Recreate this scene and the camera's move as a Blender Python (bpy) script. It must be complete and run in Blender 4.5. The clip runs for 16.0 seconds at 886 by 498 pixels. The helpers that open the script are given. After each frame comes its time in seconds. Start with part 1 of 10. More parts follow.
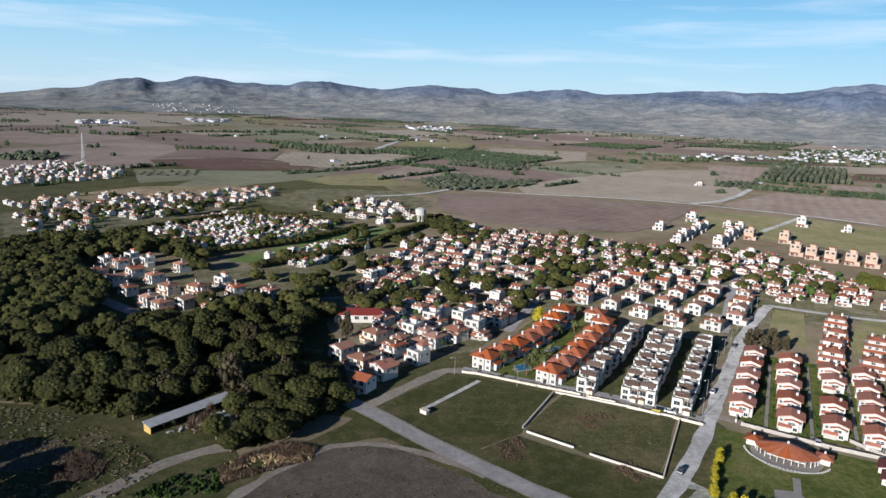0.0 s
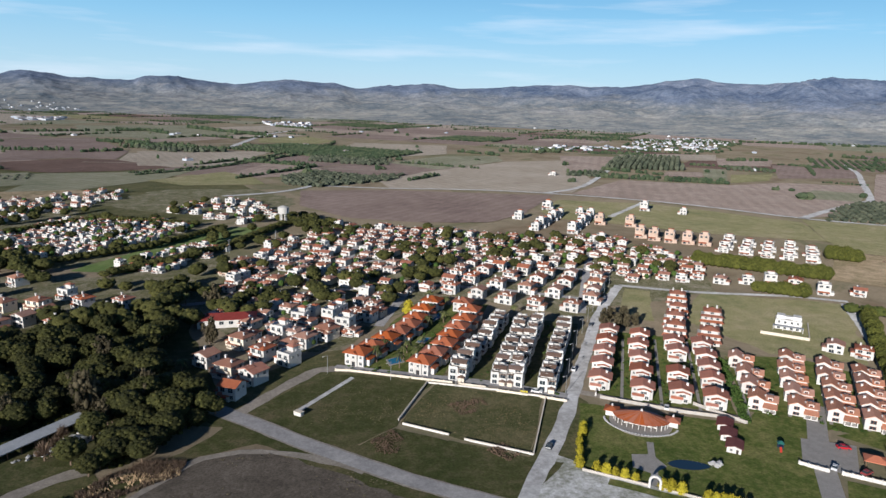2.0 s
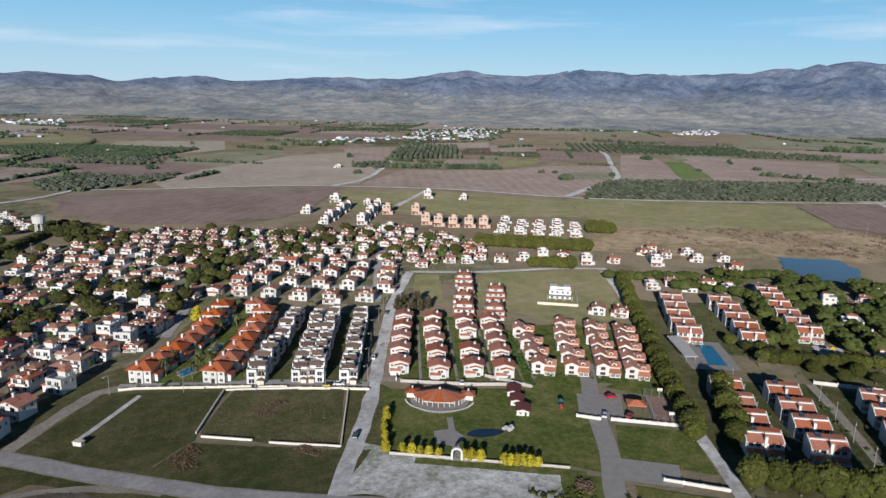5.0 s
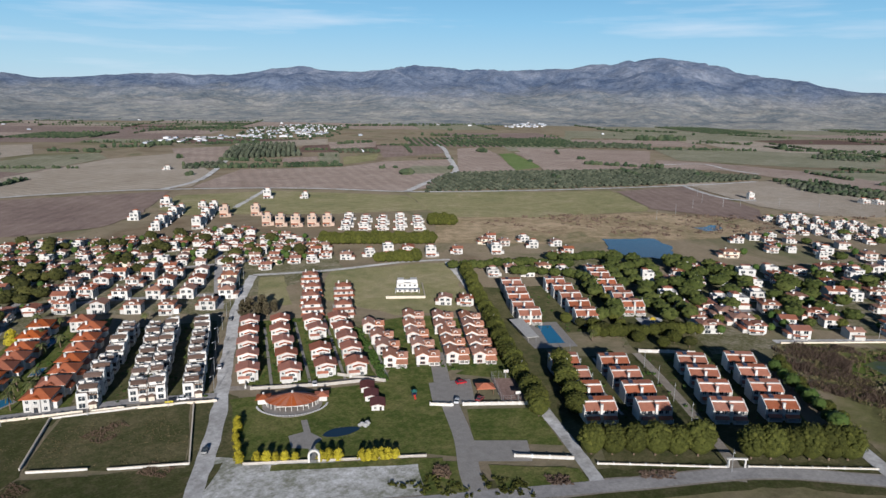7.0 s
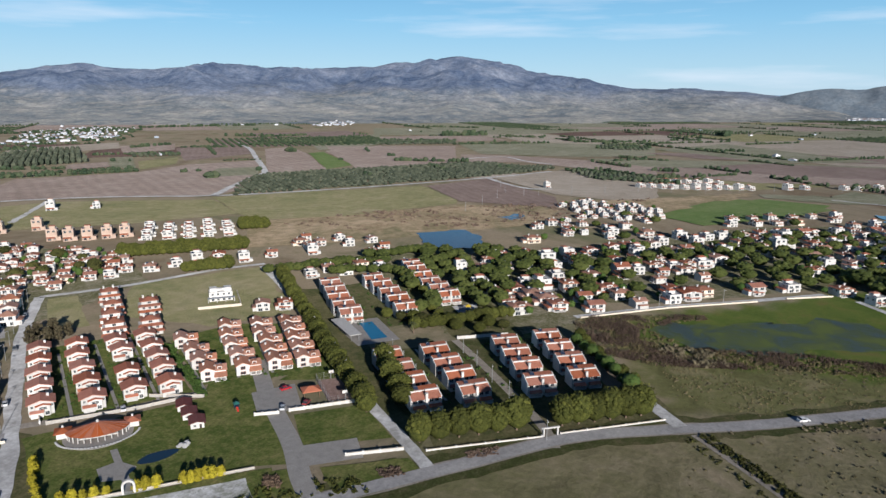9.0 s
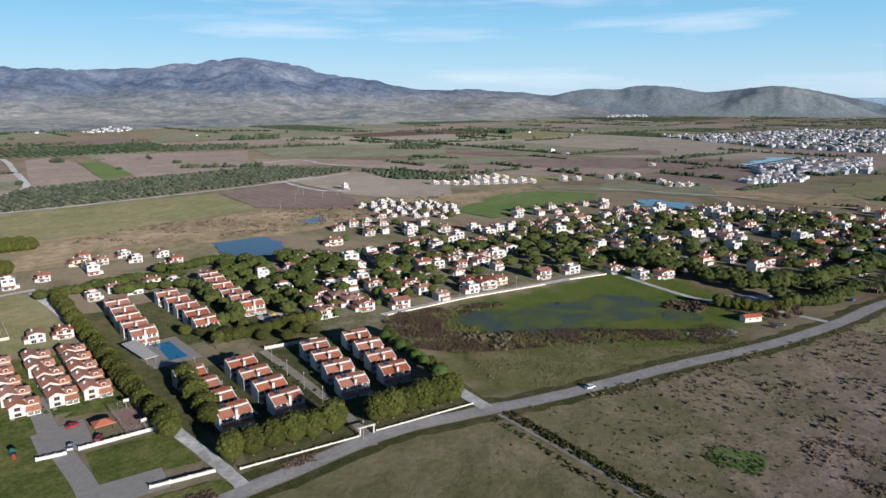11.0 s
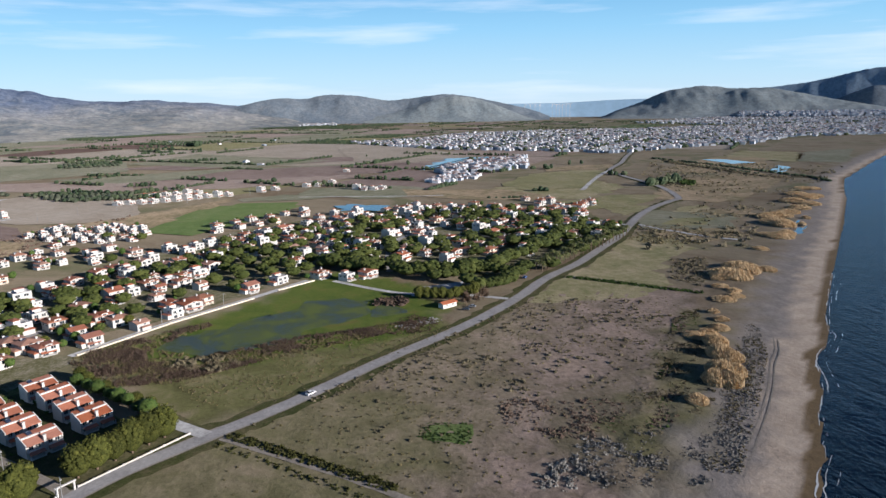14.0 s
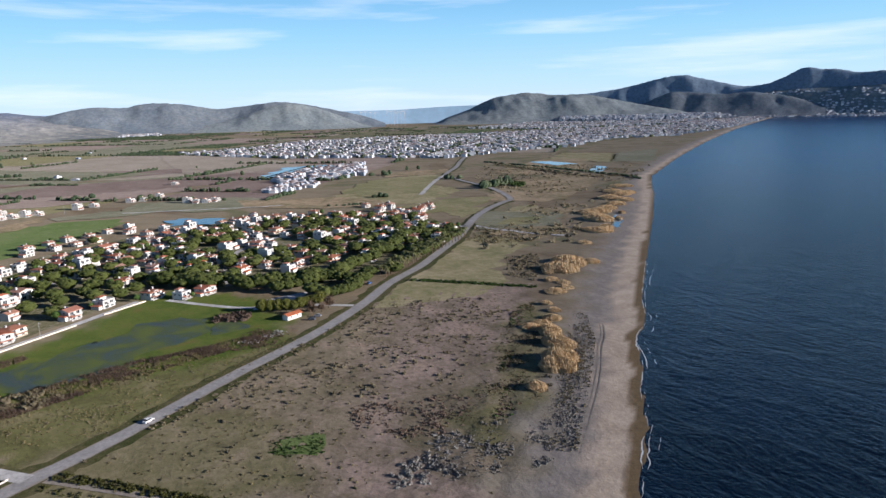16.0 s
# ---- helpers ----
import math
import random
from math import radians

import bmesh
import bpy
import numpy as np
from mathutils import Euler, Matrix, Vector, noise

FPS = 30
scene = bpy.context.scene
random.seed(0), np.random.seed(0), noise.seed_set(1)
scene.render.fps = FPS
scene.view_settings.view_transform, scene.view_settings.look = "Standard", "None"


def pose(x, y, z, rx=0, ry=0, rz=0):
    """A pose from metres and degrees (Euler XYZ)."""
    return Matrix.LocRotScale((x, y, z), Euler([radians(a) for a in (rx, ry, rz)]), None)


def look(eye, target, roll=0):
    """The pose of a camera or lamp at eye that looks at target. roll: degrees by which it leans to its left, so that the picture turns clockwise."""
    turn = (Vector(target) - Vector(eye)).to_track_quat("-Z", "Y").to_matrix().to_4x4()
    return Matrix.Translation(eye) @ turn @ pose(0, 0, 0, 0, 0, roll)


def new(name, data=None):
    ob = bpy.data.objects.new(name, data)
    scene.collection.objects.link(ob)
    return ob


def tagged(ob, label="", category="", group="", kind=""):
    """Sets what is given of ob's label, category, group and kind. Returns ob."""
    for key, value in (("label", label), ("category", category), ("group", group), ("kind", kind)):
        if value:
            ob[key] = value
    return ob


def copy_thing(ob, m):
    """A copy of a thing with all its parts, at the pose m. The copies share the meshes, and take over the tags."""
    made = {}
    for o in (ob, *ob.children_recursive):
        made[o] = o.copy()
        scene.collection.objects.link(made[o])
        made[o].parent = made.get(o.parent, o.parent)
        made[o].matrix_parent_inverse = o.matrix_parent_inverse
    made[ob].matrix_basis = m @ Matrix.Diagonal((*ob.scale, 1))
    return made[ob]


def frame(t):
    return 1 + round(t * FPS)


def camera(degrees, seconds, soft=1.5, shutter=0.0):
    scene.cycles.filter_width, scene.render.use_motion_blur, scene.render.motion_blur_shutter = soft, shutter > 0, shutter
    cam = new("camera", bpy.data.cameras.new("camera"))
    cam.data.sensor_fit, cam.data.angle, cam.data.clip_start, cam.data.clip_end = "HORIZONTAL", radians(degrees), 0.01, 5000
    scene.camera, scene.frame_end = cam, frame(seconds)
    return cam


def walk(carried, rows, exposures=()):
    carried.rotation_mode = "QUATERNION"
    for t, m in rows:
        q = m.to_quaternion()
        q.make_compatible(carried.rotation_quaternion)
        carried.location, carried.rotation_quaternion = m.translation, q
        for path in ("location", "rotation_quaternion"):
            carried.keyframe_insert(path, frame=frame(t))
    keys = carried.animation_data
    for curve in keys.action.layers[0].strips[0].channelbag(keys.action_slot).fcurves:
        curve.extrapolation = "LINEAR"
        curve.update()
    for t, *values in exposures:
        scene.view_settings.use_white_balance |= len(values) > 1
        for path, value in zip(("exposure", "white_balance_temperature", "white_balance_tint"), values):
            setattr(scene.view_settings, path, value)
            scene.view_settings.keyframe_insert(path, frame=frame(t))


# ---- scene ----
cam = camera(65.77, 16.0, soft=1.45)
# seconds, eye, yaw, pitch, lean
PATH = [
    (0.0, 0.00, 0.00, 100.00, 0.009, -12.352, 2.147),
    (0.5, -0.18, -0.24, 100.10, -2.762, -12.388, 2.113),
    (1.0, -0.35, -0.49, 100.20, -5.597, -12.404, 2.050),
    (1.5, -0.50, -0.73, 100.30, -8.497, -12.403, 1.962),
    (2.0, -0.64, -0.96, 100.40, -11.437, -12.405, 1.861),
    (2.5, -0.77, -1.20, 100.50, -14.385, -12.410, 1.771),
    (3.0, -0.90, -1.43, 100.61, -17.328, -12.433, 1.691),
    (3.5, -1.01, -1.65, 100.71, -20.273, -12.461, 1.620),
    (4.0, -1.13, -1.87, 100.81, -23.208, -12.502, 1.541),
    (4.5, -1.24, -2.08, 100.92, -26.180, -12.527, 1.479),
    (5.0, -1.35, -2.29, 101.02, -29.186, -12.563, 1.382),
    (5.5, -1.46, -2.49, 101.12, -32.276, -12.598, 1.273),
    (6.0, -1.58, -2.68, 101.22, -35.484, -12.629, 1.155),
    (6.5, -1.71, -2.86, 101.31, -38.890, -12.637, 1.009),
    (7.0, -1.84, -3.03, 101.41, -42.363, -12.664, 0.879),
    (7.5, -1.98, -3.20, 101.50, -45.973, -12.689, 0.755),
    (8.0, -2.14, -3.35, 101.59, -49.808, -12.695, 0.644),
    (8.5, -2.31, -3.49, 101.67, -53.826, -12.705, 0.538),
    (9.0, -2.49, -3.62, 101.75, -57.959, -12.674, 0.417),
    (9.5, -2.69, -3.73, 101.82, -62.095, -12.651, 0.283),
    (10.0, -2.92, -3.83, 101.89, -66.302, -12.613, 0.155),
    (10.5, -3.16, -3.92, 101.96, -70.521, -12.563, 0.021),
    (11.0, -3.43, -3.99, 102.02, -74.732, -12.501, -0.121),
    (11.5, -3.73, -4.05, 102.07, -78.930, -12.421, -0.282),
    (12.0, -4.05, -4.09, 102.12, -83.085, -12.345, -0.449),
    (12.5, -4.41, -4.12, 102.16, -87.238, -12.262, -0.605),
    (13.0, -4.80, -4.13, 102.19, -91.348, -12.162, -0.734),
    (13.5, -5.22, -4.11, 102.22, -95.459, -12.072, -0.871),
    (14.0, -5.67, -4.08, 102.24, -99.540, -11.980, -0.986),
    (14.5, -6.17, -4.04, 102.25, -103.553, -11.897, -1.120),
    (15.0, -6.70, -3.97, 102.25, -107.304, -11.827, -1.205),
    (15.5, -7.28, -3.88, 102.24, -110.379, -11.754, -1.340),
    (16.0, -7.90, -3.77, 102.22, -112.889, -11.671, -1.468),
]
walk(cam, [(t, pose(x, y, z, 90 + pitch, 0, yaw) @ pose(0, 0, 0, 0, 0, lean)) for t, x, y, z, yaw, pitch, lean in PATH],
     exposures=((0.0, 0.36, 6200, 12), (4.0, 0.20, 6200, 12), (6.5, 0.16, 6200, 12), (8.0, 0.18, 6200, 12), (9.0, 0.24, 6200, 12), (12.5, 0.38, 6250, 13), (16.0, 0.57, 6300, 17)))

# ---- light ----
SUN_AZ, SUN_EL = 218.0, 16.0
world = bpy.data.worlds.new("world")
scene.world = world
world.use_nodes = True
wn, wl = world.node_tree.nodes, world.node_tree.links
wn.clear()
w_out, w_bg = wn.new("ShaderNodeOutputWorld"), wn.new("ShaderNodeBackground")
sky = wn.new("ShaderNodeTexSky")
sky.sky_type, sky.sun_disc = "NISHITA", False
sky.sun_elevation, sky.sun_rotation = radians(SUN_EL), radians(SUN_AZ)
sky.altitude, sky.air_density, sky.dust_density, sky.ozone_density = 100, 1.0, 0.0, 3.5
# clear winter sky: pale at the horizon, deep blue overhead
w_deep, w_sep = wn.new("ShaderNodeValToRGB"), wn.new("ShaderNodeSeparateXYZ")
for w_pos, w_col in ((0.0, (0.45, 0.60, 0.70)), (0.035, (0.38, 0.58, 0.70)), (0.10, (0.24, 0.495, 0.685)), (0.16, (0.145, 0.375, 0.59)), (0.23, (0.060, 0.165, 0.31)), (0.42, (0.012, 0.04, 0.105)), (1.0, (0.007, 0.020, 0.058))):
    w_el = w_deep.color_ramp.elements[0] if w_pos == 0.0 else (w_deep.color_ramp.elements[-1] if w_pos == 1.0 else w_deep.color_ramp.elements.new(w_pos))
    w_el.position, w_el.color = w_pos, (*w_col, 1)
w_tint, w_sum = wn.new("ShaderNodeMix"), wn.new("ShaderNodeMix")
for w_node, w_mode, w_fac in ((w_tint, "MULTIPLY", 1.0), (w_sum, "MIX", 0.88)):
    w_node.data_type, w_node.blend_type = "RGBA", w_mode
    w_node.inputs["Factor"].default_value = w_fac
w_tint.inputs["B"].default_value = (0.085, 0.095, 0.105, 1)
# thin streaks of winter cloud low over the mountains
w_co, w_map, w_noise, w_ramp = wn.new("ShaderNodeTexCoord"), wn.new("ShaderNodeMapping"), wn.new("ShaderNodeTexNoise"), wn.new("ShaderNodeValToRGB")
w_map.inputs["Scale"].default_value = (1.3, 1.3, 15.0)
w_noise.inputs["Scale"].default_value, w_noise.inputs["Detail"].default_value, w_noise.inputs["Roughness"].default_value = 1.9, 6.0, 0.55
w_ramp.color_ramp.elements[0].position, w_ramp.color_ramp.elements[1].position = 0.52, 0.80
w_ramp.color_ramp.elements[1].color = (0.75, 0.75, 0.75, 1)
w_mix = wn.new("ShaderNodeMix")
w_mix.data_type = "RGBA"
w_mix.inputs["B"].default_value = (0.70, 0.76, 0.82, 1)
wl.new(w_co.outputs["Generated"], w_map.inputs["Vector"])
wl.new(w_map.outputs["Vector"], w_noise.inputs["Vector"])
wl.new(w_noise.outputs["Fac"], w_ramp.inputs["Fac"])
w_low, w_mask = wn.new("ShaderNodeMapRange"), wn.new("ShaderNodeMath")
w_low.inputs["From Min"].default_value, w_low.inputs["From Max"].default_value = 0.30, 0.16
w_mask.operation = "MULTIPLY"
wl.new(w_sep.outputs["Z"], w_low.inputs["Value"])
wl.new(w_ramp.outputs["Color"], w_mask.inputs[0])
wl.new(w_low.outputs["Result"], w_mask.inputs[1])
wl.new(w_mask.outputs[0], w_mix.inputs["Factor"])
wl.new(w_co.outputs["Generated"], w_sep.inputs["Vector"])
wl.new(w_sep.outputs["Z"], w_deep.inputs["Fac"])
wl.new(sky.outputs["Color"], w_tint.inputs["A"])
wl.new(w_tint.outputs["Result"], w_sum.inputs["A"])
wl.new(w_deep.outputs["Color"], w_sum.inputs["B"])
wl.new(w_sum.outputs["Result"], w_mix.inputs["A"])
wl.new(w_mix.outputs["Result"], w_bg.inputs["Color"])
w_bg.inputs["Strength"].default_value = 1.0
wl.new(w_bg.outputs["Background"], w_out.inputs["Surface"])

sun = new("sun", bpy.data.lights.new("sun", "SUN"))
sun.data.energy, sun.data.angle, sun.data.color = 5.0, radians(0.6), (1.0, 0.93, 0.83)
sa, se = radians(SUN_AZ), radians(SUN_EL)
sun.matrix_world = look((0, 0, 400), (-400 * math.sin(sa) * math.cos(se), -400 * math.cos(sa) * math.cos(se), 400 - 400 * math.sin(se)))

# ---- materials ----
def node_mat(name, rough=0.85, metal=0.0):
    m = bpy.data.materials.new(name)
    m.use_nodes = True
    nt = m.node_tree
    bsdf = nt.nodes["Principled BSDF"]
    bsdf.inputs["Roughness"].default_value, bsdf.inputs["Metallic"].default_value = rough, metal
    bsdf.inputs["Specular IOR Level"].default_value = 0.25
    return m, nt, bsdf


def rgba(c):
    return (c[0], c[1], c[2], 1.0)


def tex_noise(nt, co, scale, detail=5.0, rough=0.6, stretch=None, dist=0.0):
    if stretch:
        mp = nt.nodes.new("ShaderNodeMapping")
        mp.inputs["Scale"].default_value = stretch[:3]
        if len(stretch) > 3:
            mp.inputs["Rotation"].default_value = (0, 0, radians(stretch[3]))
        nt.links.new(co, mp.inputs["Vector"])
        co = mp.outputs["Vector"]
    n = nt.nodes.new("ShaderNodeTexNoise")
    n.inputs["Scale"].default_value, n.inputs["Detail"].default_value = scale, detail
    n.inputs["Roughness"].default_value, n.inputs["Distortion"].default_value = rough, dist
    nt.links.new(co, n.inputs["Vector"])
    return n.outputs["Fac"]


def ramp(nt, fac, stops):
    r = nt.nodes.new("ShaderNodeValToRGB")
    e = r.color_ramp.elements
    e[0].position, e[0].color = stops[0][0], rgba(stops[0][1])
    e[1].position, e[1].color = stops[-1][0], rgba(stops[-1][1])
    for p, c in stops[1:-1]:
        k = e.new(p)
        k.color = rgba(c)
    nt.links.new(fac, r.inputs["Fac"])
    return r.outputs["Color"]


def mixc(nt, fac, a, b, mode="MIX"):
    m = nt.nodes.new("ShaderNodeMix")
    m.data_type, m.blend_type = "RGBA", mode
    for sock, v in ((m.inputs["Factor"], fac), (m.inputs["A"], a), (m.inputs["B"], b)):
        if isinstance(v, (int, float)):
            sock.default_value = v
        elif isinstance(v, tuple):
            sock.default_value = rgba(v)
        else:
            nt.links.new(v, sock)
    return m.outputs["Result"]


def coords(nt, kind="Object"):
    return nt.nodes.new("ShaderNodeTexCoord").outputs[kind]


def bumped(nt, bsdf, height, strength, distance):
    b = nt.nodes.new("ShaderNodeBump")
    b.inputs["Strength"].default_value, b.inputs["Distance"].default_value = strength, distance
    nt.links.new(height, b.inputs["Height"])
    nt.links.new(b.outputs["Normal"], bsdf.inputs["Normal"])


def plain(name, c1, c2, scale, rough=0.85, bump=0.0, dist=0.05, fine=None, metal=0.0, vary=0.0, stretch=None):
    """Two colours mixed by a coarse and a fine grain, a little relief, and a tint that varies from object to object."""
    m, nt, bsdf = node_mat(name, rough, metal)
    co = coords(nt)
    a = tex_noise(nt, co, scale, stretch=stretch)
    f = tex_noise(nt, co, fine or scale * 9, 3.0, stretch=stretch)
    col = ramp(nt, a, [(0.32, c1), (0.68, c2)])
    col = mixc(nt, 0.35, col, ramp(nt, f, [(0.3, tuple(v * 0.62 for v in c1)), (0.7, tuple(min(1, v * 1.22) for v in c2))]))
    if vary:
        info = nt.nodes.new("ShaderNodeObjectInfo")
        hsv = nt.nodes.new("ShaderNodeHueSaturation")
        mr = nt.nodes.new("ShaderNodeMapRange")
        mr.inputs["To Min"].default_value, mr.inputs["To Max"].default_value = 1 - vary, 1 + vary
        nt.links.new(info.outputs["Random"], mr.inputs["Value"])
        nt.links.new(mr.outputs["Result"], hsv.inputs["Value"])
        nt.links.new(col, hsv.inputs["Color"])
        col = hsv.outputs["Color"]
    nt.links.new(col, bsdf.inputs["Base Color"])
    if bump:
        bumped(nt, bsdf, f, bump, dist)
    return m


def tiles(name, c1, c2):
    """Clay roof tiles: courses as relief, sun-bleached and lichen patches, every roof a little different."""
    m, nt, bsdf = node_mat(name, 0.8)
    co = coords(nt)
    info = nt.nodes.new("ShaderNodeObjectInfo")
    a = tex_noise(nt, co, 0.45, 6.0)
    f = tex_noise(nt, co, 5.0, 3.0)
    col = ramp(nt, a, [(0.3, c1), (0.7, c2)])
    col = mixc(nt, 0.4, col, ramp(nt, f, [(0.3, tuple(v * 0.55 for v in c1)), (0.72, tuple(min(1, v * 1.25) for v in c2))]))
    hsv = nt.nodes.new("ShaderNodeHueSaturation")
    mr = nt.nodes.new("ShaderNodeMapRange")
    mr.inputs["To Min"].default_value, mr.inputs["To Max"].default_value = 0.84, 1.16
    geo, su = nt.nodes.new("ShaderNodeNewGeometry"), nt.nodes.new("ShaderNodeMath")
    su.operation = "ADD"
    fr = nt.nodes.new("ShaderNodeMath")
    fr.operation = "FRACT"
    nt.links.new(info.outputs["Random"], su.inputs[0])
    part_of = nt.nodes.new("ShaderNodeMath")
    part_of.operation, part_of.inputs[1].default_value = "MULTIPLY", 0.3
    nt.links.new(geo.outputs["Random Per Island"], part_of.inputs[0])
    nt.links.new(part_of.outputs[0], su.inputs[1])
    nt.links.new(su.outputs[0], fr.inputs[0])
    nt.links.new(fr.outputs[0], mr.inputs["Value"])
    nt.links.new(mr.outputs["Result"], hsv.inputs["Value"])
    far, sat = nt.nodes.new("ShaderNodeMath"), nt.nodes.new("ShaderNodeMapRange")
    far.operation, far.inputs[1].default_value = "MULTIPLY", 7.31
    fr2 = nt.nodes.new("ShaderNodeMath")
    fr2.operation = "FRACT"
    sat.inputs["To Min"].default_value, sat.inputs["To Max"].default_value = 0.86, 1.1
    nt.links.new(su.outputs[0], far.inputs[0])
    nt.links.new(far.outputs[0], fr2.inputs[0])
    nt.links.new(fr2.outputs[0], sat.inputs["Value"])
    nt.links.new(sat.outputs["Result"], hsv.inputs["Saturation"])
    nt.links.new(col, hsv.inputs["Color"])
    nt.links.new(hsv.outputs["Color"], bsdf.inputs["Base Color"])
    wv = nt.nodes.new("ShaderNodeTexWave")
    wv.bands_direction = "X"
    wv.inputs["Scale"].default_value, wv.inputs["Distortion"].default_value = 1.3, 0.5
    nt.links.new(co, wv.inputs["Vector"])
    bumped(nt, bsdf, wv.outputs["Fac"], 0.35, 0.08)
    return m


def leaves(name, c1, c2, c3, grain=1.4):
    """Foliage: light and dark sprays at two sizes, each plant a little different."""
    m, nt, bsdf = node_mat(name, 0.75)
    bsdf.inputs["Specular IOR Level"].default_value = 0.15
    bsdf.inputs["Diffuse Roughness"].default_value = 0.4
    co = coords(nt)
    geo = nt.nodes.new("ShaderNodeNewGeometry")
    info = nt.nodes.new("ShaderNodeObjectInfo")
    a, f = tex_noise(nt, co, grain, 5.0, 0.7), tex_noise(nt, co, grain * 4.5, 3.0, 0.7)
    col = ramp(nt, a, [(0.32, c1), (0.52, c2), (0.72, c3)])
    col = mixc(nt, 0.45, col, ramp(nt, geo.outputs["Random Per Island"], [(0.0, c1), (0.55, c2), (1.0, c3)]))
    col = mixc(nt, 0.6, col, ramp(nt, f, [(0.3, (0.35, 0.35, 0.35)), (0.65, (1.0, 1.0, 1.0))]), "MULTIPLY")
    hsv = nt.nodes.new("ShaderNodeHueSaturation")
    mr = nt.nodes.new("ShaderNodeMapRange")
    mr.inputs["To Min"].default_value, mr.inputs["To Max"].default_value = 0.75, 1.25
    nt.links.new(info.outputs["Random"], mr.inputs["Value"])
    nt.links.new(mr.outputs["Result"], hsv.inputs["Value"])
    nt.links.new(col, hsv.inputs["Color"])
    nt.links.new(hsv.outputs["Color"], bsdf.inputs["Base Color"])
    bumped(nt, bsdf, f, 0.9, 0.35)
    return m


def island(name, c1, c2, c3, rough=0.85):
    """For joined stuff: each island takes its own tone."""
    m, nt, bsdf = node_mat(name, rough)
    geo = nt.nodes.new("ShaderNodeNewGeometry")
    nt.links.new(ramp(nt, geo.outputs["Random Per Island"], [(0.0, c1), (0.5, c2), (1.0, c3)]), bsdf.inputs["Base Color"])
    return m


M_WHITE = plain("white_render", (0.52, 0.51, 0.49), (0.655, 0.645, 0.62), 0.35, 0.9, 0.1, 0.02, vary=0.17)
M_CREAM = plain("cream_render", (0.66, 0.58, 0.47), (0.76, 0.69, 0.58), 0.35, 0.9, vary=0.1)
M_PINK = plain("pink_render", (0.46, 0.34, 0.27), (0.56, 0.43, 0.35), 0.35, 0.9, vary=0.1)
M_CONCRETE = plain("concrete", (0.34, 0.32, 0.30), (0.46, 0.44, 0.41), 0.5, 0.9, 0.2, vary=0.08)
M_PAVING = plain("paving", (0.28, 0.265, 0.245), (0.38, 0.36, 0.335), 0.4, 0.9, 0.2)
M_GREYPAINT = plain("grey_paint", (0.22, 0.24, 0.27), (0.30, 0.32, 0.35), 0.6, 0.8)
M_TILE = tiles("terracotta_tiles", (0.33, 0.115, 0.068), (0.44, 0.175, 0.108))
M_TILE_ORANGE = tiles("orange_tiles", (0.33, 0.092, 0.040), (0.43, 0.135, 0.062))
M_TILE_SALMON = tiles("salmon_tiles", (0.47, 0.205, 0.13), (0.58, 0.295, 0.20))
M_TILE_RED = tiles("dark_red_tiles", (0.40, 0.138, 0.085), (0.50, 0.20, 0.128))
M_TILE_BROWN = tiles("brown_tiles", (0.13, 0.085, 0.065), (0.21, 0.14, 0.11))
M_TILE_OLD = tiles("weathered_brown_tiles", (0.27, 0.115, 0.072), (0.37, 0.18, 0.122))
M_TILE_DULL = tiles("faded_tiles", (0.35, 0.175, 0.12), (0.45, 0.255, 0.19))
M_WOOD = plain("brown_timber", (0.12, 0.07, 0.045), (0.22, 0.13, 0.08), 1.2, 0.8, stretch=(1, 1, 6))
M_GLASS, _nt, _b = node_mat("window_glass", 0.12)
_b.inputs["Base Color"].default_value = (0.03, 0.04, 0.05, 1)
_b.inputs["Specular IOR Level"].default_value = 0.5
M_METAL = plain("galvanised_steel", (0.34, 0.35, 0.36), (0.46, 0.47, 0.48), 2.0, 0.5, metal=0.6)
M_DARK = plain("dark_metal", (0.05, 0.05, 0.055), (0.09, 0.09, 0.10), 2.0, 0.6)
M_TANK = plain("solar_panel", (0.02, 0.03, 0.06), (0.04, 0.055, 0.09), 2.0, 0.2)
M_BARK = plain("bark", (0.12, 0.085, 0.06), (0.22, 0.16, 0.12), 1.5, 0.95, 0.5)
M_PINE = leaves("pine_needles", (0.013, 0.016, 0.005), (0.052, 0.056, 0.016), (0.132, 0.128, 0.038))
M_STONEPINE = leaves("stone_pine_needles", (0.020, 0.032, 0.008), (0.062, 0.080, 0.020), (0.130, 0.146, 0.042))
M_CLIPPED = leaves("clipped_pine", (0.0268, 0.0336, 0.0077), (0.0805, 0.09, 0.0198), (0.159, 0.161, 0.0352))
M_OLIVE = leaves("olive_leaves", (0.035, 0.030, 0.018), (0.080, 0.068, 0.040), (0.14, 0.118, 0.072))
M_GREEN = leaves("garden_leaves", (0.03, 0.065, 0.015), (0.06, 0.11, 0.025), (0.11, 0.15, 0.04))
M_GOLD = leaves("golden_leaves", (0.24, 0.22, 0.02), (0.42, 0.36, 0.03), (0.55, 0.46, 0.05))
M_BARE = leaves("bare_twigs", (0.13, 0.09, 0.065), (0.20, 0.14, 0.10), (0.26, 0.19, 0.13))
M_PALM = leaves("palm_fronds", (0.06, 0.08, 0.03), (0.12, 0.14, 0.05), (0.22, 0.20, 0.09))
M_REED = leaves("dry_reeds", (0.382, 0.276, 0.158), (0.604, 0.456, 0.278), (0.784, 0.604, 0.389), 0.5)
M_HEATH = leaves("heath_clumps", (0.105, 0.092, 0.056), (0.195, 0.168, 0.105), (0.30, 0.255, 0.17))
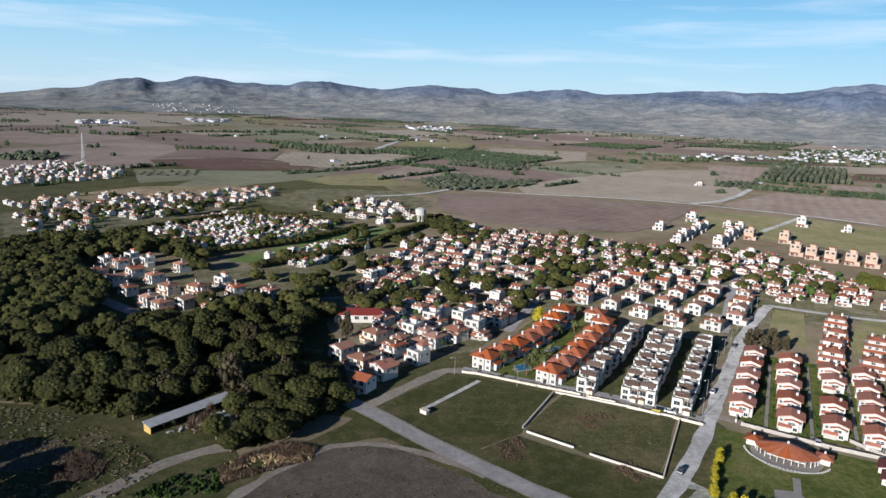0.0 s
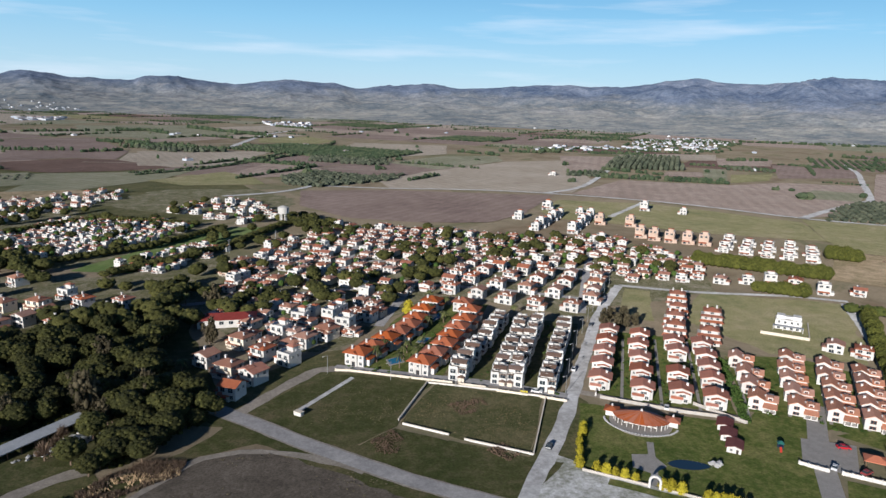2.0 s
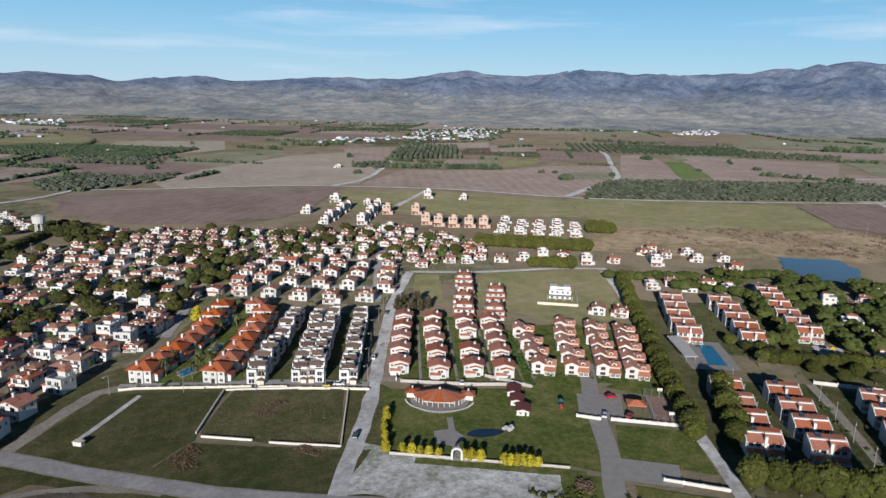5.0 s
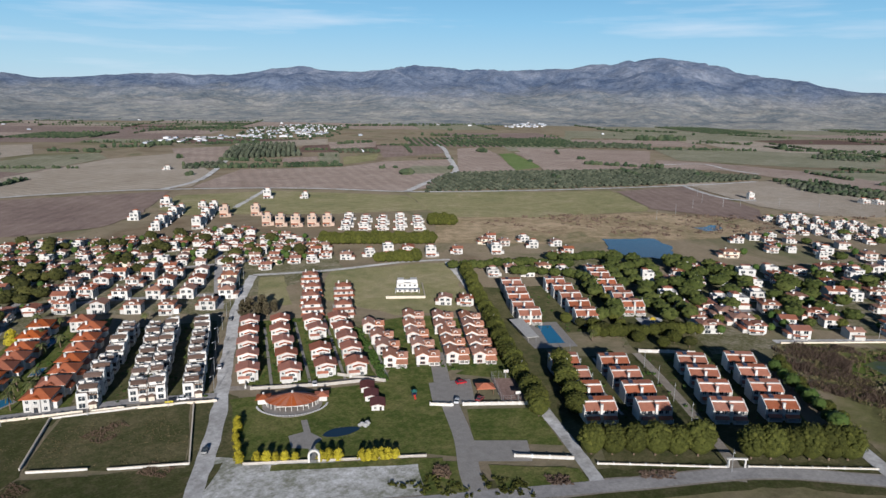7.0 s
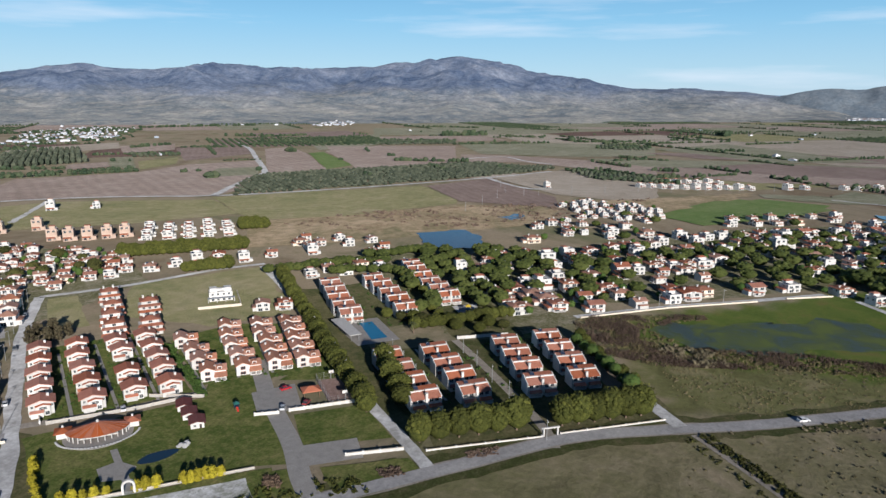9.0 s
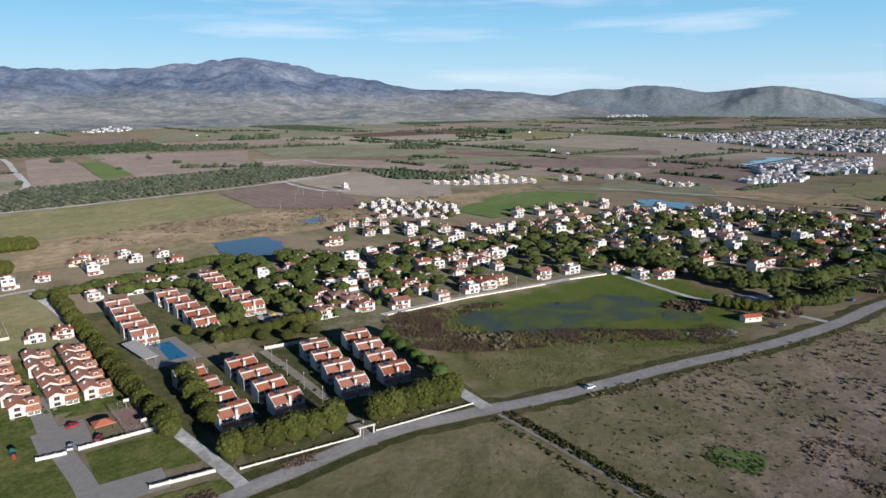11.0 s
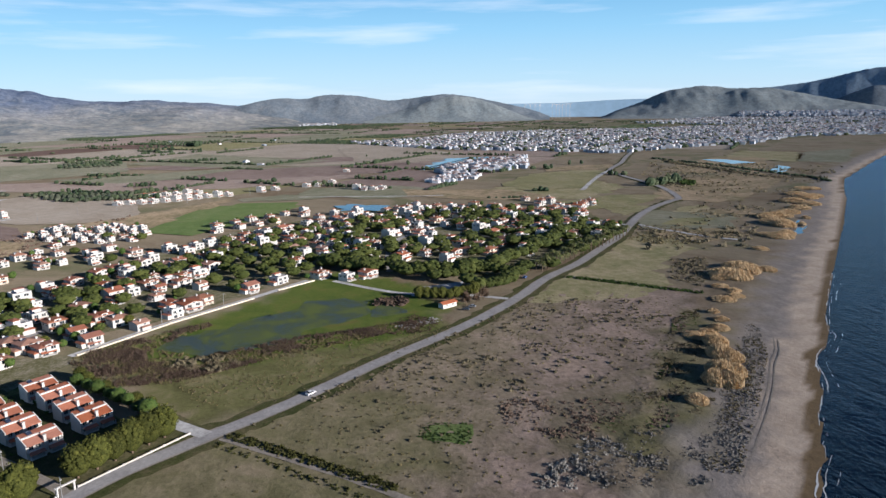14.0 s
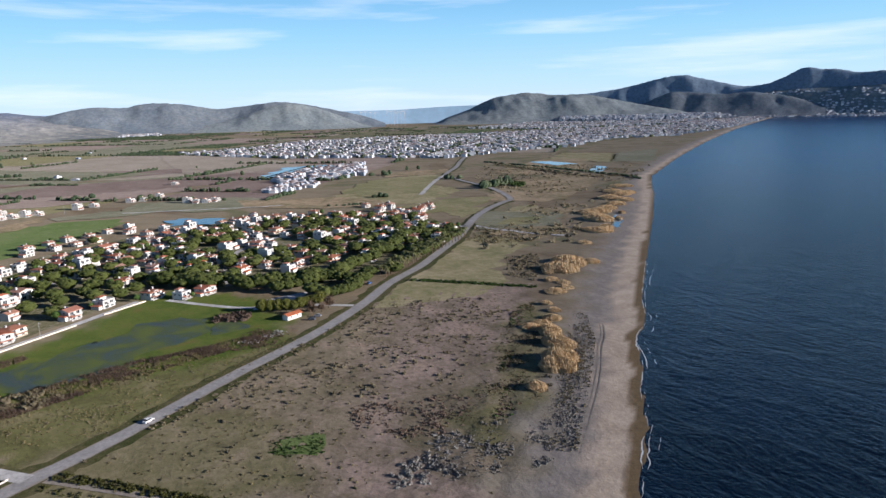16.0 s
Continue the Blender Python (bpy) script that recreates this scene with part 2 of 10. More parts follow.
M_GREYHEATH = leaves("grey_clumps", (0.15, 0.145, 0.135), (0.26, 0.25, 0.23), (0.40, 0.38, 0.345))
M_BRUSH = leaves("brown_brush", (0.095, 0.066, 0.052), (0.170, 0.120, 0.092), (0.27, 0.205, 0.158))
M_FARTREE = island("far_trees", (0.03, 0.0522, 0.027), (0.0525, 0.0798, 0.042), (0.09, 0.109, 0.06))
# white town walls, the blue of shade and distance put into their tones
M_FARTOWN = island("blue_shaded_town_walls", (0.27, 0.32, 0.39), (0.43, 0.47, 0.53), (0.66, 0.68, 0.71))
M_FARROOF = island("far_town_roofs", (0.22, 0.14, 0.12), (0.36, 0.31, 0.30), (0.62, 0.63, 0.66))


def sheet_mat(name, c1, c2, c3, scale, rows=0.0, turn=0.0, bump=0.25, grain=0.75):
    """Soil or turf: broad patches, fine grain and, where rows is set, plough or crop lines."""
    m, nt, bsdf = node_mat(name, 0.95)
    bsdf.inputs["Diffuse Roughness"].default_value = 0.4
    bsdf.inputs["Specular IOR Level"].default_value = 0.1
    co = coords(nt)
    a = tex_noise(nt, co, scale, 6.0, 0.62, dist=0.4)
    b = tex_noise(nt, co, scale * 6, 5.0, 0.65)
    f = tex_noise(nt, co, 1.3, 4.0, 0.7)
    col = ramp(nt, a, [(0.36, c1), (0.5, c2), (0.64, c3)])
    col = mixc(nt, 0.45, col, ramp(nt, b, [(0.38, c3), (0.5, c2), (0.62, c1)]))
    col = mixc(nt, grain, col, ramp(nt, f, [(0.30, (0.38, 0.38, 0.38)), (0.66, (1.1, 1.1, 1.1))]), "MULTIPLY")
    if rows:
        mp = nt.nodes.new("ShaderNodeMapping")
        mp.inputs["Rotation"].default_value = (0, 0, radians(turn))
        nt.links.new(co, mp.inputs["Vector"])
        wv = nt.nodes.new("ShaderNodeTexWave")
        wv.inputs["Scale"].default_value, wv.inputs["Distortion"].default_value, wv.inputs["Detail"].default_value = 0.314 / rows, 3.5, 4.0
        nt.links.new(mp.outputs["Vector"], wv.inputs["Vector"])
        col = mixc(nt, 0.2, col, ramp(nt, wv.outputs["Fac"], [(0.2, (0.5, 0.5, 0.5)), (0.8, (1, 1, 1))]), "MULTIPLY")
    nt.links.new(col, bsdf.inputs["Base Color"])
    if bump:
        bumped(nt, bsdf, f, bump, 0.4)
    return m


M_PLOUGH = sheet_mat("ploughed_soil", (0.253, 0.196, 0.168), (0.316, 0.254, 0.222), (0.382, 0.321, 0.286), 0.012, 14, 24)
M_PLOUGH_DARK = sheet_mat("dark_ploughed_soil", (0.178, 0.133, 0.122), (0.23, 0.178, 0.158), (0.281, 0.22, 0.199), 0.012, 10, 40)
M_FALLOW = sheet_mat("fallow_field", (0.287, 0.246, 0.201), (0.351, 0.308, 0.257), (0.401, 0.36, 0.312), 0.012, 12, -20)
M_PASTURE = sheet_mat("winter_pasture", (0.163, 0.173, 0.0826), (0.245, 0.233, 0.122), (0.314, 0.278, 0.178), 0.02)
# greyer copy of the pasture, distance haze put into its tones
M_FARTURF = sheet_mat("hazed_pasture", (0.169, 0.179, 0.12), (0.232, 0.233, 0.164), (0.295, 0.283, 0.22), 0.012, 12, 30)
M_UMBER = sheet_mat("freshly_turned_soil", (0.107, 0.0693, 0.0577), (0.143, 0.0957, 0.0793), (0.183, 0.125, 0.108), 0.012, 9, 30)
M_REEDMEADOW = sheet_mat("reedy_meadow", (0.165, 0.156, 0.0848), (0.309, 0.243, 0.158), (0.439, 0.345, 0.239), 0.022)
M_CROP = sheet_mat("young_green_crop", (0.101, 0.165, 0.0522), (0.141, 0.2, 0.0689), (0.182, 0.22, 0.098), 0.012, 8, 10)
M_LAWN = sheet_mat("lawn", (0.0525, 0.0819, 0.0187), (0.101, 0.125, 0.0341), (0.195, 0.183, 0.0766), 0.07)
M_DRYGRASS = sheet_mat("rough_dry_grass", (0.0551, 0.0679, 0.0251), (0.0929, 0.0933, 0.0429), (0.158, 0.14, 0.0787), 0.06)
M_COASTGRASS = sheet_mat("thin_coastal_grass", (0.183, 0.19, 0.0881), (0.285, 0.261, 0.149), (0.405, 0.346, 0.238), 0.03)
M_DIRT = sheet_mat("dirt_track", (0.19, 0.171, 0.147), (0.243, 0.222, 0.195), (0.305, 0.277, 0.247), 0.1, grain=0.4)
M_GRAVEL = sheet_mat("pale_gravel", (0.265, 0.264, 0.259), (0.398, 0.402, 0.41), (0.564, 0.575, 0.594), 0.06, bump=0.1, grain=0.3)
M_WHITEGRAVEL = sheet_mat("white_gravel", (0.135, 0.15, 0.0817), (0.395, 0.402, 0.393), (0.665, 0.682, 0.705), 0.07, bump=0.2, grain=0.5)
M_ASPHALT = sheet_mat("worn_asphalt", (0.208, 0.207, 0.213), (0.267, 0.265, 0.273), (0.338, 0.335, 0.337), 0.08, bump=0.05, grain=0.3)
M_CLAYCOURT = sheet_mat("clay_court", (0.203, 0.141, 0.125), (0.253, 0.176, 0.159), (0.296, 0.216, 0.193), 0.12)
M_YARD = sheet_mat("village_yards", (0.078, 0.088, 0.034), (0.150, 0.142, 0.082), (0.29, 0.265, 0.21), 0.09)
M_BAREPLOT = sheet_mat("bare_stony_soil", (0.0796, 0.0684, 0.0574), (0.11, 0.095, 0.0786), (0.156, 0.135, 0.114), 0.07)
# rough grass with shade put into its dark tones
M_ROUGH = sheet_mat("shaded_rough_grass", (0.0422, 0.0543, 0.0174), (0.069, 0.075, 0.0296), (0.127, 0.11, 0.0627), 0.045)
M_TAN = leaves("tan_grass", (0.13, 0.115, 0.055), (0.20, 0.17, 0.085), (0.29, 0.24, 0.13))
M_GROVE = island("grove_leaves", (0.050, 0.064, 0.042), (0.078, 0.092, 0.062), (0.115, 0.128, 0.088))
M_MAROON = tiles("maroon_tiles", (0.17, 0.045, 0.04), (0.25, 0.075, 0.065))

# ---- mesh helpers ----
class Mesh:
    """Gathers faces, each with a material slot, and makes one mesh of them."""

    def __init__(self):
        self.v, self.f, self.s = [], [], []

    def add(self, verts, faces, slot=0):
        n = len(self.v)
        self.v += [tuple(p) for p in verts]
        self.f += [tuple(n + i for i in f) for f in faces]
        self.s += [slot] * len(faces)
        return self

    def box(self, x0, y0, z0, x1, y1, z1, slot=0, turn=None):
        p = [(x0, y0, z0), (x1, y0, z0), (x1, y1, z0), (x0, y1, z0), (x0, y0, z1), (x1, y0, z1), (x1, y1, z1), (x0, y1, z1)]
        if turn:
            p = [turn @ Vector(q) for q in p]
        return self.add(p, [(0, 3, 2, 1), (4, 5, 6, 7), (0, 1, 5, 4), (1, 2, 6, 5), (2, 3, 7, 6), (3, 0, 4, 7)], slot)

    def gable(self, x0, y0, z0, x1, y1, rise, thick=0.22, slot=0, along="y"):
        """A gabled roof slab over the rectangle, its ridge along x or y."""
        if along == "y":
            m = (x0 + x1) / 2
            prof = [(x0, 0), (m, rise), (x1, 0), (x1, -thick), (m, rise - thick), (x0, -thick)]
            v = [(a, y0, z0 + b) for a, b in prof] + [(a, y1, z0 + b) for a, b in prof]
        else:
            m = (y0 + y1) / 2
            prof = [(y0, 0), (m, rise), (y1, 0), (y1, -thick), (m, rise - thick), (y0, -thick)]
            v = [(x1, a, z0 + b) for a, b in prof] + [(x0, a, z0 + b) for a, b in prof]
        return self.add(v, [(0, 1, 4, 5), (1, 2, 3, 4), (11, 10, 7, 6), (10, 9, 8, 7), (6, 7, 1, 0), (7, 8, 2, 1), (8, 9, 3, 2), (9, 10, 4, 3), (10, 11, 5, 4), (11, 6, 0, 5)], slot)

    def gable_wall(self, x0, y0, z0, x1, y1, rise, slot=0, along="y"):
        """The solid triangle of wall under a gabled roof."""
        if along == "y":
            m = (x0 + x1) / 2
            v = [(x0, y0, z0), (x1, y0, z0), (m, y0, z0 + rise), (x0, y1, z0), (x1, y1, z0), (m, y1, z0 + rise)]
        else:
            m = (y0 + y1) / 2
            v = [(x1, y0, z0), (x1, y1, z0), (x1, m, z0 + rise), (x0, y0, z0), (x0, y1, z0), (x0, m, z0 + rise)]
        return self.add(v, [(0, 1, 2), (5, 4, 3), (1, 4, 5, 2), (3, 0, 2, 5)], slot)

    def hip(self, x0, y0, z0, x1, y1, rise, thick=0.22, slot=0):
        w, d = x1 - x0, y1 - y0
        k = min(w, d) / 2
        a, b = (x0 + k, (y0 + y1) / 2), (x1 - k, (y0 + y1) / 2)
        if d > w:
            a, b = ((x0 + x1) / 2, y0 + k), ((x0 + x1) / 2, y1 - k)
        v = [(x0, y0, z0), (x1, y0, z0), (x1, y1, z0), (x0, y1, z0), (*a, z0 + rise), (*b, z0 + rise)]
        v += [(p[0], p[1], z0 - thick) for p in v[:4]]
        top = [(0, 1, 5, 4), (1, 2, 5), (2, 3, 4, 5), (3, 0, 4)] if w >= d else [(0, 1, 4), (1, 2, 5, 4), (2, 3, 5), (3, 0, 4, 5)]
        return self.add(v, top + [(6, 7, 1, 0), (7, 8, 2, 1), (8, 9, 3, 2), (9, 6, 0, 3), (9, 8, 7, 6)], slot)

    def cyl(self, x, y, z0, z1, r0, r1=None, n=8, slot=0, x1=None, y1=None):
        r1 = r0 if r1 is None else r1
        x1, y1 = x if x1 is None else x1, y if y1 is None else y1
        v = [(x + r0 * math.cos(6.2832 * i / n), y + r0 * math.sin(6.2832 * i / n), z0) for i in range(n)]
        v += [(x1 + r1 * math.cos(6.2832 * i / n), y1 + r1 * math.sin(6.2832 * i / n), z1) for i in range(n)]
        return self.add(v, [(i, (i + 1) % n, n + (i + 1) % n, n + i) for i in range(n)] + [tuple(range(n - 1, -1, -1)), tuple(range(n, 2 * n))], slot)

    def done(self, name, *mats, smooth=False):
        me = bpy.data.meshes.new(name)
        me.from_pydata(self.v, [], self.f)
        for m in mats:
            me.materials.append(m)
        if len(mats) > 1:
            me.polygons.foreach_set("material_index", self.s)
        if smooth:
            me.polygons.foreach_set("use_smooth", [True] * len(self.f))
        me.update()
        return me


def part(name, mesh, mats, parent=None, label=""):
    """Links a gathered mesh as one object under a thing or a part."""
    data = mesh if isinstance(mesh, bpy.types.Mesh) else mesh.done(name, *(mats if isinstance(mats, (tuple, list)) else (mats,)))
    ob = new(name, data)
    ob.parent = parent
    return tagged(ob, label)


def thing(name, label, category, group="", kind="", at=None):
    ob = new(name)
    ob.empty_display_size = 0.5
    if at is not None:
        ob.matrix_basis = at
    return tagged(ob, label, category, group, kind)


def at(x, y, turn=0.0, z=0.0):
    return pose(x, y, z, 0, 0, turn)


def curve_through(pts, step=4.0, closed=False):
    """A smooth line through the points, with a point about every step metres."""
    pts = [Vector((p[0], p[1])) for p in pts]
    n, out = len(pts), []
    for i in range(n if closed else n - 1):
        if closed:
            a, b, c, d = pts[i - 1], pts[i], pts[(i + 1) % n], pts[(i + 2) % n]
        else:
            a, b, c, d = pts[max(i - 1, 0)], pts[i], pts[i + 1], pts[min(i + 2, n - 1)]
        k = max(1, int((c - b).length / step))
        for j in range(k):
            t = j / k
            out.append(0.5 * (2 * b + (c - a) * t + (2 * a - 5 * b + 4 * c - d) * t * t + (3 * b - a - 3 * c + d) * t ** 3))
    if not closed:
        out.append(pts[-1])
    return out


def ribbon(name, pts, width, mat, z, label, category, step=4.0, rough_edge=0.0, kind="structure", thick=0.0):
    """A road or path that follows a smooth line."""
    line = curve_through(pts, step)
    m, left, right = Mesh(), [], []
    for i, p in enumerate(line):
        d = (line[min(i + 1, len(line) - 1)] - line[max(i - 1, 0)]).normalized()
        nrm = Vector((-d.y, d.x))
        a = width / 2 + rough_edge * noise.noise((p.x * 0.13, p.y * 0.13, 3.0))
        b = width / 2 + rough_edge * noise.noise((p.x * 0.13, p.y * 0.13, 9.0))
        left.append((*(p + nrm * a), z))
        right.append((*(p - nrm * b), z))
    n = len(line)
    m.add(left + right, [(i, n + i, n + i + 1, i + 1) for i in range(n - 1)])
    if thick:
        m.add([(x, y, q - thick) for x, y, q in left] + left, [(i, i + 1, n + i + 1, n + i) for i in range(n - 1)])
        m.add([(x, y, q - thick) for x, y, q in right] + right, [(i + 1, i, n + i, n + i + 1) for i in range(n - 1)])
    return tagged(new(name, m.done(name, mat)), label, category, kind=kind)


def sheet(name, pts, mat, z, label, category, smooth=False, wobble=0.0, kind="structure", step=5.0):
    """A flat piece of land cover with the given outline."""
    line = curve_through(pts, step, True) if smooth else [Vector(p) for p in pts]
    if wobble:
        if not smooth:
            fine = []
            for i, p in enumerate(line):
                q = line[(i + 1) % len(line)]
                k = max(1, int((q - p).length / step))
                fine += [p.lerp(q, j / k) for j in range(k)]
            line = fine
        line = [p + wobble * Vector((noise.noise((p.x * 0.09, p.y * 0.09, 1.0)), noise.noise((p.x * 0.09, p.y * 0.09, 7.0)))) for p in line]
    bm = bmesh.new()
    face = bm.faces.new([bm.verts.new((p.x, p.y, z)) for p in line])
    bmesh.ops.triangulate(bm, faces=[face])
    bmesh.ops.recalc_face_normals(bm, faces=bm.faces)
    for f in bm.faces:
        if f.normal.z < 0:
            f.normal_flip()
    me = bpy.data.meshes.new(name)
    bm.to_mesh(me)
    bm.free()
    me.materials.append(mat)
    return tagged(new(name, me), label, category, kind=kind)


def inside(poly, x, y):
    hit, n = False, len(poly)
    for i in range(n):
        (ax, ay), (bx, by) = poly[i], poly[i - 1]
        if (ay > y) != (by > y) and x < (bx - ax) * (y - ay) / (by - ay) + ax:
            hit = not hit
    return hit


def away(poly, X, Y):
    """Signed distance to a closed outline, less than zero inside (arrays)."""
    best, hit = np.full(X.shape, 1e9), np.zeros(X.shape, bool)
    for (ax, ay), (bx, by) in zip(poly, poly[1:] + poly[:1]):
        dx, dy = bx - ax, by - ay
        t = np.clip(((X - ax) * dx + (Y - ay) * dy) / (dx * dx + dy * dy), 0, 1)
        best = np.minimum(best, np.hypot(X - ax - t * dx, Y - ay - t * dy))
        if dy:
            hit ^= ((ay > Y) != (by > Y)) & (X < dx * (Y - ay) / dy + ax)
    return np.where(hit, -best, best)


def wobbly(X, Y, size, seed):
    """Soft random field from -1 to 1, of the given size in metres (arrays)."""
    r = np.random.RandomState(seed)
    out = np.zeros(X.shape)
    for k in range(7):
        a, s, p = r.uniform(0, 6.28), size * r.uniform(0.55, 1.6), r.uniform(0, 6.28, 2)
        out += np.sin((X * math.cos(a) + Y * math.sin(a)) * 6.28 / s + p[0] + 1.3 * np.sin((Y * math.cos(a) - X * math.sin(a)) * 4.1 / s + p[1]))
    return out / 4.0


def smooth01(a, lo, hi):
    t = np.clip((a - lo) / (hi - lo), 0, 1)
    return t * t * (3 - 2 * t)


class Joined:
    """Copies of things too far off or too many to pick apart, joined into one piece of stuff."""

    def __init__(self):
        self.cache, self.mats, self.m = {}, [], Mesh()

    def add(self, src, matrix):
        if src.name not in self.cache:
            rows = []
            for o in src.children_recursive:
                me = o.data
                slots = []
                for mt in me.materials:
                    if mt not in self.mats:
                        self.mats.append(mt)
                    slots.append(self.mats.index(mt))
                co = np.empty(len(me.vertices) * 3)
                me.vertices.foreach_get("co", co)
                rows.append((co.reshape(-1, 3), [tuple(p.vertices) for p in me.polygons], [slots[p.material_index] for p in me.polygons]))
            self.cache[src.name] = rows
        k = np.array(matrix)
        for co, faces, slots in self.cache[src.name]:
            n = len(self.m.v)
            self.m.v += (co @ k[:3, :3].T + k[:3, 3]).tolist()
            self.m.f += [tuple(n + i for i in f) for f in faces]
            self.m.s += slots

    def add_shape(self, shape, matrix):
        """A bare shape with its material, or a thing."""
        if not isinstance(shape, tuple):
            return self.add(shape, matrix)
        mesh, mat = shape
        if mat not in self.mats:
            self.mats.append(mat)
        n, k = len(self.m.v), np.array(matrix)
        self.m.v += (np.array(mesh.v) @ k[:3, :3].T + k[:3, 3]).tolist()
        self.m.f += [tuple(n + i for i in f) for f in mesh.f]
        self.m.s += [self.mats.index(mat)] * len(mesh.f)

    def place(self, name, label, category, smooth=False):
        if self.m.f:
            tagged(new(name, self.m.done(name, *self.mats, smooth=smooth)), label, category, kind="stuff")

# ---- the land: one sheet to the horizon, with beach and sea bed ----
SHORE = [(-4900, 1500), (-1200, 480), (-400, 190), (-150, 75), (0, -25), (70, -70), (123, -115), (142, -131), (160, -147), (183, -163), (201, -179),
         (224, -194), (246, -218), (273, -237), (347, -300), (494, -431), (771, -660), (997, -906), (1220, -1162), (1429, -1408), (1839, -1909), (2206, -2382), (2908, -3306), (3650, -4350), (3900, -4900)]
SEA_Z = -0.6


def seaward(X, Y):
    """Metres out to sea (less than zero on land)."""
    best, sign = np.full(X.shape, 1e9), np.ones(X.shape)
    for (ax, ay), (bx, by) in zip(SHORE[:-1], SHORE[1:]):
        dx, dy = bx - ax, by - ay
        t = np.clip(((X - ax) * dx + (Y - ay) * dy) / (dx * dx + dy * dy), 0, 1)
        d = np.hypot(X - ax - t * dx, Y - ay - t * dy)
        side = np.where((X - ax) * dy - (Y - ay) * dx > 0, 1.0, -1.0)
        sign = np.where(d < best, side, sign)
        best = np.minimum(best, d)
    return best * sign


# outlines of land cover
HEATH = [(30, 120), (118, 96), (170, 60), (205, 28), (250, -22), (300, -75), (345, -108), (330, -200), (250, -160), (190, -120), (130, -75), (20, -10), (-60, 60), (-60, 110)]
LUSH = [(290, 90), (330, 62), (375, 25), (420, 0), (385, -50), (325, -60), (292, -40), (275, 10), (272, 55)]
NORTH = [(218, 26), (244, -10), (215, -40), (170, -30), (100, 20), (40, 60), (24, 136), (124, 108), (180, 68)]
LEE = [(284, -163), (291, -181), (262, -176), (236, -160), (214, -148), (194, -128), (173, -108), (164, -87), (185, -95), (207, -115), (238, -136)]
MILD = [(210, 26), (336, -104), (322, -122), (262, -84), (214, -62), (165, -40), (120, 0), (40, 60), (60, 110), (150, 74)]
WILD = [(215, 45), (300, 100), (330, 60), (275, 10), (310, -50), (292, -62), (240, -8)]


def land_height(X, Y):
    s = seaward(X, Y) + 0.9 * wobbly(X, Y, 34, 5) * smooth01(-np.hypot(X, Y), -900, -300)
    z = -0.6 * smooth01(s, -28, 0)
    z = np.where(s > 0, SEA_Z - 0.05 * np.minimum(s, 60), z)
    dune = smooth01(s, -75, -45) * (1 - smooth01(s, -42, -26)) * smooth01(-np.hypot(X, Y), -1200, -500)
    return z + dune * (0.5 + 0.5 * wobbly(X, Y, 18, 8)) + (s < -20) * 0.10 * wobbly(X, Y, 9, 4) * (away(HEATH, X, Y) < 0), s


az = np.radians(np.concatenate([np.arange(-150, 45, 0.4), np.arange(45, 210, 5.0)]))
rr = 25.0 * (4950 / 25.0) ** (np.arange(281) / 280.0)
A, R = np.meshgrid(az, rr, indexing="ij")
X, Y = -np.sin(A) * R, np.cos(A) * R
Z, S = land_height(X, Y)
na, nr = A.shape
idx = np.arange(na * nr).reshape(na, nr)
q = np.stack([idx, np.roll(idx, -1, 0)], -1)
quads = np.stack([q[:, :-1, 0], q[:, 1:, 0], q[:, 1:, 1], q[:, :-1, 1]], -1).reshape(-1, 4)
me = bpy.data.meshes.new("ground")
verts = np.stack([X, Y, Z], -1).reshape(-1, 3)
hub = len(verts)
me.from_pydata(np.vstack([verts, [[0, 0, -4.0]]]).tolist(), [], [tuple(f[::-1]) for f in quads.tolist()] + [(hub, int(idx[(i + 1) % na, 0]), int(idx[i, 0])) for i in range(na)])
me.polygons.foreach_set("use_smooth", [True] * len(me.polygons))
ragged = 7 * wobbly(X, Y, 34, 2) + 3.5 * wobbly(X, Y, 11, 3)
sand = smooth01(S + ragged, -46, -22)
lush = 1 - smooth01(away(LUSH, X, Y) + ragged, -4, 7)
wild = np.maximum(1 - smooth01(away(WILD, X, Y) + ragged, -4, 8), 0.7 * (1 - smooth01(away(NORTH, X, Y) + 1.5 * ragged, -10, 14)))
wild = np.maximum(wild, 0.42 * (1 - smooth01(away(MILD, X, Y) + 2.0 * ragged, -16, 16)))
wild = np.maximum(wild, 0.7 * (1 - smooth01(away(LEE, X, Y) + 1.5 * ragged, -8, 8)))
heath = 1 - smooth01(away(HEATH, X, Y) + ragged, -8, 10)
cover = np.stack([sand, np.maximum(lush, 0), np.maximum(heath, 0), wild], -1).reshape(-1, 4)
tide = me.attributes.new("tide", "FLOAT", "POINT")
tide.data.foreach_set("value", np.append((smooth01(S + 0.2 * ragged, -5.6, -4.2)).ravel(), 0.0))
beach = me.attributes.new("beach", "FLOAT", "POINT")
beach.data.foreach_set("value", np.append(smooth01(S + 0.6 * ragged, -21, -12).ravel(), 0.0))
layer = me.color_attributes.new("cover", "FLOAT_COLOR", "POINT")
layer.data.foreach_set("color", np.vstack([cover, [[1, 0, 0, 0]]]).ravel())

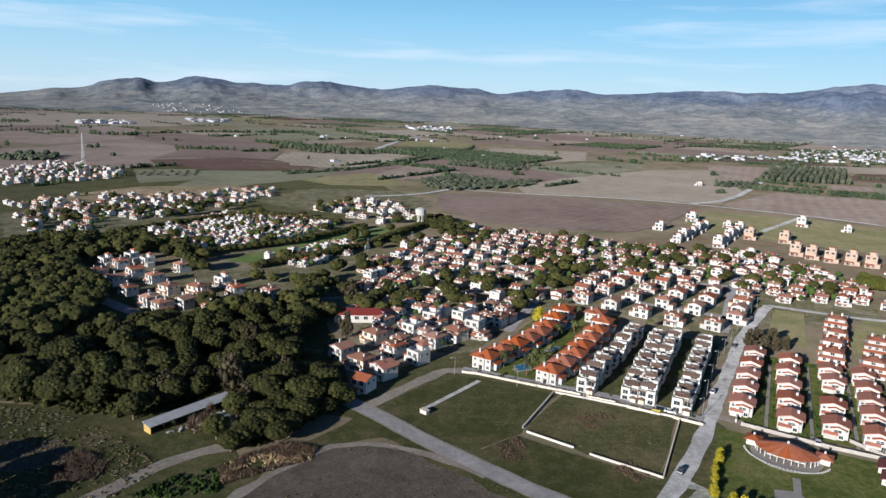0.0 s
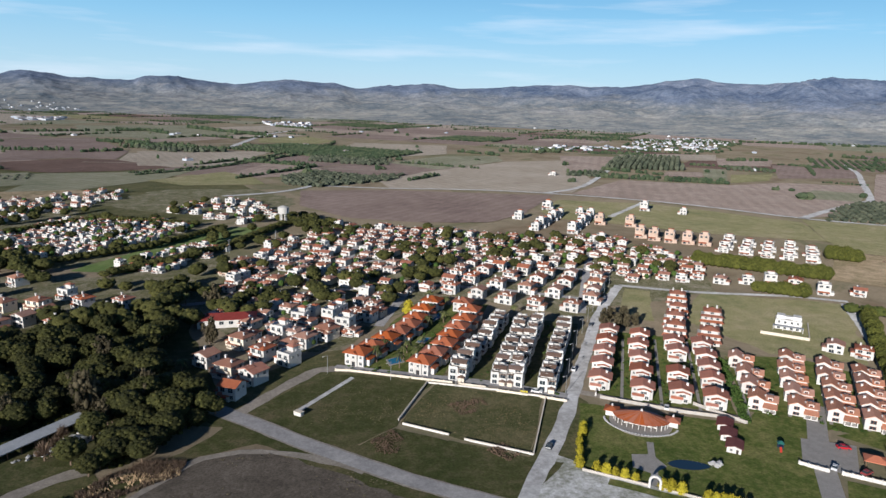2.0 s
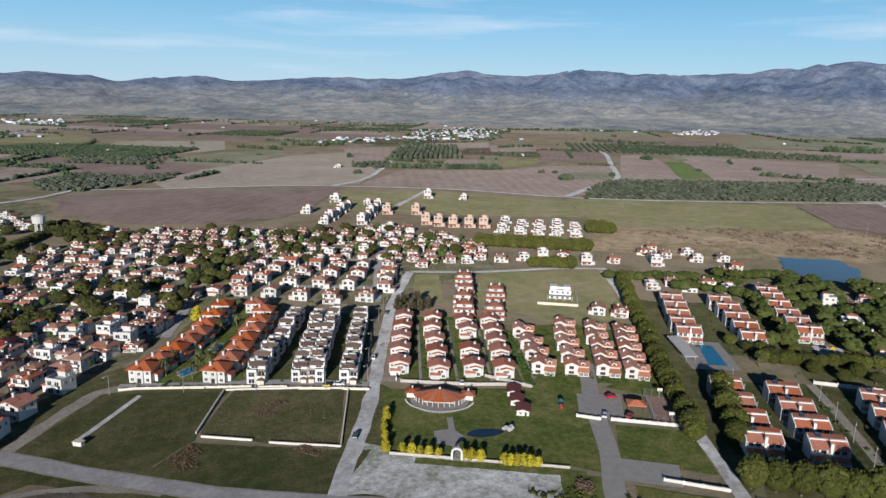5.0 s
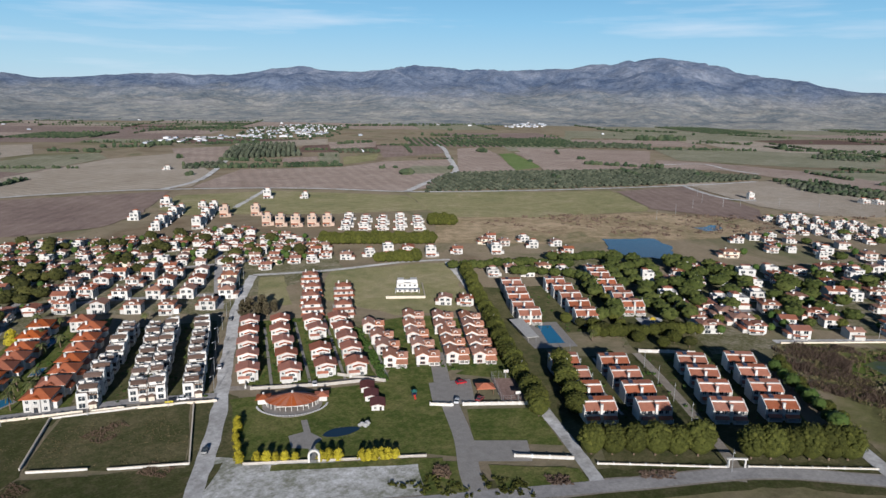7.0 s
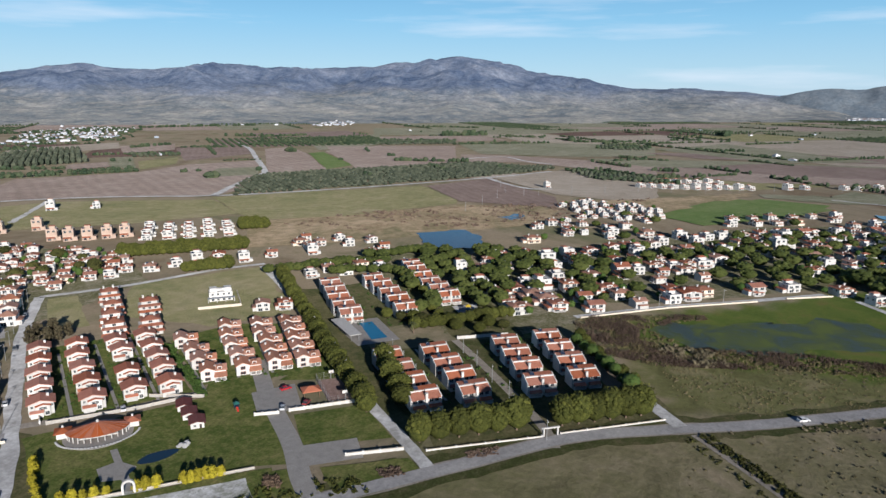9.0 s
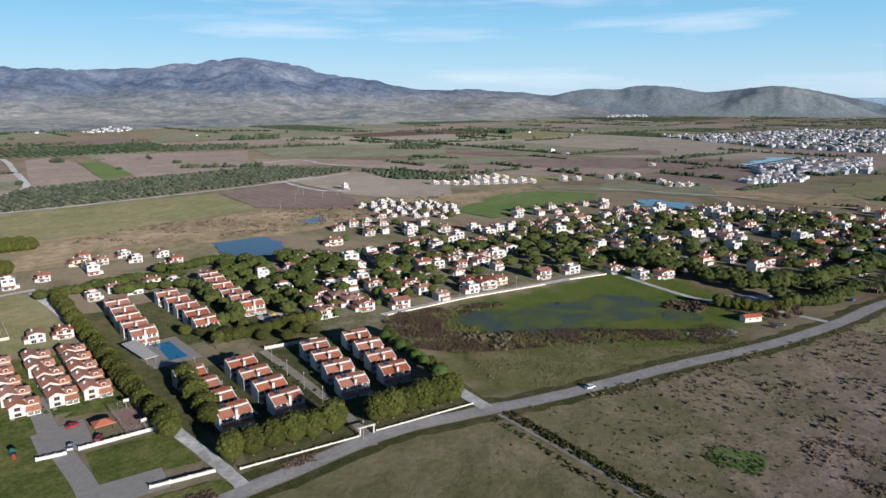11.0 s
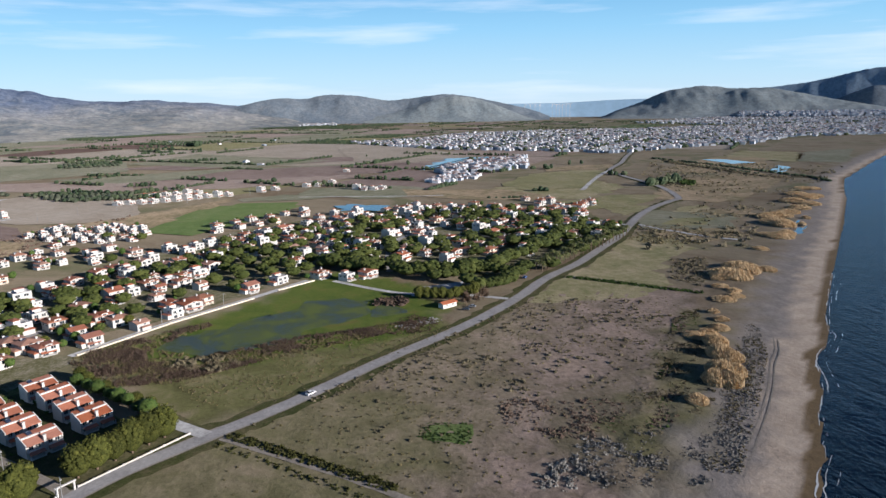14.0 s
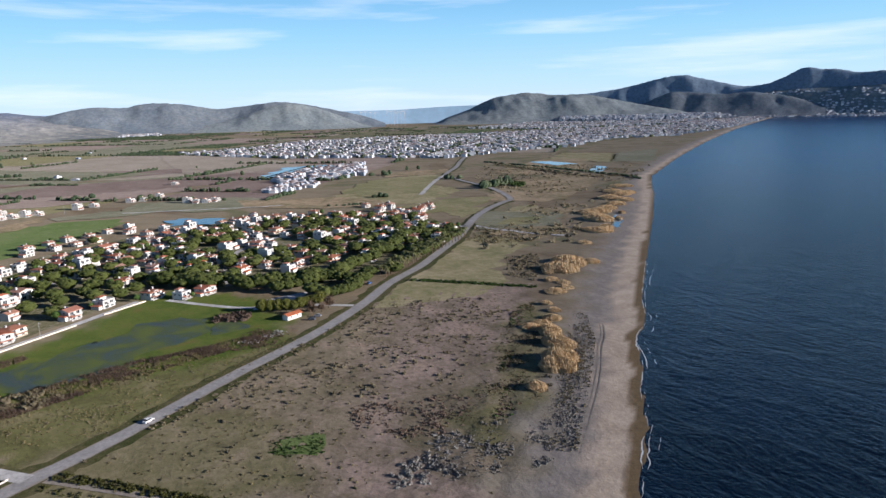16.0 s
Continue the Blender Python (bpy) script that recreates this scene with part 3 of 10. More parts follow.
m, nt, bsdf = node_mat("open_land", 0.95)
bsdf.inputs["Diffuse Roughness"].default_value = 0.4
bsdf.inputs["Specular IOR Level"].default_value = 0.1
co = coords(nt)
attr = nt.nodes.new("ShaderNodeAttribute")
attr.attribute_name = "cover"
sep = nt.nodes.new("ShaderNodeSeparateColor")
nt.links.new(attr.outputs["Color"], sep.inputs["Color"])
big, mid, fine, tiny = tex_noise(nt, co, 0.011, 6, 0.6), tex_noise(nt, co, 0.07, 6, 0.65, dist=0.5), tex_noise(nt, co, 0.45, 5, 0.7), tex_noise(nt, co, 2.2, 4, 0.7)
base = ramp(nt, big, [(0.30, (0.154, 0.144, 0.101)), (0.45, (0.242, 0.209, 0.154)), (0.58, (0.328, 0.272, 0.206)), (0.72, (0.196, 0.168, 0.133))])
base = mixc(nt, 0.5, base, ramp(nt, mid, [(0.32, (0.102, 0.108, 0.0612)), (0.5, (0.196, 0.175, 0.112)), (0.7, (0.328, 0.259, 0.187))]))
broad = tex_noise(nt, co, 0.0065, 8, 0.66, dist=1.2)
base = mixc(nt, 0.62, base, ramp(nt, broad, [(0.32, (0.105, 0.134, 0.054)), (0.42, (0.177, 0.168, 0.0972)), (0.48, (0.315, 0.259, 0.187)), (0.56, (0.236, 0.194, 0.137)), (0.63, (0.164, 0.111, 0.072)), (0.72, (0.276, 0.228, 0.165))]))
hea = ramp(nt, mid, [(0.30, (0.17, 0.145, 0.102)), (0.44, (0.279, 0.228, 0.187)), (0.56, (0.363, 0.294, 0.257)), (0.72, (0.444, 0.365, 0.324))])
hea = mixc(nt, 0.5, hea, ramp(nt, fine, [(0.3, (0.138, 0.116, 0.0887)), (0.55, (0.295, 0.244, 0.209)), (0.75, (0.379, 0.315, 0.274))]))
lus = ramp(nt, mid, [(0.3, (0.0656, 0.113, 0.0218)), (0.55, (0.12, 0.156, 0.035)), (0.75, (0.168, 0.135, 0.0545))])
wil = ramp(nt, mid, [(0.3, (0.104, 0.105, 0.0434)), (0.5, (0.166, 0.167, 0.0713)), (0.72, (0.255, 0.223, 0.131))])
san = ramp(nt, mid, [(0.3, (0.454, 0.373, 0.299)), (0.55, (0.563, 0.471, 0.384)), (0.75, (0.653, 0.549, 0.458))])
pat = tex_noise(nt, co, 0.028, 5, 0.6, stretch=(1.0, 2.0, 1.0, 40))
hea = mixc(nt, 0.75, hea, ramp(nt, pat, [(0.34, (0.66, 0.66, 0.56)), (0.5, (1.06, 1.02, 1.0)), (0.66, (1.45, 1.36, 1.34))]), "MULTIPLY")
hea = mixc(nt, ramp(nt, broad, [(0.42, (0.5, 0.5, 0.5)), (0.5, (0, 0, 0))]), hea, (0.145, 0.138, 0.075))
col = mixc(nt, sep.outputs["Blue"], base, hea)
col = mixc(nt, attr.outputs["Alpha"], col, wil)
col = mixc(nt, sep.outputs["Green"], col, lus)
dry = nt.nodes.new("ShaderNodeAttribute")
dry.attribute_name = "beach"
streak = tex_noise(nt, co, 0.16, 5, 0.65, stretch=(0.6, 1.2, 1, 41), dist=0.8)
grey = ramp(nt, streak, [(0.35, (0.251, 0.228, 0.213)), (0.55, (0.314, 0.285, 0.265)), (0.7, (0.376, 0.342, 0.316))])
san = mixc(nt, dry.outputs["Fac"], grey, san)
col = mixc(nt, sep.outputs["Red"], col, san)
wet = nt.nodes.new("ShaderNodeAttribute")
wet.attribute_name = "tide"
col = mixc(nt, wet.outputs["Fac"], col, (0.20, 0.145, 0.085))
col = mixc(nt, 0.6, col, ramp(nt, fine, [(0.25, (0.55, 0.55, 0.55)), (0.7, (1, 1, 1))]), "MULTIPLY")
col = mixc(nt, 0.5, col, ramp(nt, tiny, [(0.25, (0.45, 0.45, 0.45)), (0.75, (1, 1, 1))]), "MULTIPLY")
nt.links.new(col, bsdf.inputs["Base Color"])
bumped(nt, bsdf, fine, 0.5, 0.6)
me.materials.append(m)
me.update()
tagged(new("ground", me), "coastal plain of rough grass, bare heath and sandy beach", "ground", kind="structure")

# ---- the sea ----
m, nt, bsdf = node_mat("sea_water", 0.2)
bsdf.inputs["Specular IOR Level"].default_value = 0.42
bsdf.inputs["IOR"].default_value = 1.33
bsdf.inputs["Specular Tint"].default_value = (0.45, 0.78, 1.0, 1)
co = coords(nt)
big = tex_noise(nt, co, 0.006, 5, 0.6, stretch=(1.0, 2.2, 1, 40), dist=0.6)
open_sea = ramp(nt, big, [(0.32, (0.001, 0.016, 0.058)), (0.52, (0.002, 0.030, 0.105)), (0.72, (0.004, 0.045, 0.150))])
# darker near the beach, bluer far out: sky reflection put into the base colour
near_dark = ramp(nt, big, [(0.32, (0.0006, 0.0025, 0.006)), (0.52, (0.0012, 0.005, 0.013)), (0.72, (0.002, 0.009, 0.026))])
bed, offshore = nt.nodes.new("ShaderNodeVectorMath"), nt.nodes.new("ShaderNodeMapRange")
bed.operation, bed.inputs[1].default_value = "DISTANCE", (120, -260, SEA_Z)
offshore.inputs["From Min"].default_value, offshore.inputs["From Max"].default_value = 230.0, 1000.0
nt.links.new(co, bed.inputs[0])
nt.links.new(bed.outputs["Value"], offshore.inputs["Value"])
nt.links.new(mixc(nt, offshore.outputs["Result"], near_dark, open_sea), bsdf.inputs["Base Color"])
w1, w2, w3 = tex_noise(nt, co, 0.05, 5, 0.62, stretch=(1.0, 1.9, 1, 62), dist=0.8), tex_noise(nt, co, 0.9, 3, 0.6), tex_noise(nt, co, 0.22, 4, 0.6, stretch=(1.0, 1.7, 1, 25), dist=0.5)
hgt = nt.nodes.new("ShaderNodeMath")
hgt.operation, hgt.inputs[1].default_value = "MULTIPLY_ADD", 0.22
nt.links.new(w2, hgt.inputs[0])
add = nt.nodes.new("ShaderNodeMath")
add.operation, add.inputs[1].default_value = "MULTIPLY_ADD", 0.5
nt.links.new(w3, add.inputs[0])
nt.links.new(w1, add.inputs[2])
nt.links.new(add.outputs[0], hgt.inputs[2])
bumped(nt, bsdf, hgt.outputs[0], 0.6, 1.6)
a = np.radians(np.linspace(73, 215, 60))
outer = [(-math.sin(t) * 4940, math.cos(t) * 4940, SEA_Z) for t in a]
sea = Mesh()
# fan of strips from a line well inside the beach out to the far rim
inner = [(x + 26 * 0.64, y + 26 * 0.77, SEA_Z) for x, y in SHORE]
k = len(inner)
far = [outer[int(round(i * (len(outer) - 1) / (k - 1)))] for i in range(k)]
sea.add(inner + far, [(i, k + i, k + i + 1, i + 1) for i in range(k - 1)])
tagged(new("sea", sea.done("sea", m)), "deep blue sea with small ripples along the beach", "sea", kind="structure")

# ---- mountains round the plain ----
# crest lines: azimuth and rise over the eye, in degrees
CREST_WEST = [(42, -1.0), (32.7, -0.73), (31, -0.47), (29.6, -0.11), (27.5, -0.06), (26.3, 0.39), (24.2, 0.68), (23.5, 0.76), (22.9, 0.41), (21.7, 0.59), (20.5, 0.85), (19.3, 0.95), (18, 0.88), (16.8, 0.67), (12.7, 0.67), (12, 1.04), (9.6, 1.05), (8.9, 0.82), (6.6, 0.64), (4.8, 0.66), (3.4, 0.94), (1.2, 1.11), (-2.5, 1.02), (-3.9, 0.62), (-6.2, 0.79), (-9.8, 1.14), (-12, 0.86)]
CREST_MID = [(-14.2, 0.85), (-15.9, 0.99), (-18, 1.32), (-19.2, 1.4), (-20.8, 1.28), (-25.5, 1.29), (-27, 1.5), (-28.7, 1.86), (-31, 2.06), (-32.3, 1.91), (-34.1, 1.73), (-35.4, 1.93), (-37, 2.13), (-42, 2.46), (-44, 2.2), (-46, 2.09), (-50, 2.25), (-52, 2.23), (-54, 2.52), (-56, 2.51), (-58, 2.88), (-62, 2.85), (-64, 2.13)]
CREST_EAST = [(-66, 1.75), (-69.3, 1.41), (-70.2, 1.06), (-72.5, 0.76), (-75.1, 0.59), (-77.6, 0.64), (-79.7, 0.52), (-81.7, 0.4), (-84, 0.09), (-87, -0.5), (-89, -1.2)]
HILLS_EAST = [(-80, -1.2), (-82, -0.3), (-84.1, 0.18), (-85.3, 0.45), (-86.6, 0.65), (-88.7, 0.52), (-90, 0.81), (-91.4, 0.87), (-93.6, 0.62), (-95.3, 0.27), (-97.2, 0.46), (-99.5, 0.73), (-100.2, 0.77), (-102.2, 0.5), (-104.5, 0.01), (-106.8, -0.53), (-108.5, -1.1)]
HILLS_FRONT = [(-88, -1.4), (-91.3, -1.25), (-93.1, -1.1), (-95.7, -0.73), (-97.9, -0.08), (-99.6, 0.42), (-100.8, 0.62), (-102.5, 0.39), (-104.6, -0.34), (-106.2, -1.02), (-107.8, -1.3)]
HILLS_TOWN = [(-112.5, -1.2), (-113.7, -0.79), (-115.5, -0.2), (-116.3, 0.22), (-117.6, 0.72), (-119.3, 0.9), (-120.2, 1.01), (-122.3, 0.74), (-124.7, 0.76), (-126.3, 0.43), (-129.5, -0.25), (-132, -0.7), (-134, -1.2)]
HILLS_COAST = [(-119, -0.6), (-123.1, 0.66), (-125.3, 0.82), (-127.5, 1.11), (-129.6, 1.56), (-130.8, 1.85), (-132.1, 2.02), (-133.3, 1.72), (-135.3, 1.23), (-136.5, 0.94), (-138, 1.09), (-139.1, 1.49), (-140, 2.05), (-140.7, 2.25), (-141.6, 1.97), (-142.3, 2.02), (-144, 1.63), (-145.3, 1.76), (-149, 1.5), (-156, 0.4)]
HILLS_LOW = [(-125.5, -1.0), (-127.9, -0.39), (-129.2, -0.16), (-130.5, 0.45), (-131.3, 0.77), (-132.5, 0.69), (-134.2, 0.52), (-135.4, 0.44), (-136.9, 0.6), (-139.6, 0.19), (-142, -0.6)]
HILLS_VILLAGE = [(-129.5, -1.1), (-130.9, -0.63), (-133, -0.25), (-134.6, 0.0), (-136.9, 0.27), (-138.4, 0.6), (-141.4, 0.7), (-145.4, 0.8), (-150, 0.6), (-156, -0.4)]
SPUR = [(-9, -1.9), (-11.5, -1.8), (-16.1, -1.33), (-20.7, -0.66), (-24.3, 0.16), (-27, 1.08), (-29, 1.4), (-30.6, 1.22), (-33.3, 0.58), (-36.4, 0.06), (-40.6, -0.59), (-43.8, -0.98), (-47, -1.6)]
KNOLL = [(9, -1.9), (7.6, -1.75), (6.1, -1.3), (4.1, -0.52), (2.9, -0.29), (1.4, -0.53), (-1.1, -1.07), (-4.8, -1.6), (-6, -1.9)]
RIDGE_FAR = [(-56, -1), (-66, 0.1), (-74, 0.0), (-82, 0.15), (-95, -0.05), (-105.5, -0.12), (-109.5, -0.12), (-113.5, 0.06), (-122, 0.2), (-128, -0.6)]
TOP = 4520.0


def rise(line, deg, dist):
    """Height by azimuth of a crest at that distance, its corners rounded."""
    line = sorted(line)
    az, el = [p[0] for p in line], [p[1] for p in line]
    el = sum(w * np.interp(deg + d, az, el) for d, w in ((-0.45, 0.25), (0.0, 0.5), (0.45, 0.25)))
    return np.maximum(0.0, 100 + dist * np.tan(np.radians(el)))


def slope_mat(name, dark, mid, light, relief, zones=False):
    """Rock, scrub and woods on far slopes: broad patches broken by fine dark scrub and pale rock, in colours that carry
    the haze.
    """
    m, nt, bsdf = node_mat(name, 0.95)
    bsdf.inputs["Specular IOR Level"].default_value = 0.0
    bsdf.inputs["Diffuse Roughness"].default_value = 0.4
    co = coords(nt)
    a, b, c = tex_noise(nt, co, 0.0026, 6, 0.62, dist=0.6), tex_noise(nt, co, 0.013, 6, 0.72, dist=0.4), tex_noise(nt, co, 0.055, 4, 0.75)
    col = ramp(nt, a, [(0.34, dark), (0.5, mid), (0.66, light)])
    col = mixc(nt, 0.55, col, ramp(nt, b, [(0.38, dark), (0.5, mid), (0.64, light)]))
    col = mixc(nt, 0.6, col, ramp(nt, c, [(0.36, (0.45, 0.47, 0.5)), (0.6, (1, 1, 1))]), "MULTIPLY")
    nt.links.new(col, bsdf.inputs["Base Color"])
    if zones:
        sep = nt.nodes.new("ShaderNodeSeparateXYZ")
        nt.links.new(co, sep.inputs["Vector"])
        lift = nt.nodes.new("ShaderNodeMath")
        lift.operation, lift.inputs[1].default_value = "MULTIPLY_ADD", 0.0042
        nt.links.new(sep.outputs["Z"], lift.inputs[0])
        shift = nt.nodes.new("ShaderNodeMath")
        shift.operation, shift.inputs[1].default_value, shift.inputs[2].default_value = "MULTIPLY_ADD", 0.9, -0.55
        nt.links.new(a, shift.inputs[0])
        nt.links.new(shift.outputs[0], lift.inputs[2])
        # brown foot and darker wooded heights, with haze blue mixed into the tint
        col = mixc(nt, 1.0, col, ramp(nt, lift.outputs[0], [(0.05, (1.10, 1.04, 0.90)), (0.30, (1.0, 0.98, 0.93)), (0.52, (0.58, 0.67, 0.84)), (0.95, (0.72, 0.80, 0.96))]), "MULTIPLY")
    nt.links.new(col, bsdf.inputs["Base Color"])
    bumped(nt, bsdf, b, relief, 16.0)
    return m


# scrub and rock in blue-grey, distance haze put into the base colours
M_SCRUB = slope_mat("hazed_mountain_scrub", (0.092, 0.126, 0.182), (0.205, 0.233, 0.278), (0.37, 0.375, 0.385), 0.6, True)
# hill and ridge tones turned paler and bluer, distance haze put into the colours
M_HILL = slope_mat("hazed_hill_scrub", (0.14, 0.18, 0.225), (0.175, 0.21, 0.245), (0.22, 0.245, 0.265), 0.15)
M_HILLGREEN = slope_mat("hazed_green_hill_scrub", (0.19, 0.234, 0.262), (0.23, 0.27, 0.288), (0.282, 0.312, 0.314), 0.15)
M_HILLBLUE = slope_mat("hazed_far_hill_scrub", (0.20, 0.28, 0.37), (0.215, 0.295, 0.385), (0.235, 0.315, 0.40), 0.05)
M_RIDGE = plain("hazed_ridge", (0.28, 0.44, 0.59), (0.305, 0.465, 0.615), 0.002, 0.95, fine=0.01)


def hills(label, peaks, dist, half, mat, seed):
    """Hills in a row under the given crest line. Gives back their height by place."""
    lo, hi = min(p[0] for p in peaks), max(p[0] for p in peaks)
    D, Q = np.meshgrid(np.arange(lo, hi, 0.18), np.linspace(dist - 2.4 * half, dist + 1.6 * half, 36), indexing="ij")
    X, Y = -np.sin(np.radians(D)) * Q, np.cos(np.radians(D)) * Q
    H = rise(peaks, D, dist)
    H = H + 9.0 * smooth01(H, 5, 40)
    k = (Q - dist) / half
    Z = H * np.exp(-np.abs(k) ** 1.7) * (1 + (0.17 * wobbly(X, Y, 300, seed) + 0.05 * wobbly(X, Y, 110, seed + 3)) * (half > 80) * smooth01(np.abs(k), 0.02, 0.5) + 0.012 * wobbly(X, Y, 70, seed + 5) * (half > 80)) - 6.0
    n, r = D.shape
    idx = np.arange(n * r).reshape(n, r)
    quads = np.stack([idx[:-1, :-1], idx[:-1, 1:], idx[1:, 1:], idx[1:, :-1]], -1).reshape(-1, 4)
    me = bpy.data.meshes.new("hills")
    me.from_pydata(np.stack([X, Y, Z], -1).reshape(-1, 3).tolist(), [], [tuple(f) for f in quads.tolist()])
    me.polygons.foreach_set("use_smooth", [True] * len(me.polygons))
    me.materials.append(mat)
    me.update()
    tagged(new("hills", me), label, "hills", kind="structure")
    return lambda x, y: float(Z[min(n - 1, max(0, int((math.degrees(math.atan2(-x, y)) - lo) / 0.18))), min(r - 1, max(0, int((math.hypot(x, y) - Q[0, 0]) / (Q[0, 1] - Q[0, 0]))))])


def mountains():
    deg = np.arange(-89, 42.01, 0.16)
    r = np.concatenate([np.linspace(2350, 4500, 66), np.linspace(4540, 4900, 10)])
    D, Q = np.meshgrid(deg, r, indexing="ij")
    X, Y = -np.sin(np.radians(D)) * Q, np.cos(np.radians(D)) * Q
    start = np.interp(deg, [-156, -128, -112, -104, -86, -70, -40, -10, 20, 42], [4150, 4000, 4250, 3350, 3300, 2650, 2350, 2650, 3150, 3300])[:, None]
    t = np.clip((Q - start) / (TOP - start), 0, 1)
    H = rise(CREST_WEST + CREST_MID + CREST_EAST, D, TOP)
    ridge = np.array([noise.ridged_multi_fractal((x / 620, y / 620, 0.3), 0.9, 2.1, 6, 1.0, 2.0) for x, y in zip(X.ravel().tolist(), Y.ravel().tolist())]).reshape(D.shape)
    ridge = np.clip((ridge - ridge.mean()) / ridge.std() * 0.45, -1, 1)
    crag = np.array([noise.noise((x / 130, y / 130, 4.1)) + 0.5 * noise.noise((x / 55, y / 55, 1.1)) for x, y in zip(X.ravel().tolist(), Y.ravel().tolist())]).reshape(D.shape)
    body = t ** 1.5 * (1 + 0.28 * ridge * (1 - t ** 6)) + 0.11 * t * (1 - t) * ridge
    foot = 0.30 * np.exp(-((t - 0.34) / 0.16) ** 2) * (0.5 + 0.5 * wobbly(X, Y, 900, 77)) * (t > 0)
    Z = H * np.maximum(body, foot * (0.8 + 0.3 * ridge))
    Z = Z * (1 + 0.05 * (ridge * t ** 3) + 0.03 * t ** 2 * crag) * np.where(Q > TOP, np.clip(1 - (Q - TOP) / 420, 0, 1), 1) - 2.5 * (t < 0.02)
    me = bpy.data.meshes.new("mountain_range")
    n, k = D.shape
    idx = np.arange(n * k).reshape(n, k)
    quads = np.stack([idx[:-1, :-1], idx[1:, :-1], idx[1:, 1:], idx[:-1, 1:]], -1).reshape(-1, 4)
    me.from_pydata(np.stack([X, Y, Z], -1).reshape(-1, 3).tolist(), [], [tuple(f[::-1]) for f in quads.tolist()])
    me.polygons.foreach_set("use_smooth", [True] * len(me.polygons))
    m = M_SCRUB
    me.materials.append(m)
    me.update()
    tagged(new("mountain_range", me), "long range of bare scrub-covered mountains, blue haze in their colour", "mountains", kind="structure")
    return lambda x, y: float(Z[min(n - 1, max(0, int((math.degrees(math.atan2(-x, y)) - deg[0]) / 0.16))), int(np.argmin(np.abs(r - math.hypot(x, y))))])


MOUNTAIN_Z = mountains()
hills("ridge on the far horizon, pale blue haze in its colour", RIDGE_FAR, 4860, 60, M_RIDGE, 3)
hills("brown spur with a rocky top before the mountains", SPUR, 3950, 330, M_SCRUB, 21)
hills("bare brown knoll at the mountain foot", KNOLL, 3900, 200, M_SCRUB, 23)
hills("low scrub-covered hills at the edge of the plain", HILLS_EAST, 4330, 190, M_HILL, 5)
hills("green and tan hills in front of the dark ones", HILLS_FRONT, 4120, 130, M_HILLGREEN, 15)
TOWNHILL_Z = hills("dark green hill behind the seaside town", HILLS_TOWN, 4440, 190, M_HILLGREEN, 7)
hills("tall hills along the coast, blue-grey haze in their colour", HILLS_COAST, 4740, 120, M_HILLBLUE, 9)
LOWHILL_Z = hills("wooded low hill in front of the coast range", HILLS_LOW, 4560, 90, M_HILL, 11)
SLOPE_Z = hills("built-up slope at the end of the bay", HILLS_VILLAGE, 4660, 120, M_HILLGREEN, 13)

# ---- fields, roads and yards laid on the land ----
LAID = []


def field(pts, mat, label, z=0.10, wobble=0.0):
    LAID.append(pts)
    return sheet("field", pts, mat, z, label, "field", wobble=wobble, step=14)


PLOUGHED, TURF = "bare brown ploughed field on the plain", "winter green pasture on the plain"
UMBER, STUBBLE, CROP, REEDY = "dark freshly turned field on the plain", "dry fallow field with short stubble", "bright green field of young crop", "tan reedy meadow with brown and green patches"
field([(-658, 1144), (-611, 1354), (-453, 1200), (-421, 975), (-434, 893), (-522, 1040)], M_PLOUGH, PLOUGHED, 0.360, 2)
field([(-389, 851), (-321, 876), (-280, 771), (-328, 729)], M_FARTURF, TURF, 0.362, 2)
field([(-423, 974), (-322, 1058), (-248, 1040), (-176, 954), (-230, 903), (-297, 878), (-390, 919)], M_UMBER, UMBER, 0.364, 2)
field([(-276, 1159), (-50, 1255), (-122, 991), (-176, 954), (-262, 1044)], M_FALLOW, STUBBLE, 0.366, 2)
field([(-611, 1354), (-424, 1520), (-281, 1181), (-268, 1051), (-325, 1068), (-425, 992), (-453, 1200)], M_PLOUGH_DARK, PLOUGHED, 0.368, 2)
field([(-939, 1450), (-771, 1712), (-618, 1369), (-664, 1155), (-776, 1196)], M_PLOUGH, PLOUGHED, 0.370, 2)
field([(-314, 865), (-227, 889), (-132, 947), (-167, 813), (-223, 731), (-285, 703), (-285, 775)], M_FARTURF, TURF, 0.372, 2)
field([(-350, 630), (-314, 704), (-223, 731), (-173, 678), (-258, 635), (-274, 558), (-315, 548)], M_REEDMEADOW, REEDY, 0.374, 2)
field([(-1496, 2321), (-1097, 2742), (-755, 2495), (-751, 1874), (-1063, 1644)], M_FALLOW, STUBBLE, 0.376, 2)
field([(-600, 1979), (-298, 2132), (-146, 1758), (-284, 1503), (-445, 1551)], M_FARTURF, TURF, 0.378, 2)
field([(-271, 1198), (-171, 1240), (-69, 1088), (-130, 975), (-221, 969)], M_FALLOW, STUBBLE, 0.380, 2)
field([(-111, 1422), (24, 1430), (10, 1289), (-35, 1217), (-115, 1263)], M_UMBER, UMBER, 0.382, 2)
field([(-104, 1591), (9, 1685), (61, 1551), (24, 1446), (-96, 1454)], M_PASTURE, TURF, 0.384, 2)
field([(-53, 1045), (6, 1009), (20, 948), (-14, 869), (-62, 846), (-95, 889)], M_PLOUGH, PLOUGHED, 0.386, 2)
field([(-177, 811), (-103, 908), (-62, 846), (-46, 784), (-129, 769)], M_PASTURE, TURF, 0.388, 2)
field([(50, 1289), (102, 1501), (296, 1462), (251, 1240), (140, 1159), (54, 1216)], M_FALLOW, STUBBLE, 0.390, 2)
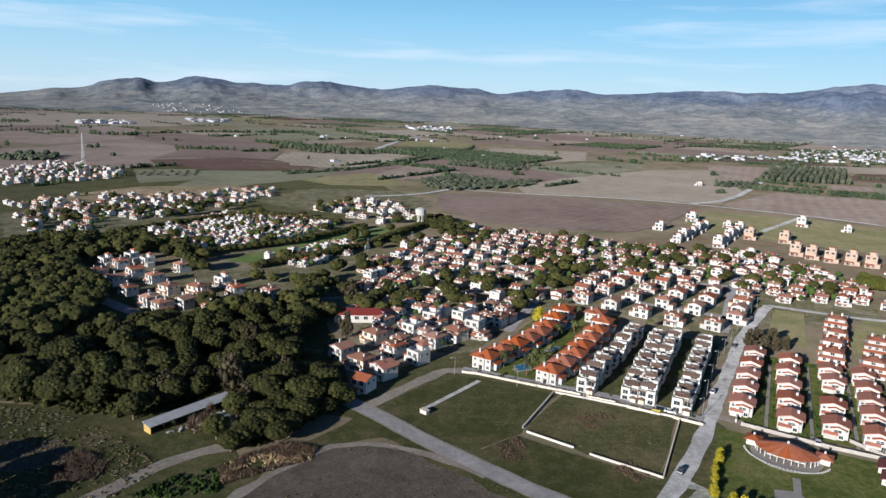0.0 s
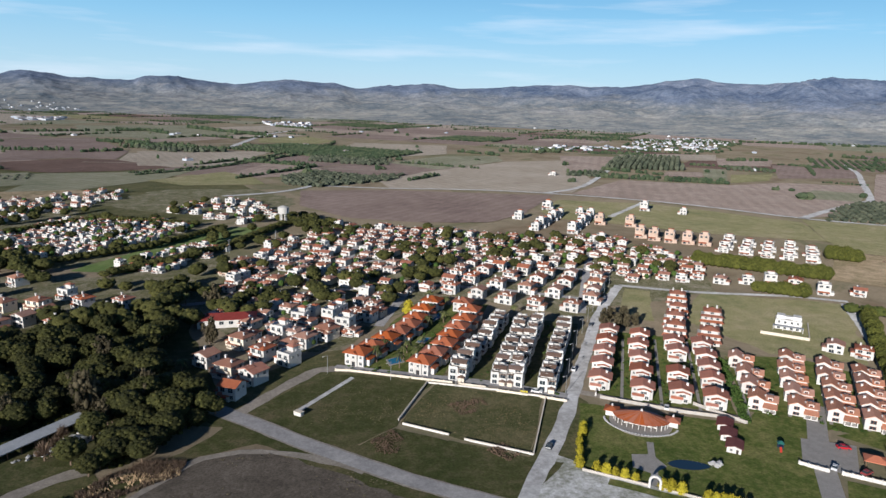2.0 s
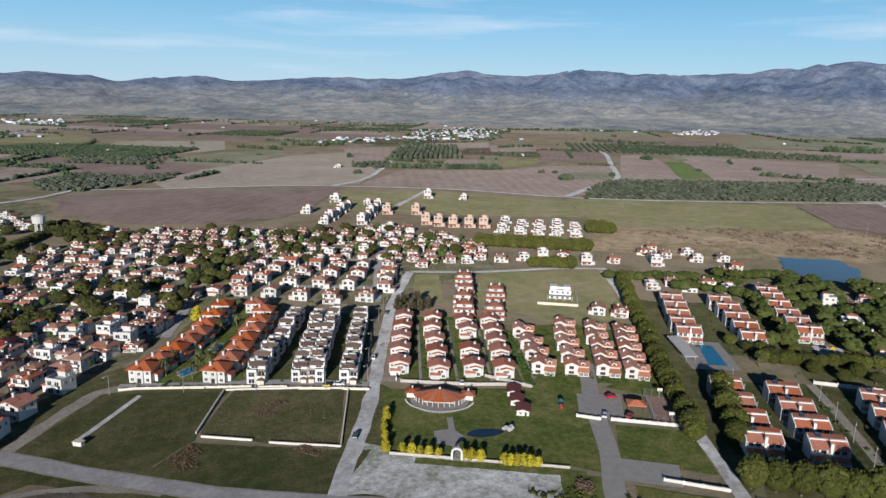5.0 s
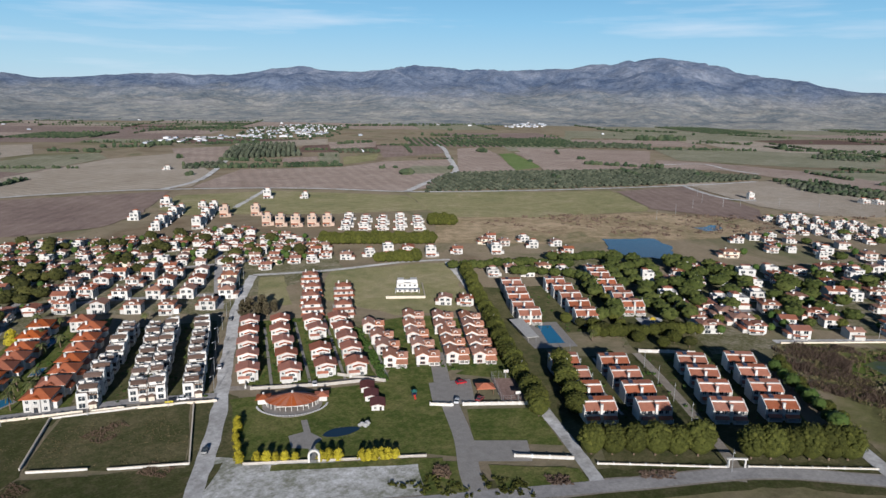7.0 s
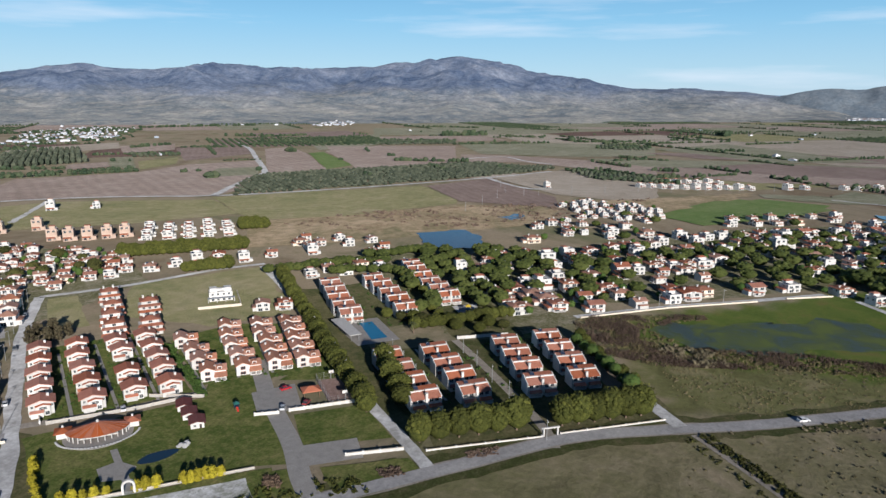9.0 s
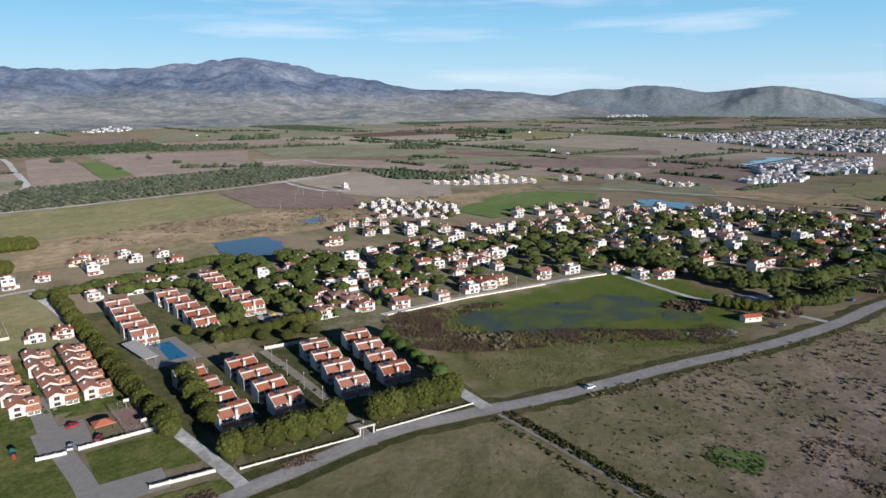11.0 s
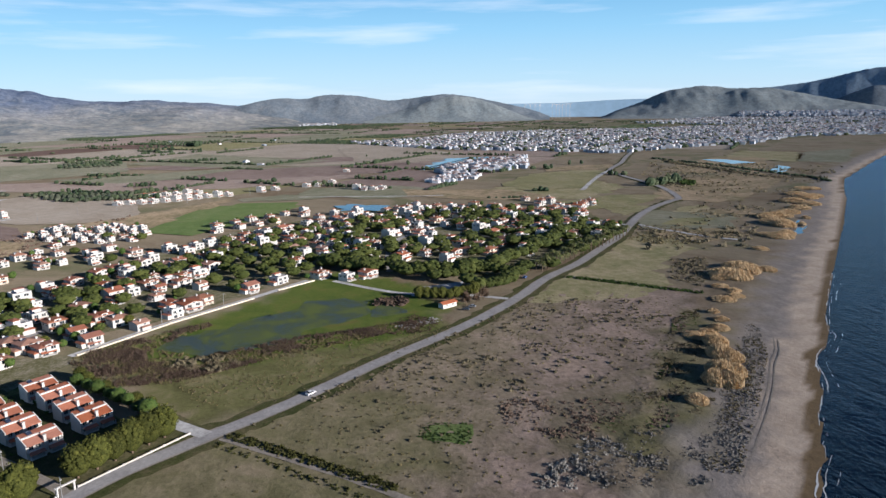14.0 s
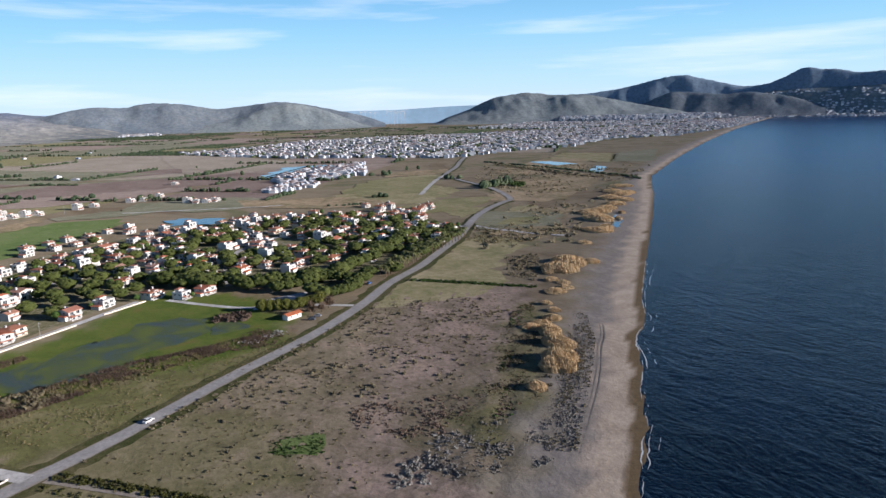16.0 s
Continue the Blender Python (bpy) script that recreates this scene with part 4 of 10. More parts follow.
field([(120, 1061), (244, 1203), (340, 1215), (323, 1112), (183, 965)], M_FARTURF, TURF, 0.392, 2)
field([(85, 818), (157, 930), (323, 1101), (440, 1141), (371, 847), (293, 728), (90, 756)], M_FALLOW, STUBBLE, 0.394, 2)
field([(-8, 734), (89, 742), (263, 708), (190, 584), (148, 544), (91, 545), (36, 566), (-7, 632)], M_PLOUGH_DARK, PLOUGHED, 0.396, 2)
field([(470, 1240), (580, 1240), (512, 1062), (378, 903), (407, 1057)], M_PLOUGH, PLOUGHED, 0.398, 2)
field([(291, 723), (413, 856), (546, 808), (645, 841), (756, 807), (613, 663), (498, 569), (461, 564), (377, 646)], M_PLOUGH, PLOUGHED, 0.400, 2)
field([(557, 697), (636, 765), (685, 733), (614, 663)], M_FARTURF, TURF, 0.402, 2)
field([(544, 973), (604, 969), (564, 903), (508, 915)], M_PLOUGH, PLOUGHED, 0.404, 2)
field([(639, 1025), (681, 1023), (572, 855), (556, 887)], M_FARTURF, TURF, 0.406, 2)
field([(634, 940), (715, 952), (644, 864), (564, 834)], M_PASTURE, TURF, 0.408, 2)
field([(827, 1107), (1032, 1140), (836, 906), (680, 893)], M_PLOUGH_DARK, PLOUGHED, 0.410, 2)
field([(917, 968), (980, 964), (894, 841), (717, 638), (638, 670)], M_PLOUGH, PLOUGHED, 0.412, 2)
field([(898, 840), (933, 837), (782, 644), (717, 638)], M_CROP, CROP, 0.414, 2)
field([(952, 852), (1129, 855), (828, 622), (783, 644)], M_PLOUGH, PLOUGHED, 0.416, 2)
field([(632, 1328), (858, 1334), (763, 1185), (571, 1200)], M_FALLOW, STUBBLE, 0.418, 2)
field([(798, 1240), (904, 1211), (807, 1084), (707, 1087)], M_PLOUGH, PLOUGHED, 0.420, 2)
field([(257, 673), (350, 646), (441, 539), (399, 457), (320, 489), (257, 535), (214, 561), (212, 600)], M_PASTURE, TURF, 0.422, 2)
field([(451, 551), (543, 500), (605, 449), (528, 390), (391, 434), (399, 457)], M_PASTURE, TURF, 0.424, 2)
field([(1230, 1342), (1393, 1309), (1423, 1177), (1143, 1071), (1049, 1126)], M_PLOUGH_DARK, PLOUGHED, 0.426, 2)
field([(1143, 1071), (1466, 1116), (1151, 872), (956, 870)], M_FARTURF, TURF, 0.428, 2)
field([(466, 526), (646, 433), (574, 340), (555, 330), (442, 372), (379, 427)], M_PASTURE, TURF, 0.430, 2)
field([(648, 425), (755, 401), (648, 268), (588, 240), (569, 335)], M_PLOUGH_DARK, PLOUGHED, 0.432, 2)
field([(766, 407), (871, 372), (913, 349), (819, 211), (676, 172), (663, 226), (669, 277)], M_FALLOW, STUBBLE, 0.434, 2)
field([(1035, 610), (1069, 519), (1058, 377), (1019, 267), (914, 238), (938, 354), (973, 462), (908, 534)], M_PLOUGH, PLOUGHED, 0.436, 2)
field([(1036, 924), (1204, 724), (894, 534), (746, 608)], M_PLOUGH, PLOUGHED, 0.438, 2)
field([(373, 418), (437, 369), (554, 327), (577, 235), (512, 215), (450, 250), (367, 298), (310, 348)], M_REEDMEADOW, REEDY, 0.440, 2)
field([(1287, 775), (1468, 562), (1427, 381), (1210, 320), (1116, 423), (1069, 588)], M_FARTURF, TURF, 0.442, 2)
field([(1558, 818), (1697, 651), (1658, 445), (1486, 397), (1391, 643)], M_FALLOW, STUBBLE, 0.444, 2)
field([(2113, 2126), (2857, 2369), (2396, 1831), (1788, 1685)], M_PASTURE, TURF, 0.446, 2)
field([(1242, 1405), (1511, 1270), (1373, 1063), (1091, 1170)], M_PLOUGH_DARK, PLOUGHED, 0.448, 2)
field([(1696, 1315), (2099, 977), (2109, 663), (1696, 787), (1411, 1093)], M_FARTURF, TURF, 0.450, 2)
field([(592, 147), (677, 132), (757, 90), (748, 27), (685, 35), (568, 105)], M_CROP, CROP, 0.452, 2)
field([(1022, 246), (1059, 134), (1080, -50), (979, -47), (901, 112), (908, 210)], M_PLOUGH, PLOUGHED, 0.454, 2)
field([(1093, 403), (1186, 195), (1224, -54), (1113, -51), (1076, 137), (1015, 285)], M_FARTURF, TURF, 0.456, 2)
field([(1265, 358), (1422, 87), (1384, -59), (1288, -56), (1203, 243)], M_PLOUGH_DARK, PLOUGHED, 0.458, 2)
field([(626, 251), (680, 194), (802, 99), (684, 134), (595, 153), (594, 200)], M_REEDMEADOW, REEDY, 0.460, 14)
field([(792, 97), (843, -42), (788, -41), (762, 25), (768, 88)], M_FARTURF, TURF, 0.462, 14)
field([(1175, 137), (1217, -153), (1149, -193), (1051, -132), (1011, 50), (1006, 177), (1093, 200)], M_PLOUGH_DARK, PLOUGHED, 0.464, 14)
field([(1033, 240), (1010, 119), (1016, -13), (935, 11), (933, 131), (956, 216)], M_PLOUGH, PLOUGHED, 0.466, 14)
field([(873, 17), (858, -108), (796, -141), (743, -69), (811, 29)], M_FARTURF, TURF, 0.468, 14)
field([(1950, -27), (1739, -190), (1313, -298), (1217, -153), (1417, -41)], M_FALLOW, STUBBLE, 0.470, 14)
field([(1620, 281), (1311, -17), (1196, 139), (1368, 363)], M_FARTURF, TURF, 0.472, 14)
field([(829, -91), (786, -222), (700, -249), (701, -173), (761, -96)], M_REEDMEADOW, REEDY, 0.474, 14)
field([(1049, -351), (1062, -464), (985, -440), (987, -331)], M_REEDMEADOW, REEDY, 0.476, 14)
field([(942, -290), (958, -415), (781, -321), (765, -244), (837, -221)], M_PASTURE, TURF, 0.478, 14)
field([(707, -319), (688, -365), (619, -304), (611, -253), (659, -235)], M_PASTURE, TURF, 0.480, 14)
field([(594, -298), (557, -366), (493, -320), (504, -250)], M_FARTURF, TURF, 0.482, 14)
field([(543, -301), (538, -332), (507, -312), (518, -282)], M_PASTURE, TURF, 0.484, 14)
field([(1181, -912), (1220, -1049), (967, -825), (999, -763)], M_FARTURF, TURF, 0.486, 14)
field([(694, -417), (712, -483), (630, -423), (636, -383)], M_REEDMEADOW, REEDY, 0.488, 14)
field([(588, -355), (578, -401), (546, -383), (549, -338)], M_REEDMEADOW, REEDY, 0.490, 14)
for pts in ([(674, -339), (819, -454), (909, -615), (778, -571), (654, -448), (625, -387)], [(496, -255), (508, -328), (462, -318), (449, -280), (466, -248)], [(948, -493), (1136, -695), (1085, -761), (930, -654), (885, -524)]):
    field(pts, M_REEDMEADOW, "tan dry reed meadow behind the dunes", 0.32, 9)
field([(-131, 400), (-68, 528), (-14, 529), (-98, 393)], M_CROP, CROP, wobble=2)
field([(599, 152), (749, 124), (723, 21), (630, 70)], M_CROP, CROP, wobble=2)
field([(383, 418), (475, 372), (600, 260), (500, 225), (420, 300), (365, 360)], M_REEDMEADOW, REEDY, z=0.08, wobble=10)


def patchwork():
    """The far plain: strips of soil, stubble and green, split again and again."""
    rng = random.Random(7)
    kinds = [(M_PLOUGH, PLOUGHED)] * 4 + [(M_PLOUGH_DARK, PLOUGHED)] * 3 + [(M_FALLOW, STUBBLE)] * 3 + [(M_FARTURF, TURF)] * 3 + [(M_PASTURE, TURF)] * 2 + [(M_UMBER, UMBER)]
    known = list(LAID)
    turn = Matrix.Rotation(radians(-36), 2)
    made = []

    def split(x0, y0, x1, y1, depth):
        w, h = x1 - x0, y1 - y0
        if depth > 0 and max(w, h) > 105 and not (depth < 3 and rng.random() < 0.12):
            k = rng.uniform(0.35, 0.65)
            if w > h * rng.uniform(0.8, 1.5):
                split(x0, y0, x0 + w * k, y1, depth - 1), split(x0 + w * k, y0, x1, y1, depth - 1)
            else:
                split(x0, y0, x1, y0 + h * k, depth - 1), split(x0, y0 + h * k, x1, y1, depth - 1)
            return
        g = rng.uniform(1.5, 6)
        pts = [turn @ Vector(p) for p in ((x0 + g, y0 + g), (x1 - g, y0 + g), (x1 - g, y1 - g), (x0 + g, y1 - g))]
        pts = [p + Vector((rng.uniform(-6, 6), rng.uniform(-6, 6))) for p in pts]
        c = sum(pts, Vector((0, 0))) / 4
        deg = math.degrees(math.atan2(-c.x, c.y))
        near = np.interp(deg, [-140, -112, -100, -85, -60, -40, -15, 5, 20, 40], [1900, 1500, 900, 760, 820, 930, 930, 800, 900, 1050])
        if not (near < c.length < 3900) or not -135 < deg < 42 or any(inside(k, c.x, c.y) for k in known):
            return
        if float(seaward(np.array([c.x]), np.array([c.y]))[0]) > -300:
            return
        mat, label = kinds[min(int(rng.random() * len(kinds)), len(kinds) - 1)]
        if rng.random() < 0.12:
            return
        field([tuple(p) for p in pts], mat, label, z=0.12 + 0.01 * (len(made) % 12))
        made.append(pts)

    split(-3600, -1200, 3600, 4200, 10)
    return made


FAR_FIELDS = patchwork()

ROAD = "worn grey asphalt road with gravel verges"
COAST_ROAD = [(-250, 380), (-130, 290), (-60, 238), (-23, 207), (-2, 187), (20, 168), (36, 156), (75, 131), (118, 104), (150, 84), (181, 64), (205, 37), (222, 16), (260, -24), (297, -66), (334, -100),
              (373, -130), (403, -160), (440, -190), (484, -225), (528, -254), (569, -282), (610, -316), (644, -351), (669, -373), (769, -400), (889, -409), (970, -425), (1081, -492), (1203, -557), (1350, -640)]
ribbon("road", COAST_ROAD, 15.0, M_ROUGH, 0.074, "rough green verge along the coast road", "verge", rough_edge=3.0)
ribbon("road", COAST_ROAD, 6.9, M_DIRT, 0.12, "pale dusty edge of the coast road", "verge", rough_edge=0.5)
ribbon("road", COAST_ROAD, 5.6, M_ASPHALT, 0.15, ROAD, "road")
ribbon("road", COAST_ROAD[20:], 8.0, M_DIRT, 0.54, "pale dusty edge of the coast road", "verge", rough_edge=0.6)
ribbon("road", COAST_ROAD[20:], 6.0, M_ASPHALT, 0.58, ROAD, "road")
ribbon("road", [(52, 146), (60, 160), (69, 173), (84, 198), (92, 213), (113, 252), (140, 300), (172, 347)], 5.0, M_GRAVEL, 0.13, "pale worn street between the housing estates", "road", rough_edge=0.8)
ribbon("road", [(88, 207), (64, 221.5), (41, 231), (8, 243), (-3, 236), (-16, 219), (-24, 208)], 5.0, M_DIRT, 0.11, "pale dirt street in front of the villas", "road", rough_edge=1.0)
ribbon("road", [(88, 209), (64, 223), (41, 232), (9, 245)], 4.2, M_ASPHALT, 0.16, ROAD, "road")
ribbon("road", [(93, 212), (118, 196), (141, 185), (150, 183)], 3.6, M_DIRT, 0.11, "narrow dirt lane behind the park", "road", rough_edge=0.6)
ribbon("road", [(111, 104), (119, 117), (131, 132), (142, 149), (151, 163), (160, 175), (172, 191)], 6.0, M_PAVING, 0.14, "grey paved drive into the estate", "drive")
ribbon("road", [(140, 88), (151, 105), (162, 124), (176, 147), (203, 186), (249, 251), (280, 302)], 4.2, M_GRAVEL, 0.13, "narrow lane shaded by pines", "lane", rough_edge=0.5)
ribbon("road", [(172, 66), (181, 73), (196, 90), (219, 118), (234, 138)], 3.4, M_DIRT, 0.13, "pale path between the terraces", "path")
ribbon("road", [(206, 38), (213, 46), (222, 56)], 5.0, M_GRAVEL, 0.17, "pale gravel turning off the road", "path")
ribbon("road", [(203, 33), (181, 6), (160, -18), (120, -60)], 2.6, M_DIRT, 0.10, "narrow track beside a ditch", "track", rough_edge=0.5)
ribbon("road", [(-110, 120), (-85, 152), (-73, 170), (-60, 180)], 5.0, M_DIRT, 0.10, "rutted dirt track by the pine wood", "track", rough_edge=1.2)
ribbon("road", [(-60, 140), (-49, 157), (-41, 170), (-30, 182), (-15, 184), (3, 177), (14, 169)], 2.6, M_DIRT, 0.11, "wheel track curving over rough ground", "track", rough_edge=1.4)
ribbon("road", [(-5, 208), (15, 234)], 1.8, M_GRAVEL, 0.13, "straight footpath over the empty plot", "path")
ribbon("road", [(172, 347), (210, 330), (258, 318), (285, 305)], 4.0, M_GRAVEL, 0.13, "pale lane round the estate", "lane")
FARM = "long pale farm track between fields"
for pts, w in (([(4, 777), (90, 756), (177, 749), (262, 723), (380, 650), (470, 550), (611, 469), (758, 406), (874, 370)], 6.0), ([(262, 725), (339, 799), (501, 1063), (741, 1451)], 7.0), ([(458, 560), (531, 609), (617, 662), (643, 680), (708, 756), (779, 843), (901, 990), (1004, 1141)], 8.0), ([(753, 403), (716, 359), (693, 319), (704, 296)], 6.0), ([(947, 567), (1035, 530), (988, 461), (965, 406)], 6.0)):
    ribbon("road", pts, w, M_GRAVEL, 0.55, FARM, "track", rough_edge=1.5)
for pts, w in (([(-81, 691), (-43, 711), (-18, 736), (10, 781)], 7.0), ([(268, 570), (347, 659)], 5.0), ([(-142, 1278), (-100, 1712), (-49, 1910)], 12.0), ([(756, -299), (895, -376), (970, -425)], 6.0), ([(524, -260), (499, -268), (460, -288), (447, -301)], 4.0), ([(790, 28), (761, -96), (756, -134)], 4.0)):
    ribbon("road", pts, w, M_GRAVEL, 0.55, FARM, "track", rough_edge=1.5)
for pts in ([(-300, 1010), (-60, 985), (122, 930)], [(-900, 1500), (-300, 1420), (300, 1330), (840, 1280)], [(1000, 900), (1200, 1200)], [(1100, -300), (1250, -100), (1400, 150)]):
    ribbon("road", pts, 4.5, M_DIRT, 0.5, "pale farm track across the plain", "track", rough_edge=1.2, step=12)
ribbon("road", [(292, 107), (330, 76), (366, 41), (400, 10)], 4.2, M_GRAVEL, 0.13, "pale lane along the wet meadow", "lane")
ribbon("road", [(335, -96), (350, -70), (360, -40), (395, -5)], 3.6, M_GRAVEL, 0.13, "pale lane along the wet meadow", "lane")
ribbon("road", [(372, -146), (350, -172), (322, -200)], 2.2, M_DIRT, 0.12, "straight hedged path to the beach", "path")
ribbon("road", [(528, -250), (580, -225), (640, -190)], 4.0, M_GRAVEL, 0.14, "pale lane past the last houses", "lane")

# yards, lawns and plots
sheet("lawn", [(90, 203), (73, 164), (114, 134), (141, 180), (123, 188)], M_LAWN, 0.10, "mown park lawn with worn patches", "lawn", wobble=1)
sheet("lawn", [(97, 136), (116, 134), (124, 124), (138, 146), (146, 160), (149, 173), (150, 184), (139, 182), (114, 134)], M_LAWN, 0.106, "mown lawn beside the drive", "lawn")
sheet("lawn", [(146, 146), (164, 132), (151, 110), (132, 129)], M_LAWN, 0.112, "mown lawn beside the drive", "lawn")
sheet("lawn", [(139, 182), (151, 192), (172, 176), (158, 172), (138, 155)], M_LAWN, 0.118, "mown lawn beside the drive", "lawn")
sheet("lawn", [(163, 170), (178, 172), (212, 207), (218, 204), (178, 150)], M_LAWN, 0.09, "grass strip under the pines", "lawn")
sheet("plot", [(44, 225), (79, 209), (62, 172), (45, 183), (27, 197)], M_DRYGRASS, 0.09, "rough walled plot with dry weeds", "plot", wobble=1)
sheet("plot", [(-16, 216), (7, 238), (40, 226), (25, 195), (12, 183), (-8, 198)], M_ROUGH, 0.09, "mown grass plot beside the road", "plot", wobble=1.5)
sheet("plot", [(70, 166), (62, 169), (42, 182), (24, 194), (10, 180), (40, 160), (54, 150)], M_ROUGH, 0.085, "rough green verge beside the road", "plot", wobble=2)
sheet("plot", [(-35, 184), (-12, 184), (10, 170), (30, 154), (10, 130), (-30, 130), (-50, 156)], M_BAREPLOT, 0.07, "bare stony plot crossed by wheel tracks", "plot", wobble=4)
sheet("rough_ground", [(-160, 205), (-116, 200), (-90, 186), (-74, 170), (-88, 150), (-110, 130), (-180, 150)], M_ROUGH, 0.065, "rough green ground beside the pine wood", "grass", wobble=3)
sheet("bare_patch", [(-126, 178), (-108, 180), (-100, 170), (-112, 162), (-128, 168)], M_BAREPLOT, 0.085, "bare grey patch in the rough grass", "soil", smooth=True, wobble=3)
# dark sheet under the pines, their shade put into its colour
sheet("wood_floor", [(-282, 425), (-262, 500), (-195, 400), (-135, 292), (-72, 330), (-58, 322), (-31, 226), (-45, 206), (-62, 182), (-100, 197), (-150, 206), (-260, 300), (-330, 380)], M_ROUGH, 0.06, "floor of the pine wood, tree shade put into its colour", "ground", wobble=3)
sheet("rough_ground", [(-58, 170), (-36, 186), (-24, 204), (-10, 190), (-32, 184), (-44, 168)], M_ROUGH, 0.08, "rough green verge beside the track", "grass", wobble=2)
sheet("green_patch", [(190, -29), (198, -33), (195, -45), (184, -43)], M_CROP, 0.09, "bright green patch on the heath", "grass", smooth=True, wobble=3)
sheet("gravel_yard", [(55, 149), (64, 164), (70, 172), (75, 163), (113, 131), (110, 107), (80, 127)], M_WHITEGRAVEL, 0.08, "pale stony forecourt of the park", "yard", wobble=3)
sheet("car_park", [(150, 170), (164, 163), (151, 147), (139, 155)], M_PAVING, 0.17, "grey paved car park of the estate", "car park")
ribbon("verge", [(79, 155), (90, 147.2), (112, 131.6), (118, 127)], 3.2, M_LAWN, 0.12, "strip of grass outside the park wall", "grass", rough_edge=0.8)
for pts in ([(815, -218), (850, -300), (860, -352), (774, -360), (689, -284), (690, -224), (781, -184)], [(616, -325), (650, -286), (600, -262), (566, -262), (590, -290)], [(480, -250), (462, -279), (596, -370), (612, -350), (560, -300)]):
    sheet("pasture", pts, M_COASTGRASS, 0.2, "green and tan pasture beside the winding road", "grass", wobble=14)
# darker grass sheet standing in for tree shadow round the long houses
sheet("plot", [(168, 120), (202, 160), (216, 148), (234, 138), (258, 108), (214, 58), (206, 54), (180, 80), (158, 100)], M_ROUGH, 0.085, "rough grass round the long houses, tree shade in its colour", "plot", wobble=1)
sheet("car_park", [(132, 130), (145, 119), (137, 110), (124, 121)], M_PAVING, 0.17, "grey paved car park of the estate", "car park")
sheet("court", [(170, 158), (179, 152), (167, 135), (158, 141)], M_CLAYCOURT, 0.16, "reddish fenced sports court", "court")
sheet("plaza", [(92, 168), (98, 167), (99, 160), (93, 157), (89, 161)], M_PAVING, 0.15, "grey paved round in the park", "plaza", smooth=True)
sheet("plot", [(176, 285), (212, 330), (282, 300), (222, 222), (190, 240)], M_PASTURE, 0.07, "open grass field round the white villa", "plot", wobble=3)
sheet("plot", [(146, 292), (172, 340), (184, 334), (160, 284)], M_PASTURE, 0.08, "grass plot at the end of the street", "plot", wobble=1)
sheet("playing_field", [(369, -54), (376, -81), (347, -66), (352, -46)], M_GRAVEL, 0.10, "pale bare playing field by the pines", "yard")

sheet("lawn", [(113, 132), (123, 122), (111, 107), (102, 116)], M_LAWN, 0.125, "grass bed beside the estate gate", "lawn", wobble=1)
sheet("lawn", [(126, 117), (144, 99), (141, 93), (134, 91), (120, 99), (118, 105)], M_LAWN, 0.127, "grass bed beside the estate gate", "lawn", wobble=1)

# standing water
M_POND, _nt, _b = node_mat("pond_water", 0.08)
_b.inputs["Base Color"].default_value = (0.02, 0.045, 0.075, 1)
_b.inputs["Specular IOR Level"].default_value = 0.5
_co = coords(_nt)
bumped(_nt, _b, tex_noise(_nt, _co, 0.8, 3), 0.2, 0.1)
M_FLOOD, _nt, _b = node_mat("flooded_grass", 0.5)
_co = coords(_nt)
_f = ramp(_nt, tex_noise(_nt, _co, 0.055, 7, 0.68, dist=0.4), [(0.40, (0, 0, 0)), (0.60, (1, 1, 1))])
_nt.links.new(mixc(_nt, _f, (0.060, 0.080, 0.062), (0.115, 0.150, 0.038)), _b.inputs["Base Color"])
_nt.links.new(ramp(_nt, _f, [(0.2, (0.42, 0.42, 0.42)), (0.75, (0.95, 0.95, 0.95))]), _b.inputs["Roughness"])
sheet("pond", [(415, 281), (446, 257), (430, 235), (399, 213), (375, 243)], M_POND, 0.46, "blue pond between reeds and houses", "pond", wobble=5)
sheet("pond", [(294, 70), (284, 55), (284, 36), (291, 18), (306, 6), (318, -12), (332, -24), (350, -20), (352, 0), (338, 20), (322, 42), (305, 66)], M_FLOOD, 0.03, "shallow flood water on the green meadow", "pond", smooth=True, wobble=9)
sheet("pond", [(316, -28), (326, -40), (338, -32), (326, -22)], M_FLOOD, 0.03, "shallow flood water on the green meadow", "pond", smooth=True, wobble=5)
sheet("pond", [(1060, -147), (1275, -226), (1290, -313), (1266, -370), (1172, -290), (1118, -200)], M_POND, 0.6, "pale lagoon beside white houses", "lagoon", wobble=20)
sheet("pond", [(704, -11), (713, -31), (691, -64), (663, -56), (670, -18)], M_POND, 0.6, "long narrow pool on the plain", "pond", wobble=8)
sheet("pond", [(509, 262), (536, 257), (527, 244), (505, 247)], M_POND, 0.6, "blue pond between reeds and houses", "pond", wobble=6)
sheet("pond", [(887, -633), (955, -695), (919, -688), (842, -618)], M_POND, 0.6, "small blue pool behind the dunes", "pond", wobble=6)
sheet("pond", [(509, -391), (523, -406), (475, -378), (454, -354), (465, -356)], M_POND, 0.3, "small blue pool behind the dunes", "pond", wobble=4)

# gardens between the estate houses
GARDENS = "patchy green garden grass between houses"
sheet("lawn", [(98, 207), (131, 274), (168, 256), (140, 188)], M_LAWN, 0.06, GARDENS, "lawn", wobble=1)
sheet("lawn", [(145, 190), (168, 238), (196, 234), (217, 206), (178, 163)], M_LAWN, 0.062, GARDENS, "lawn", wobble=1)
sheet("lawn", [(12, 243), (50, 320), (88, 318), (45, 226)], M_LAWN, 0.06, GARDENS, "lawn", wobble=1)
sheet("lawn", [(50, 224), (86, 300), (122, 284), (84, 207)], M_DRYGRASS, 0.064, GARDENS, "lawn", wobble=1)
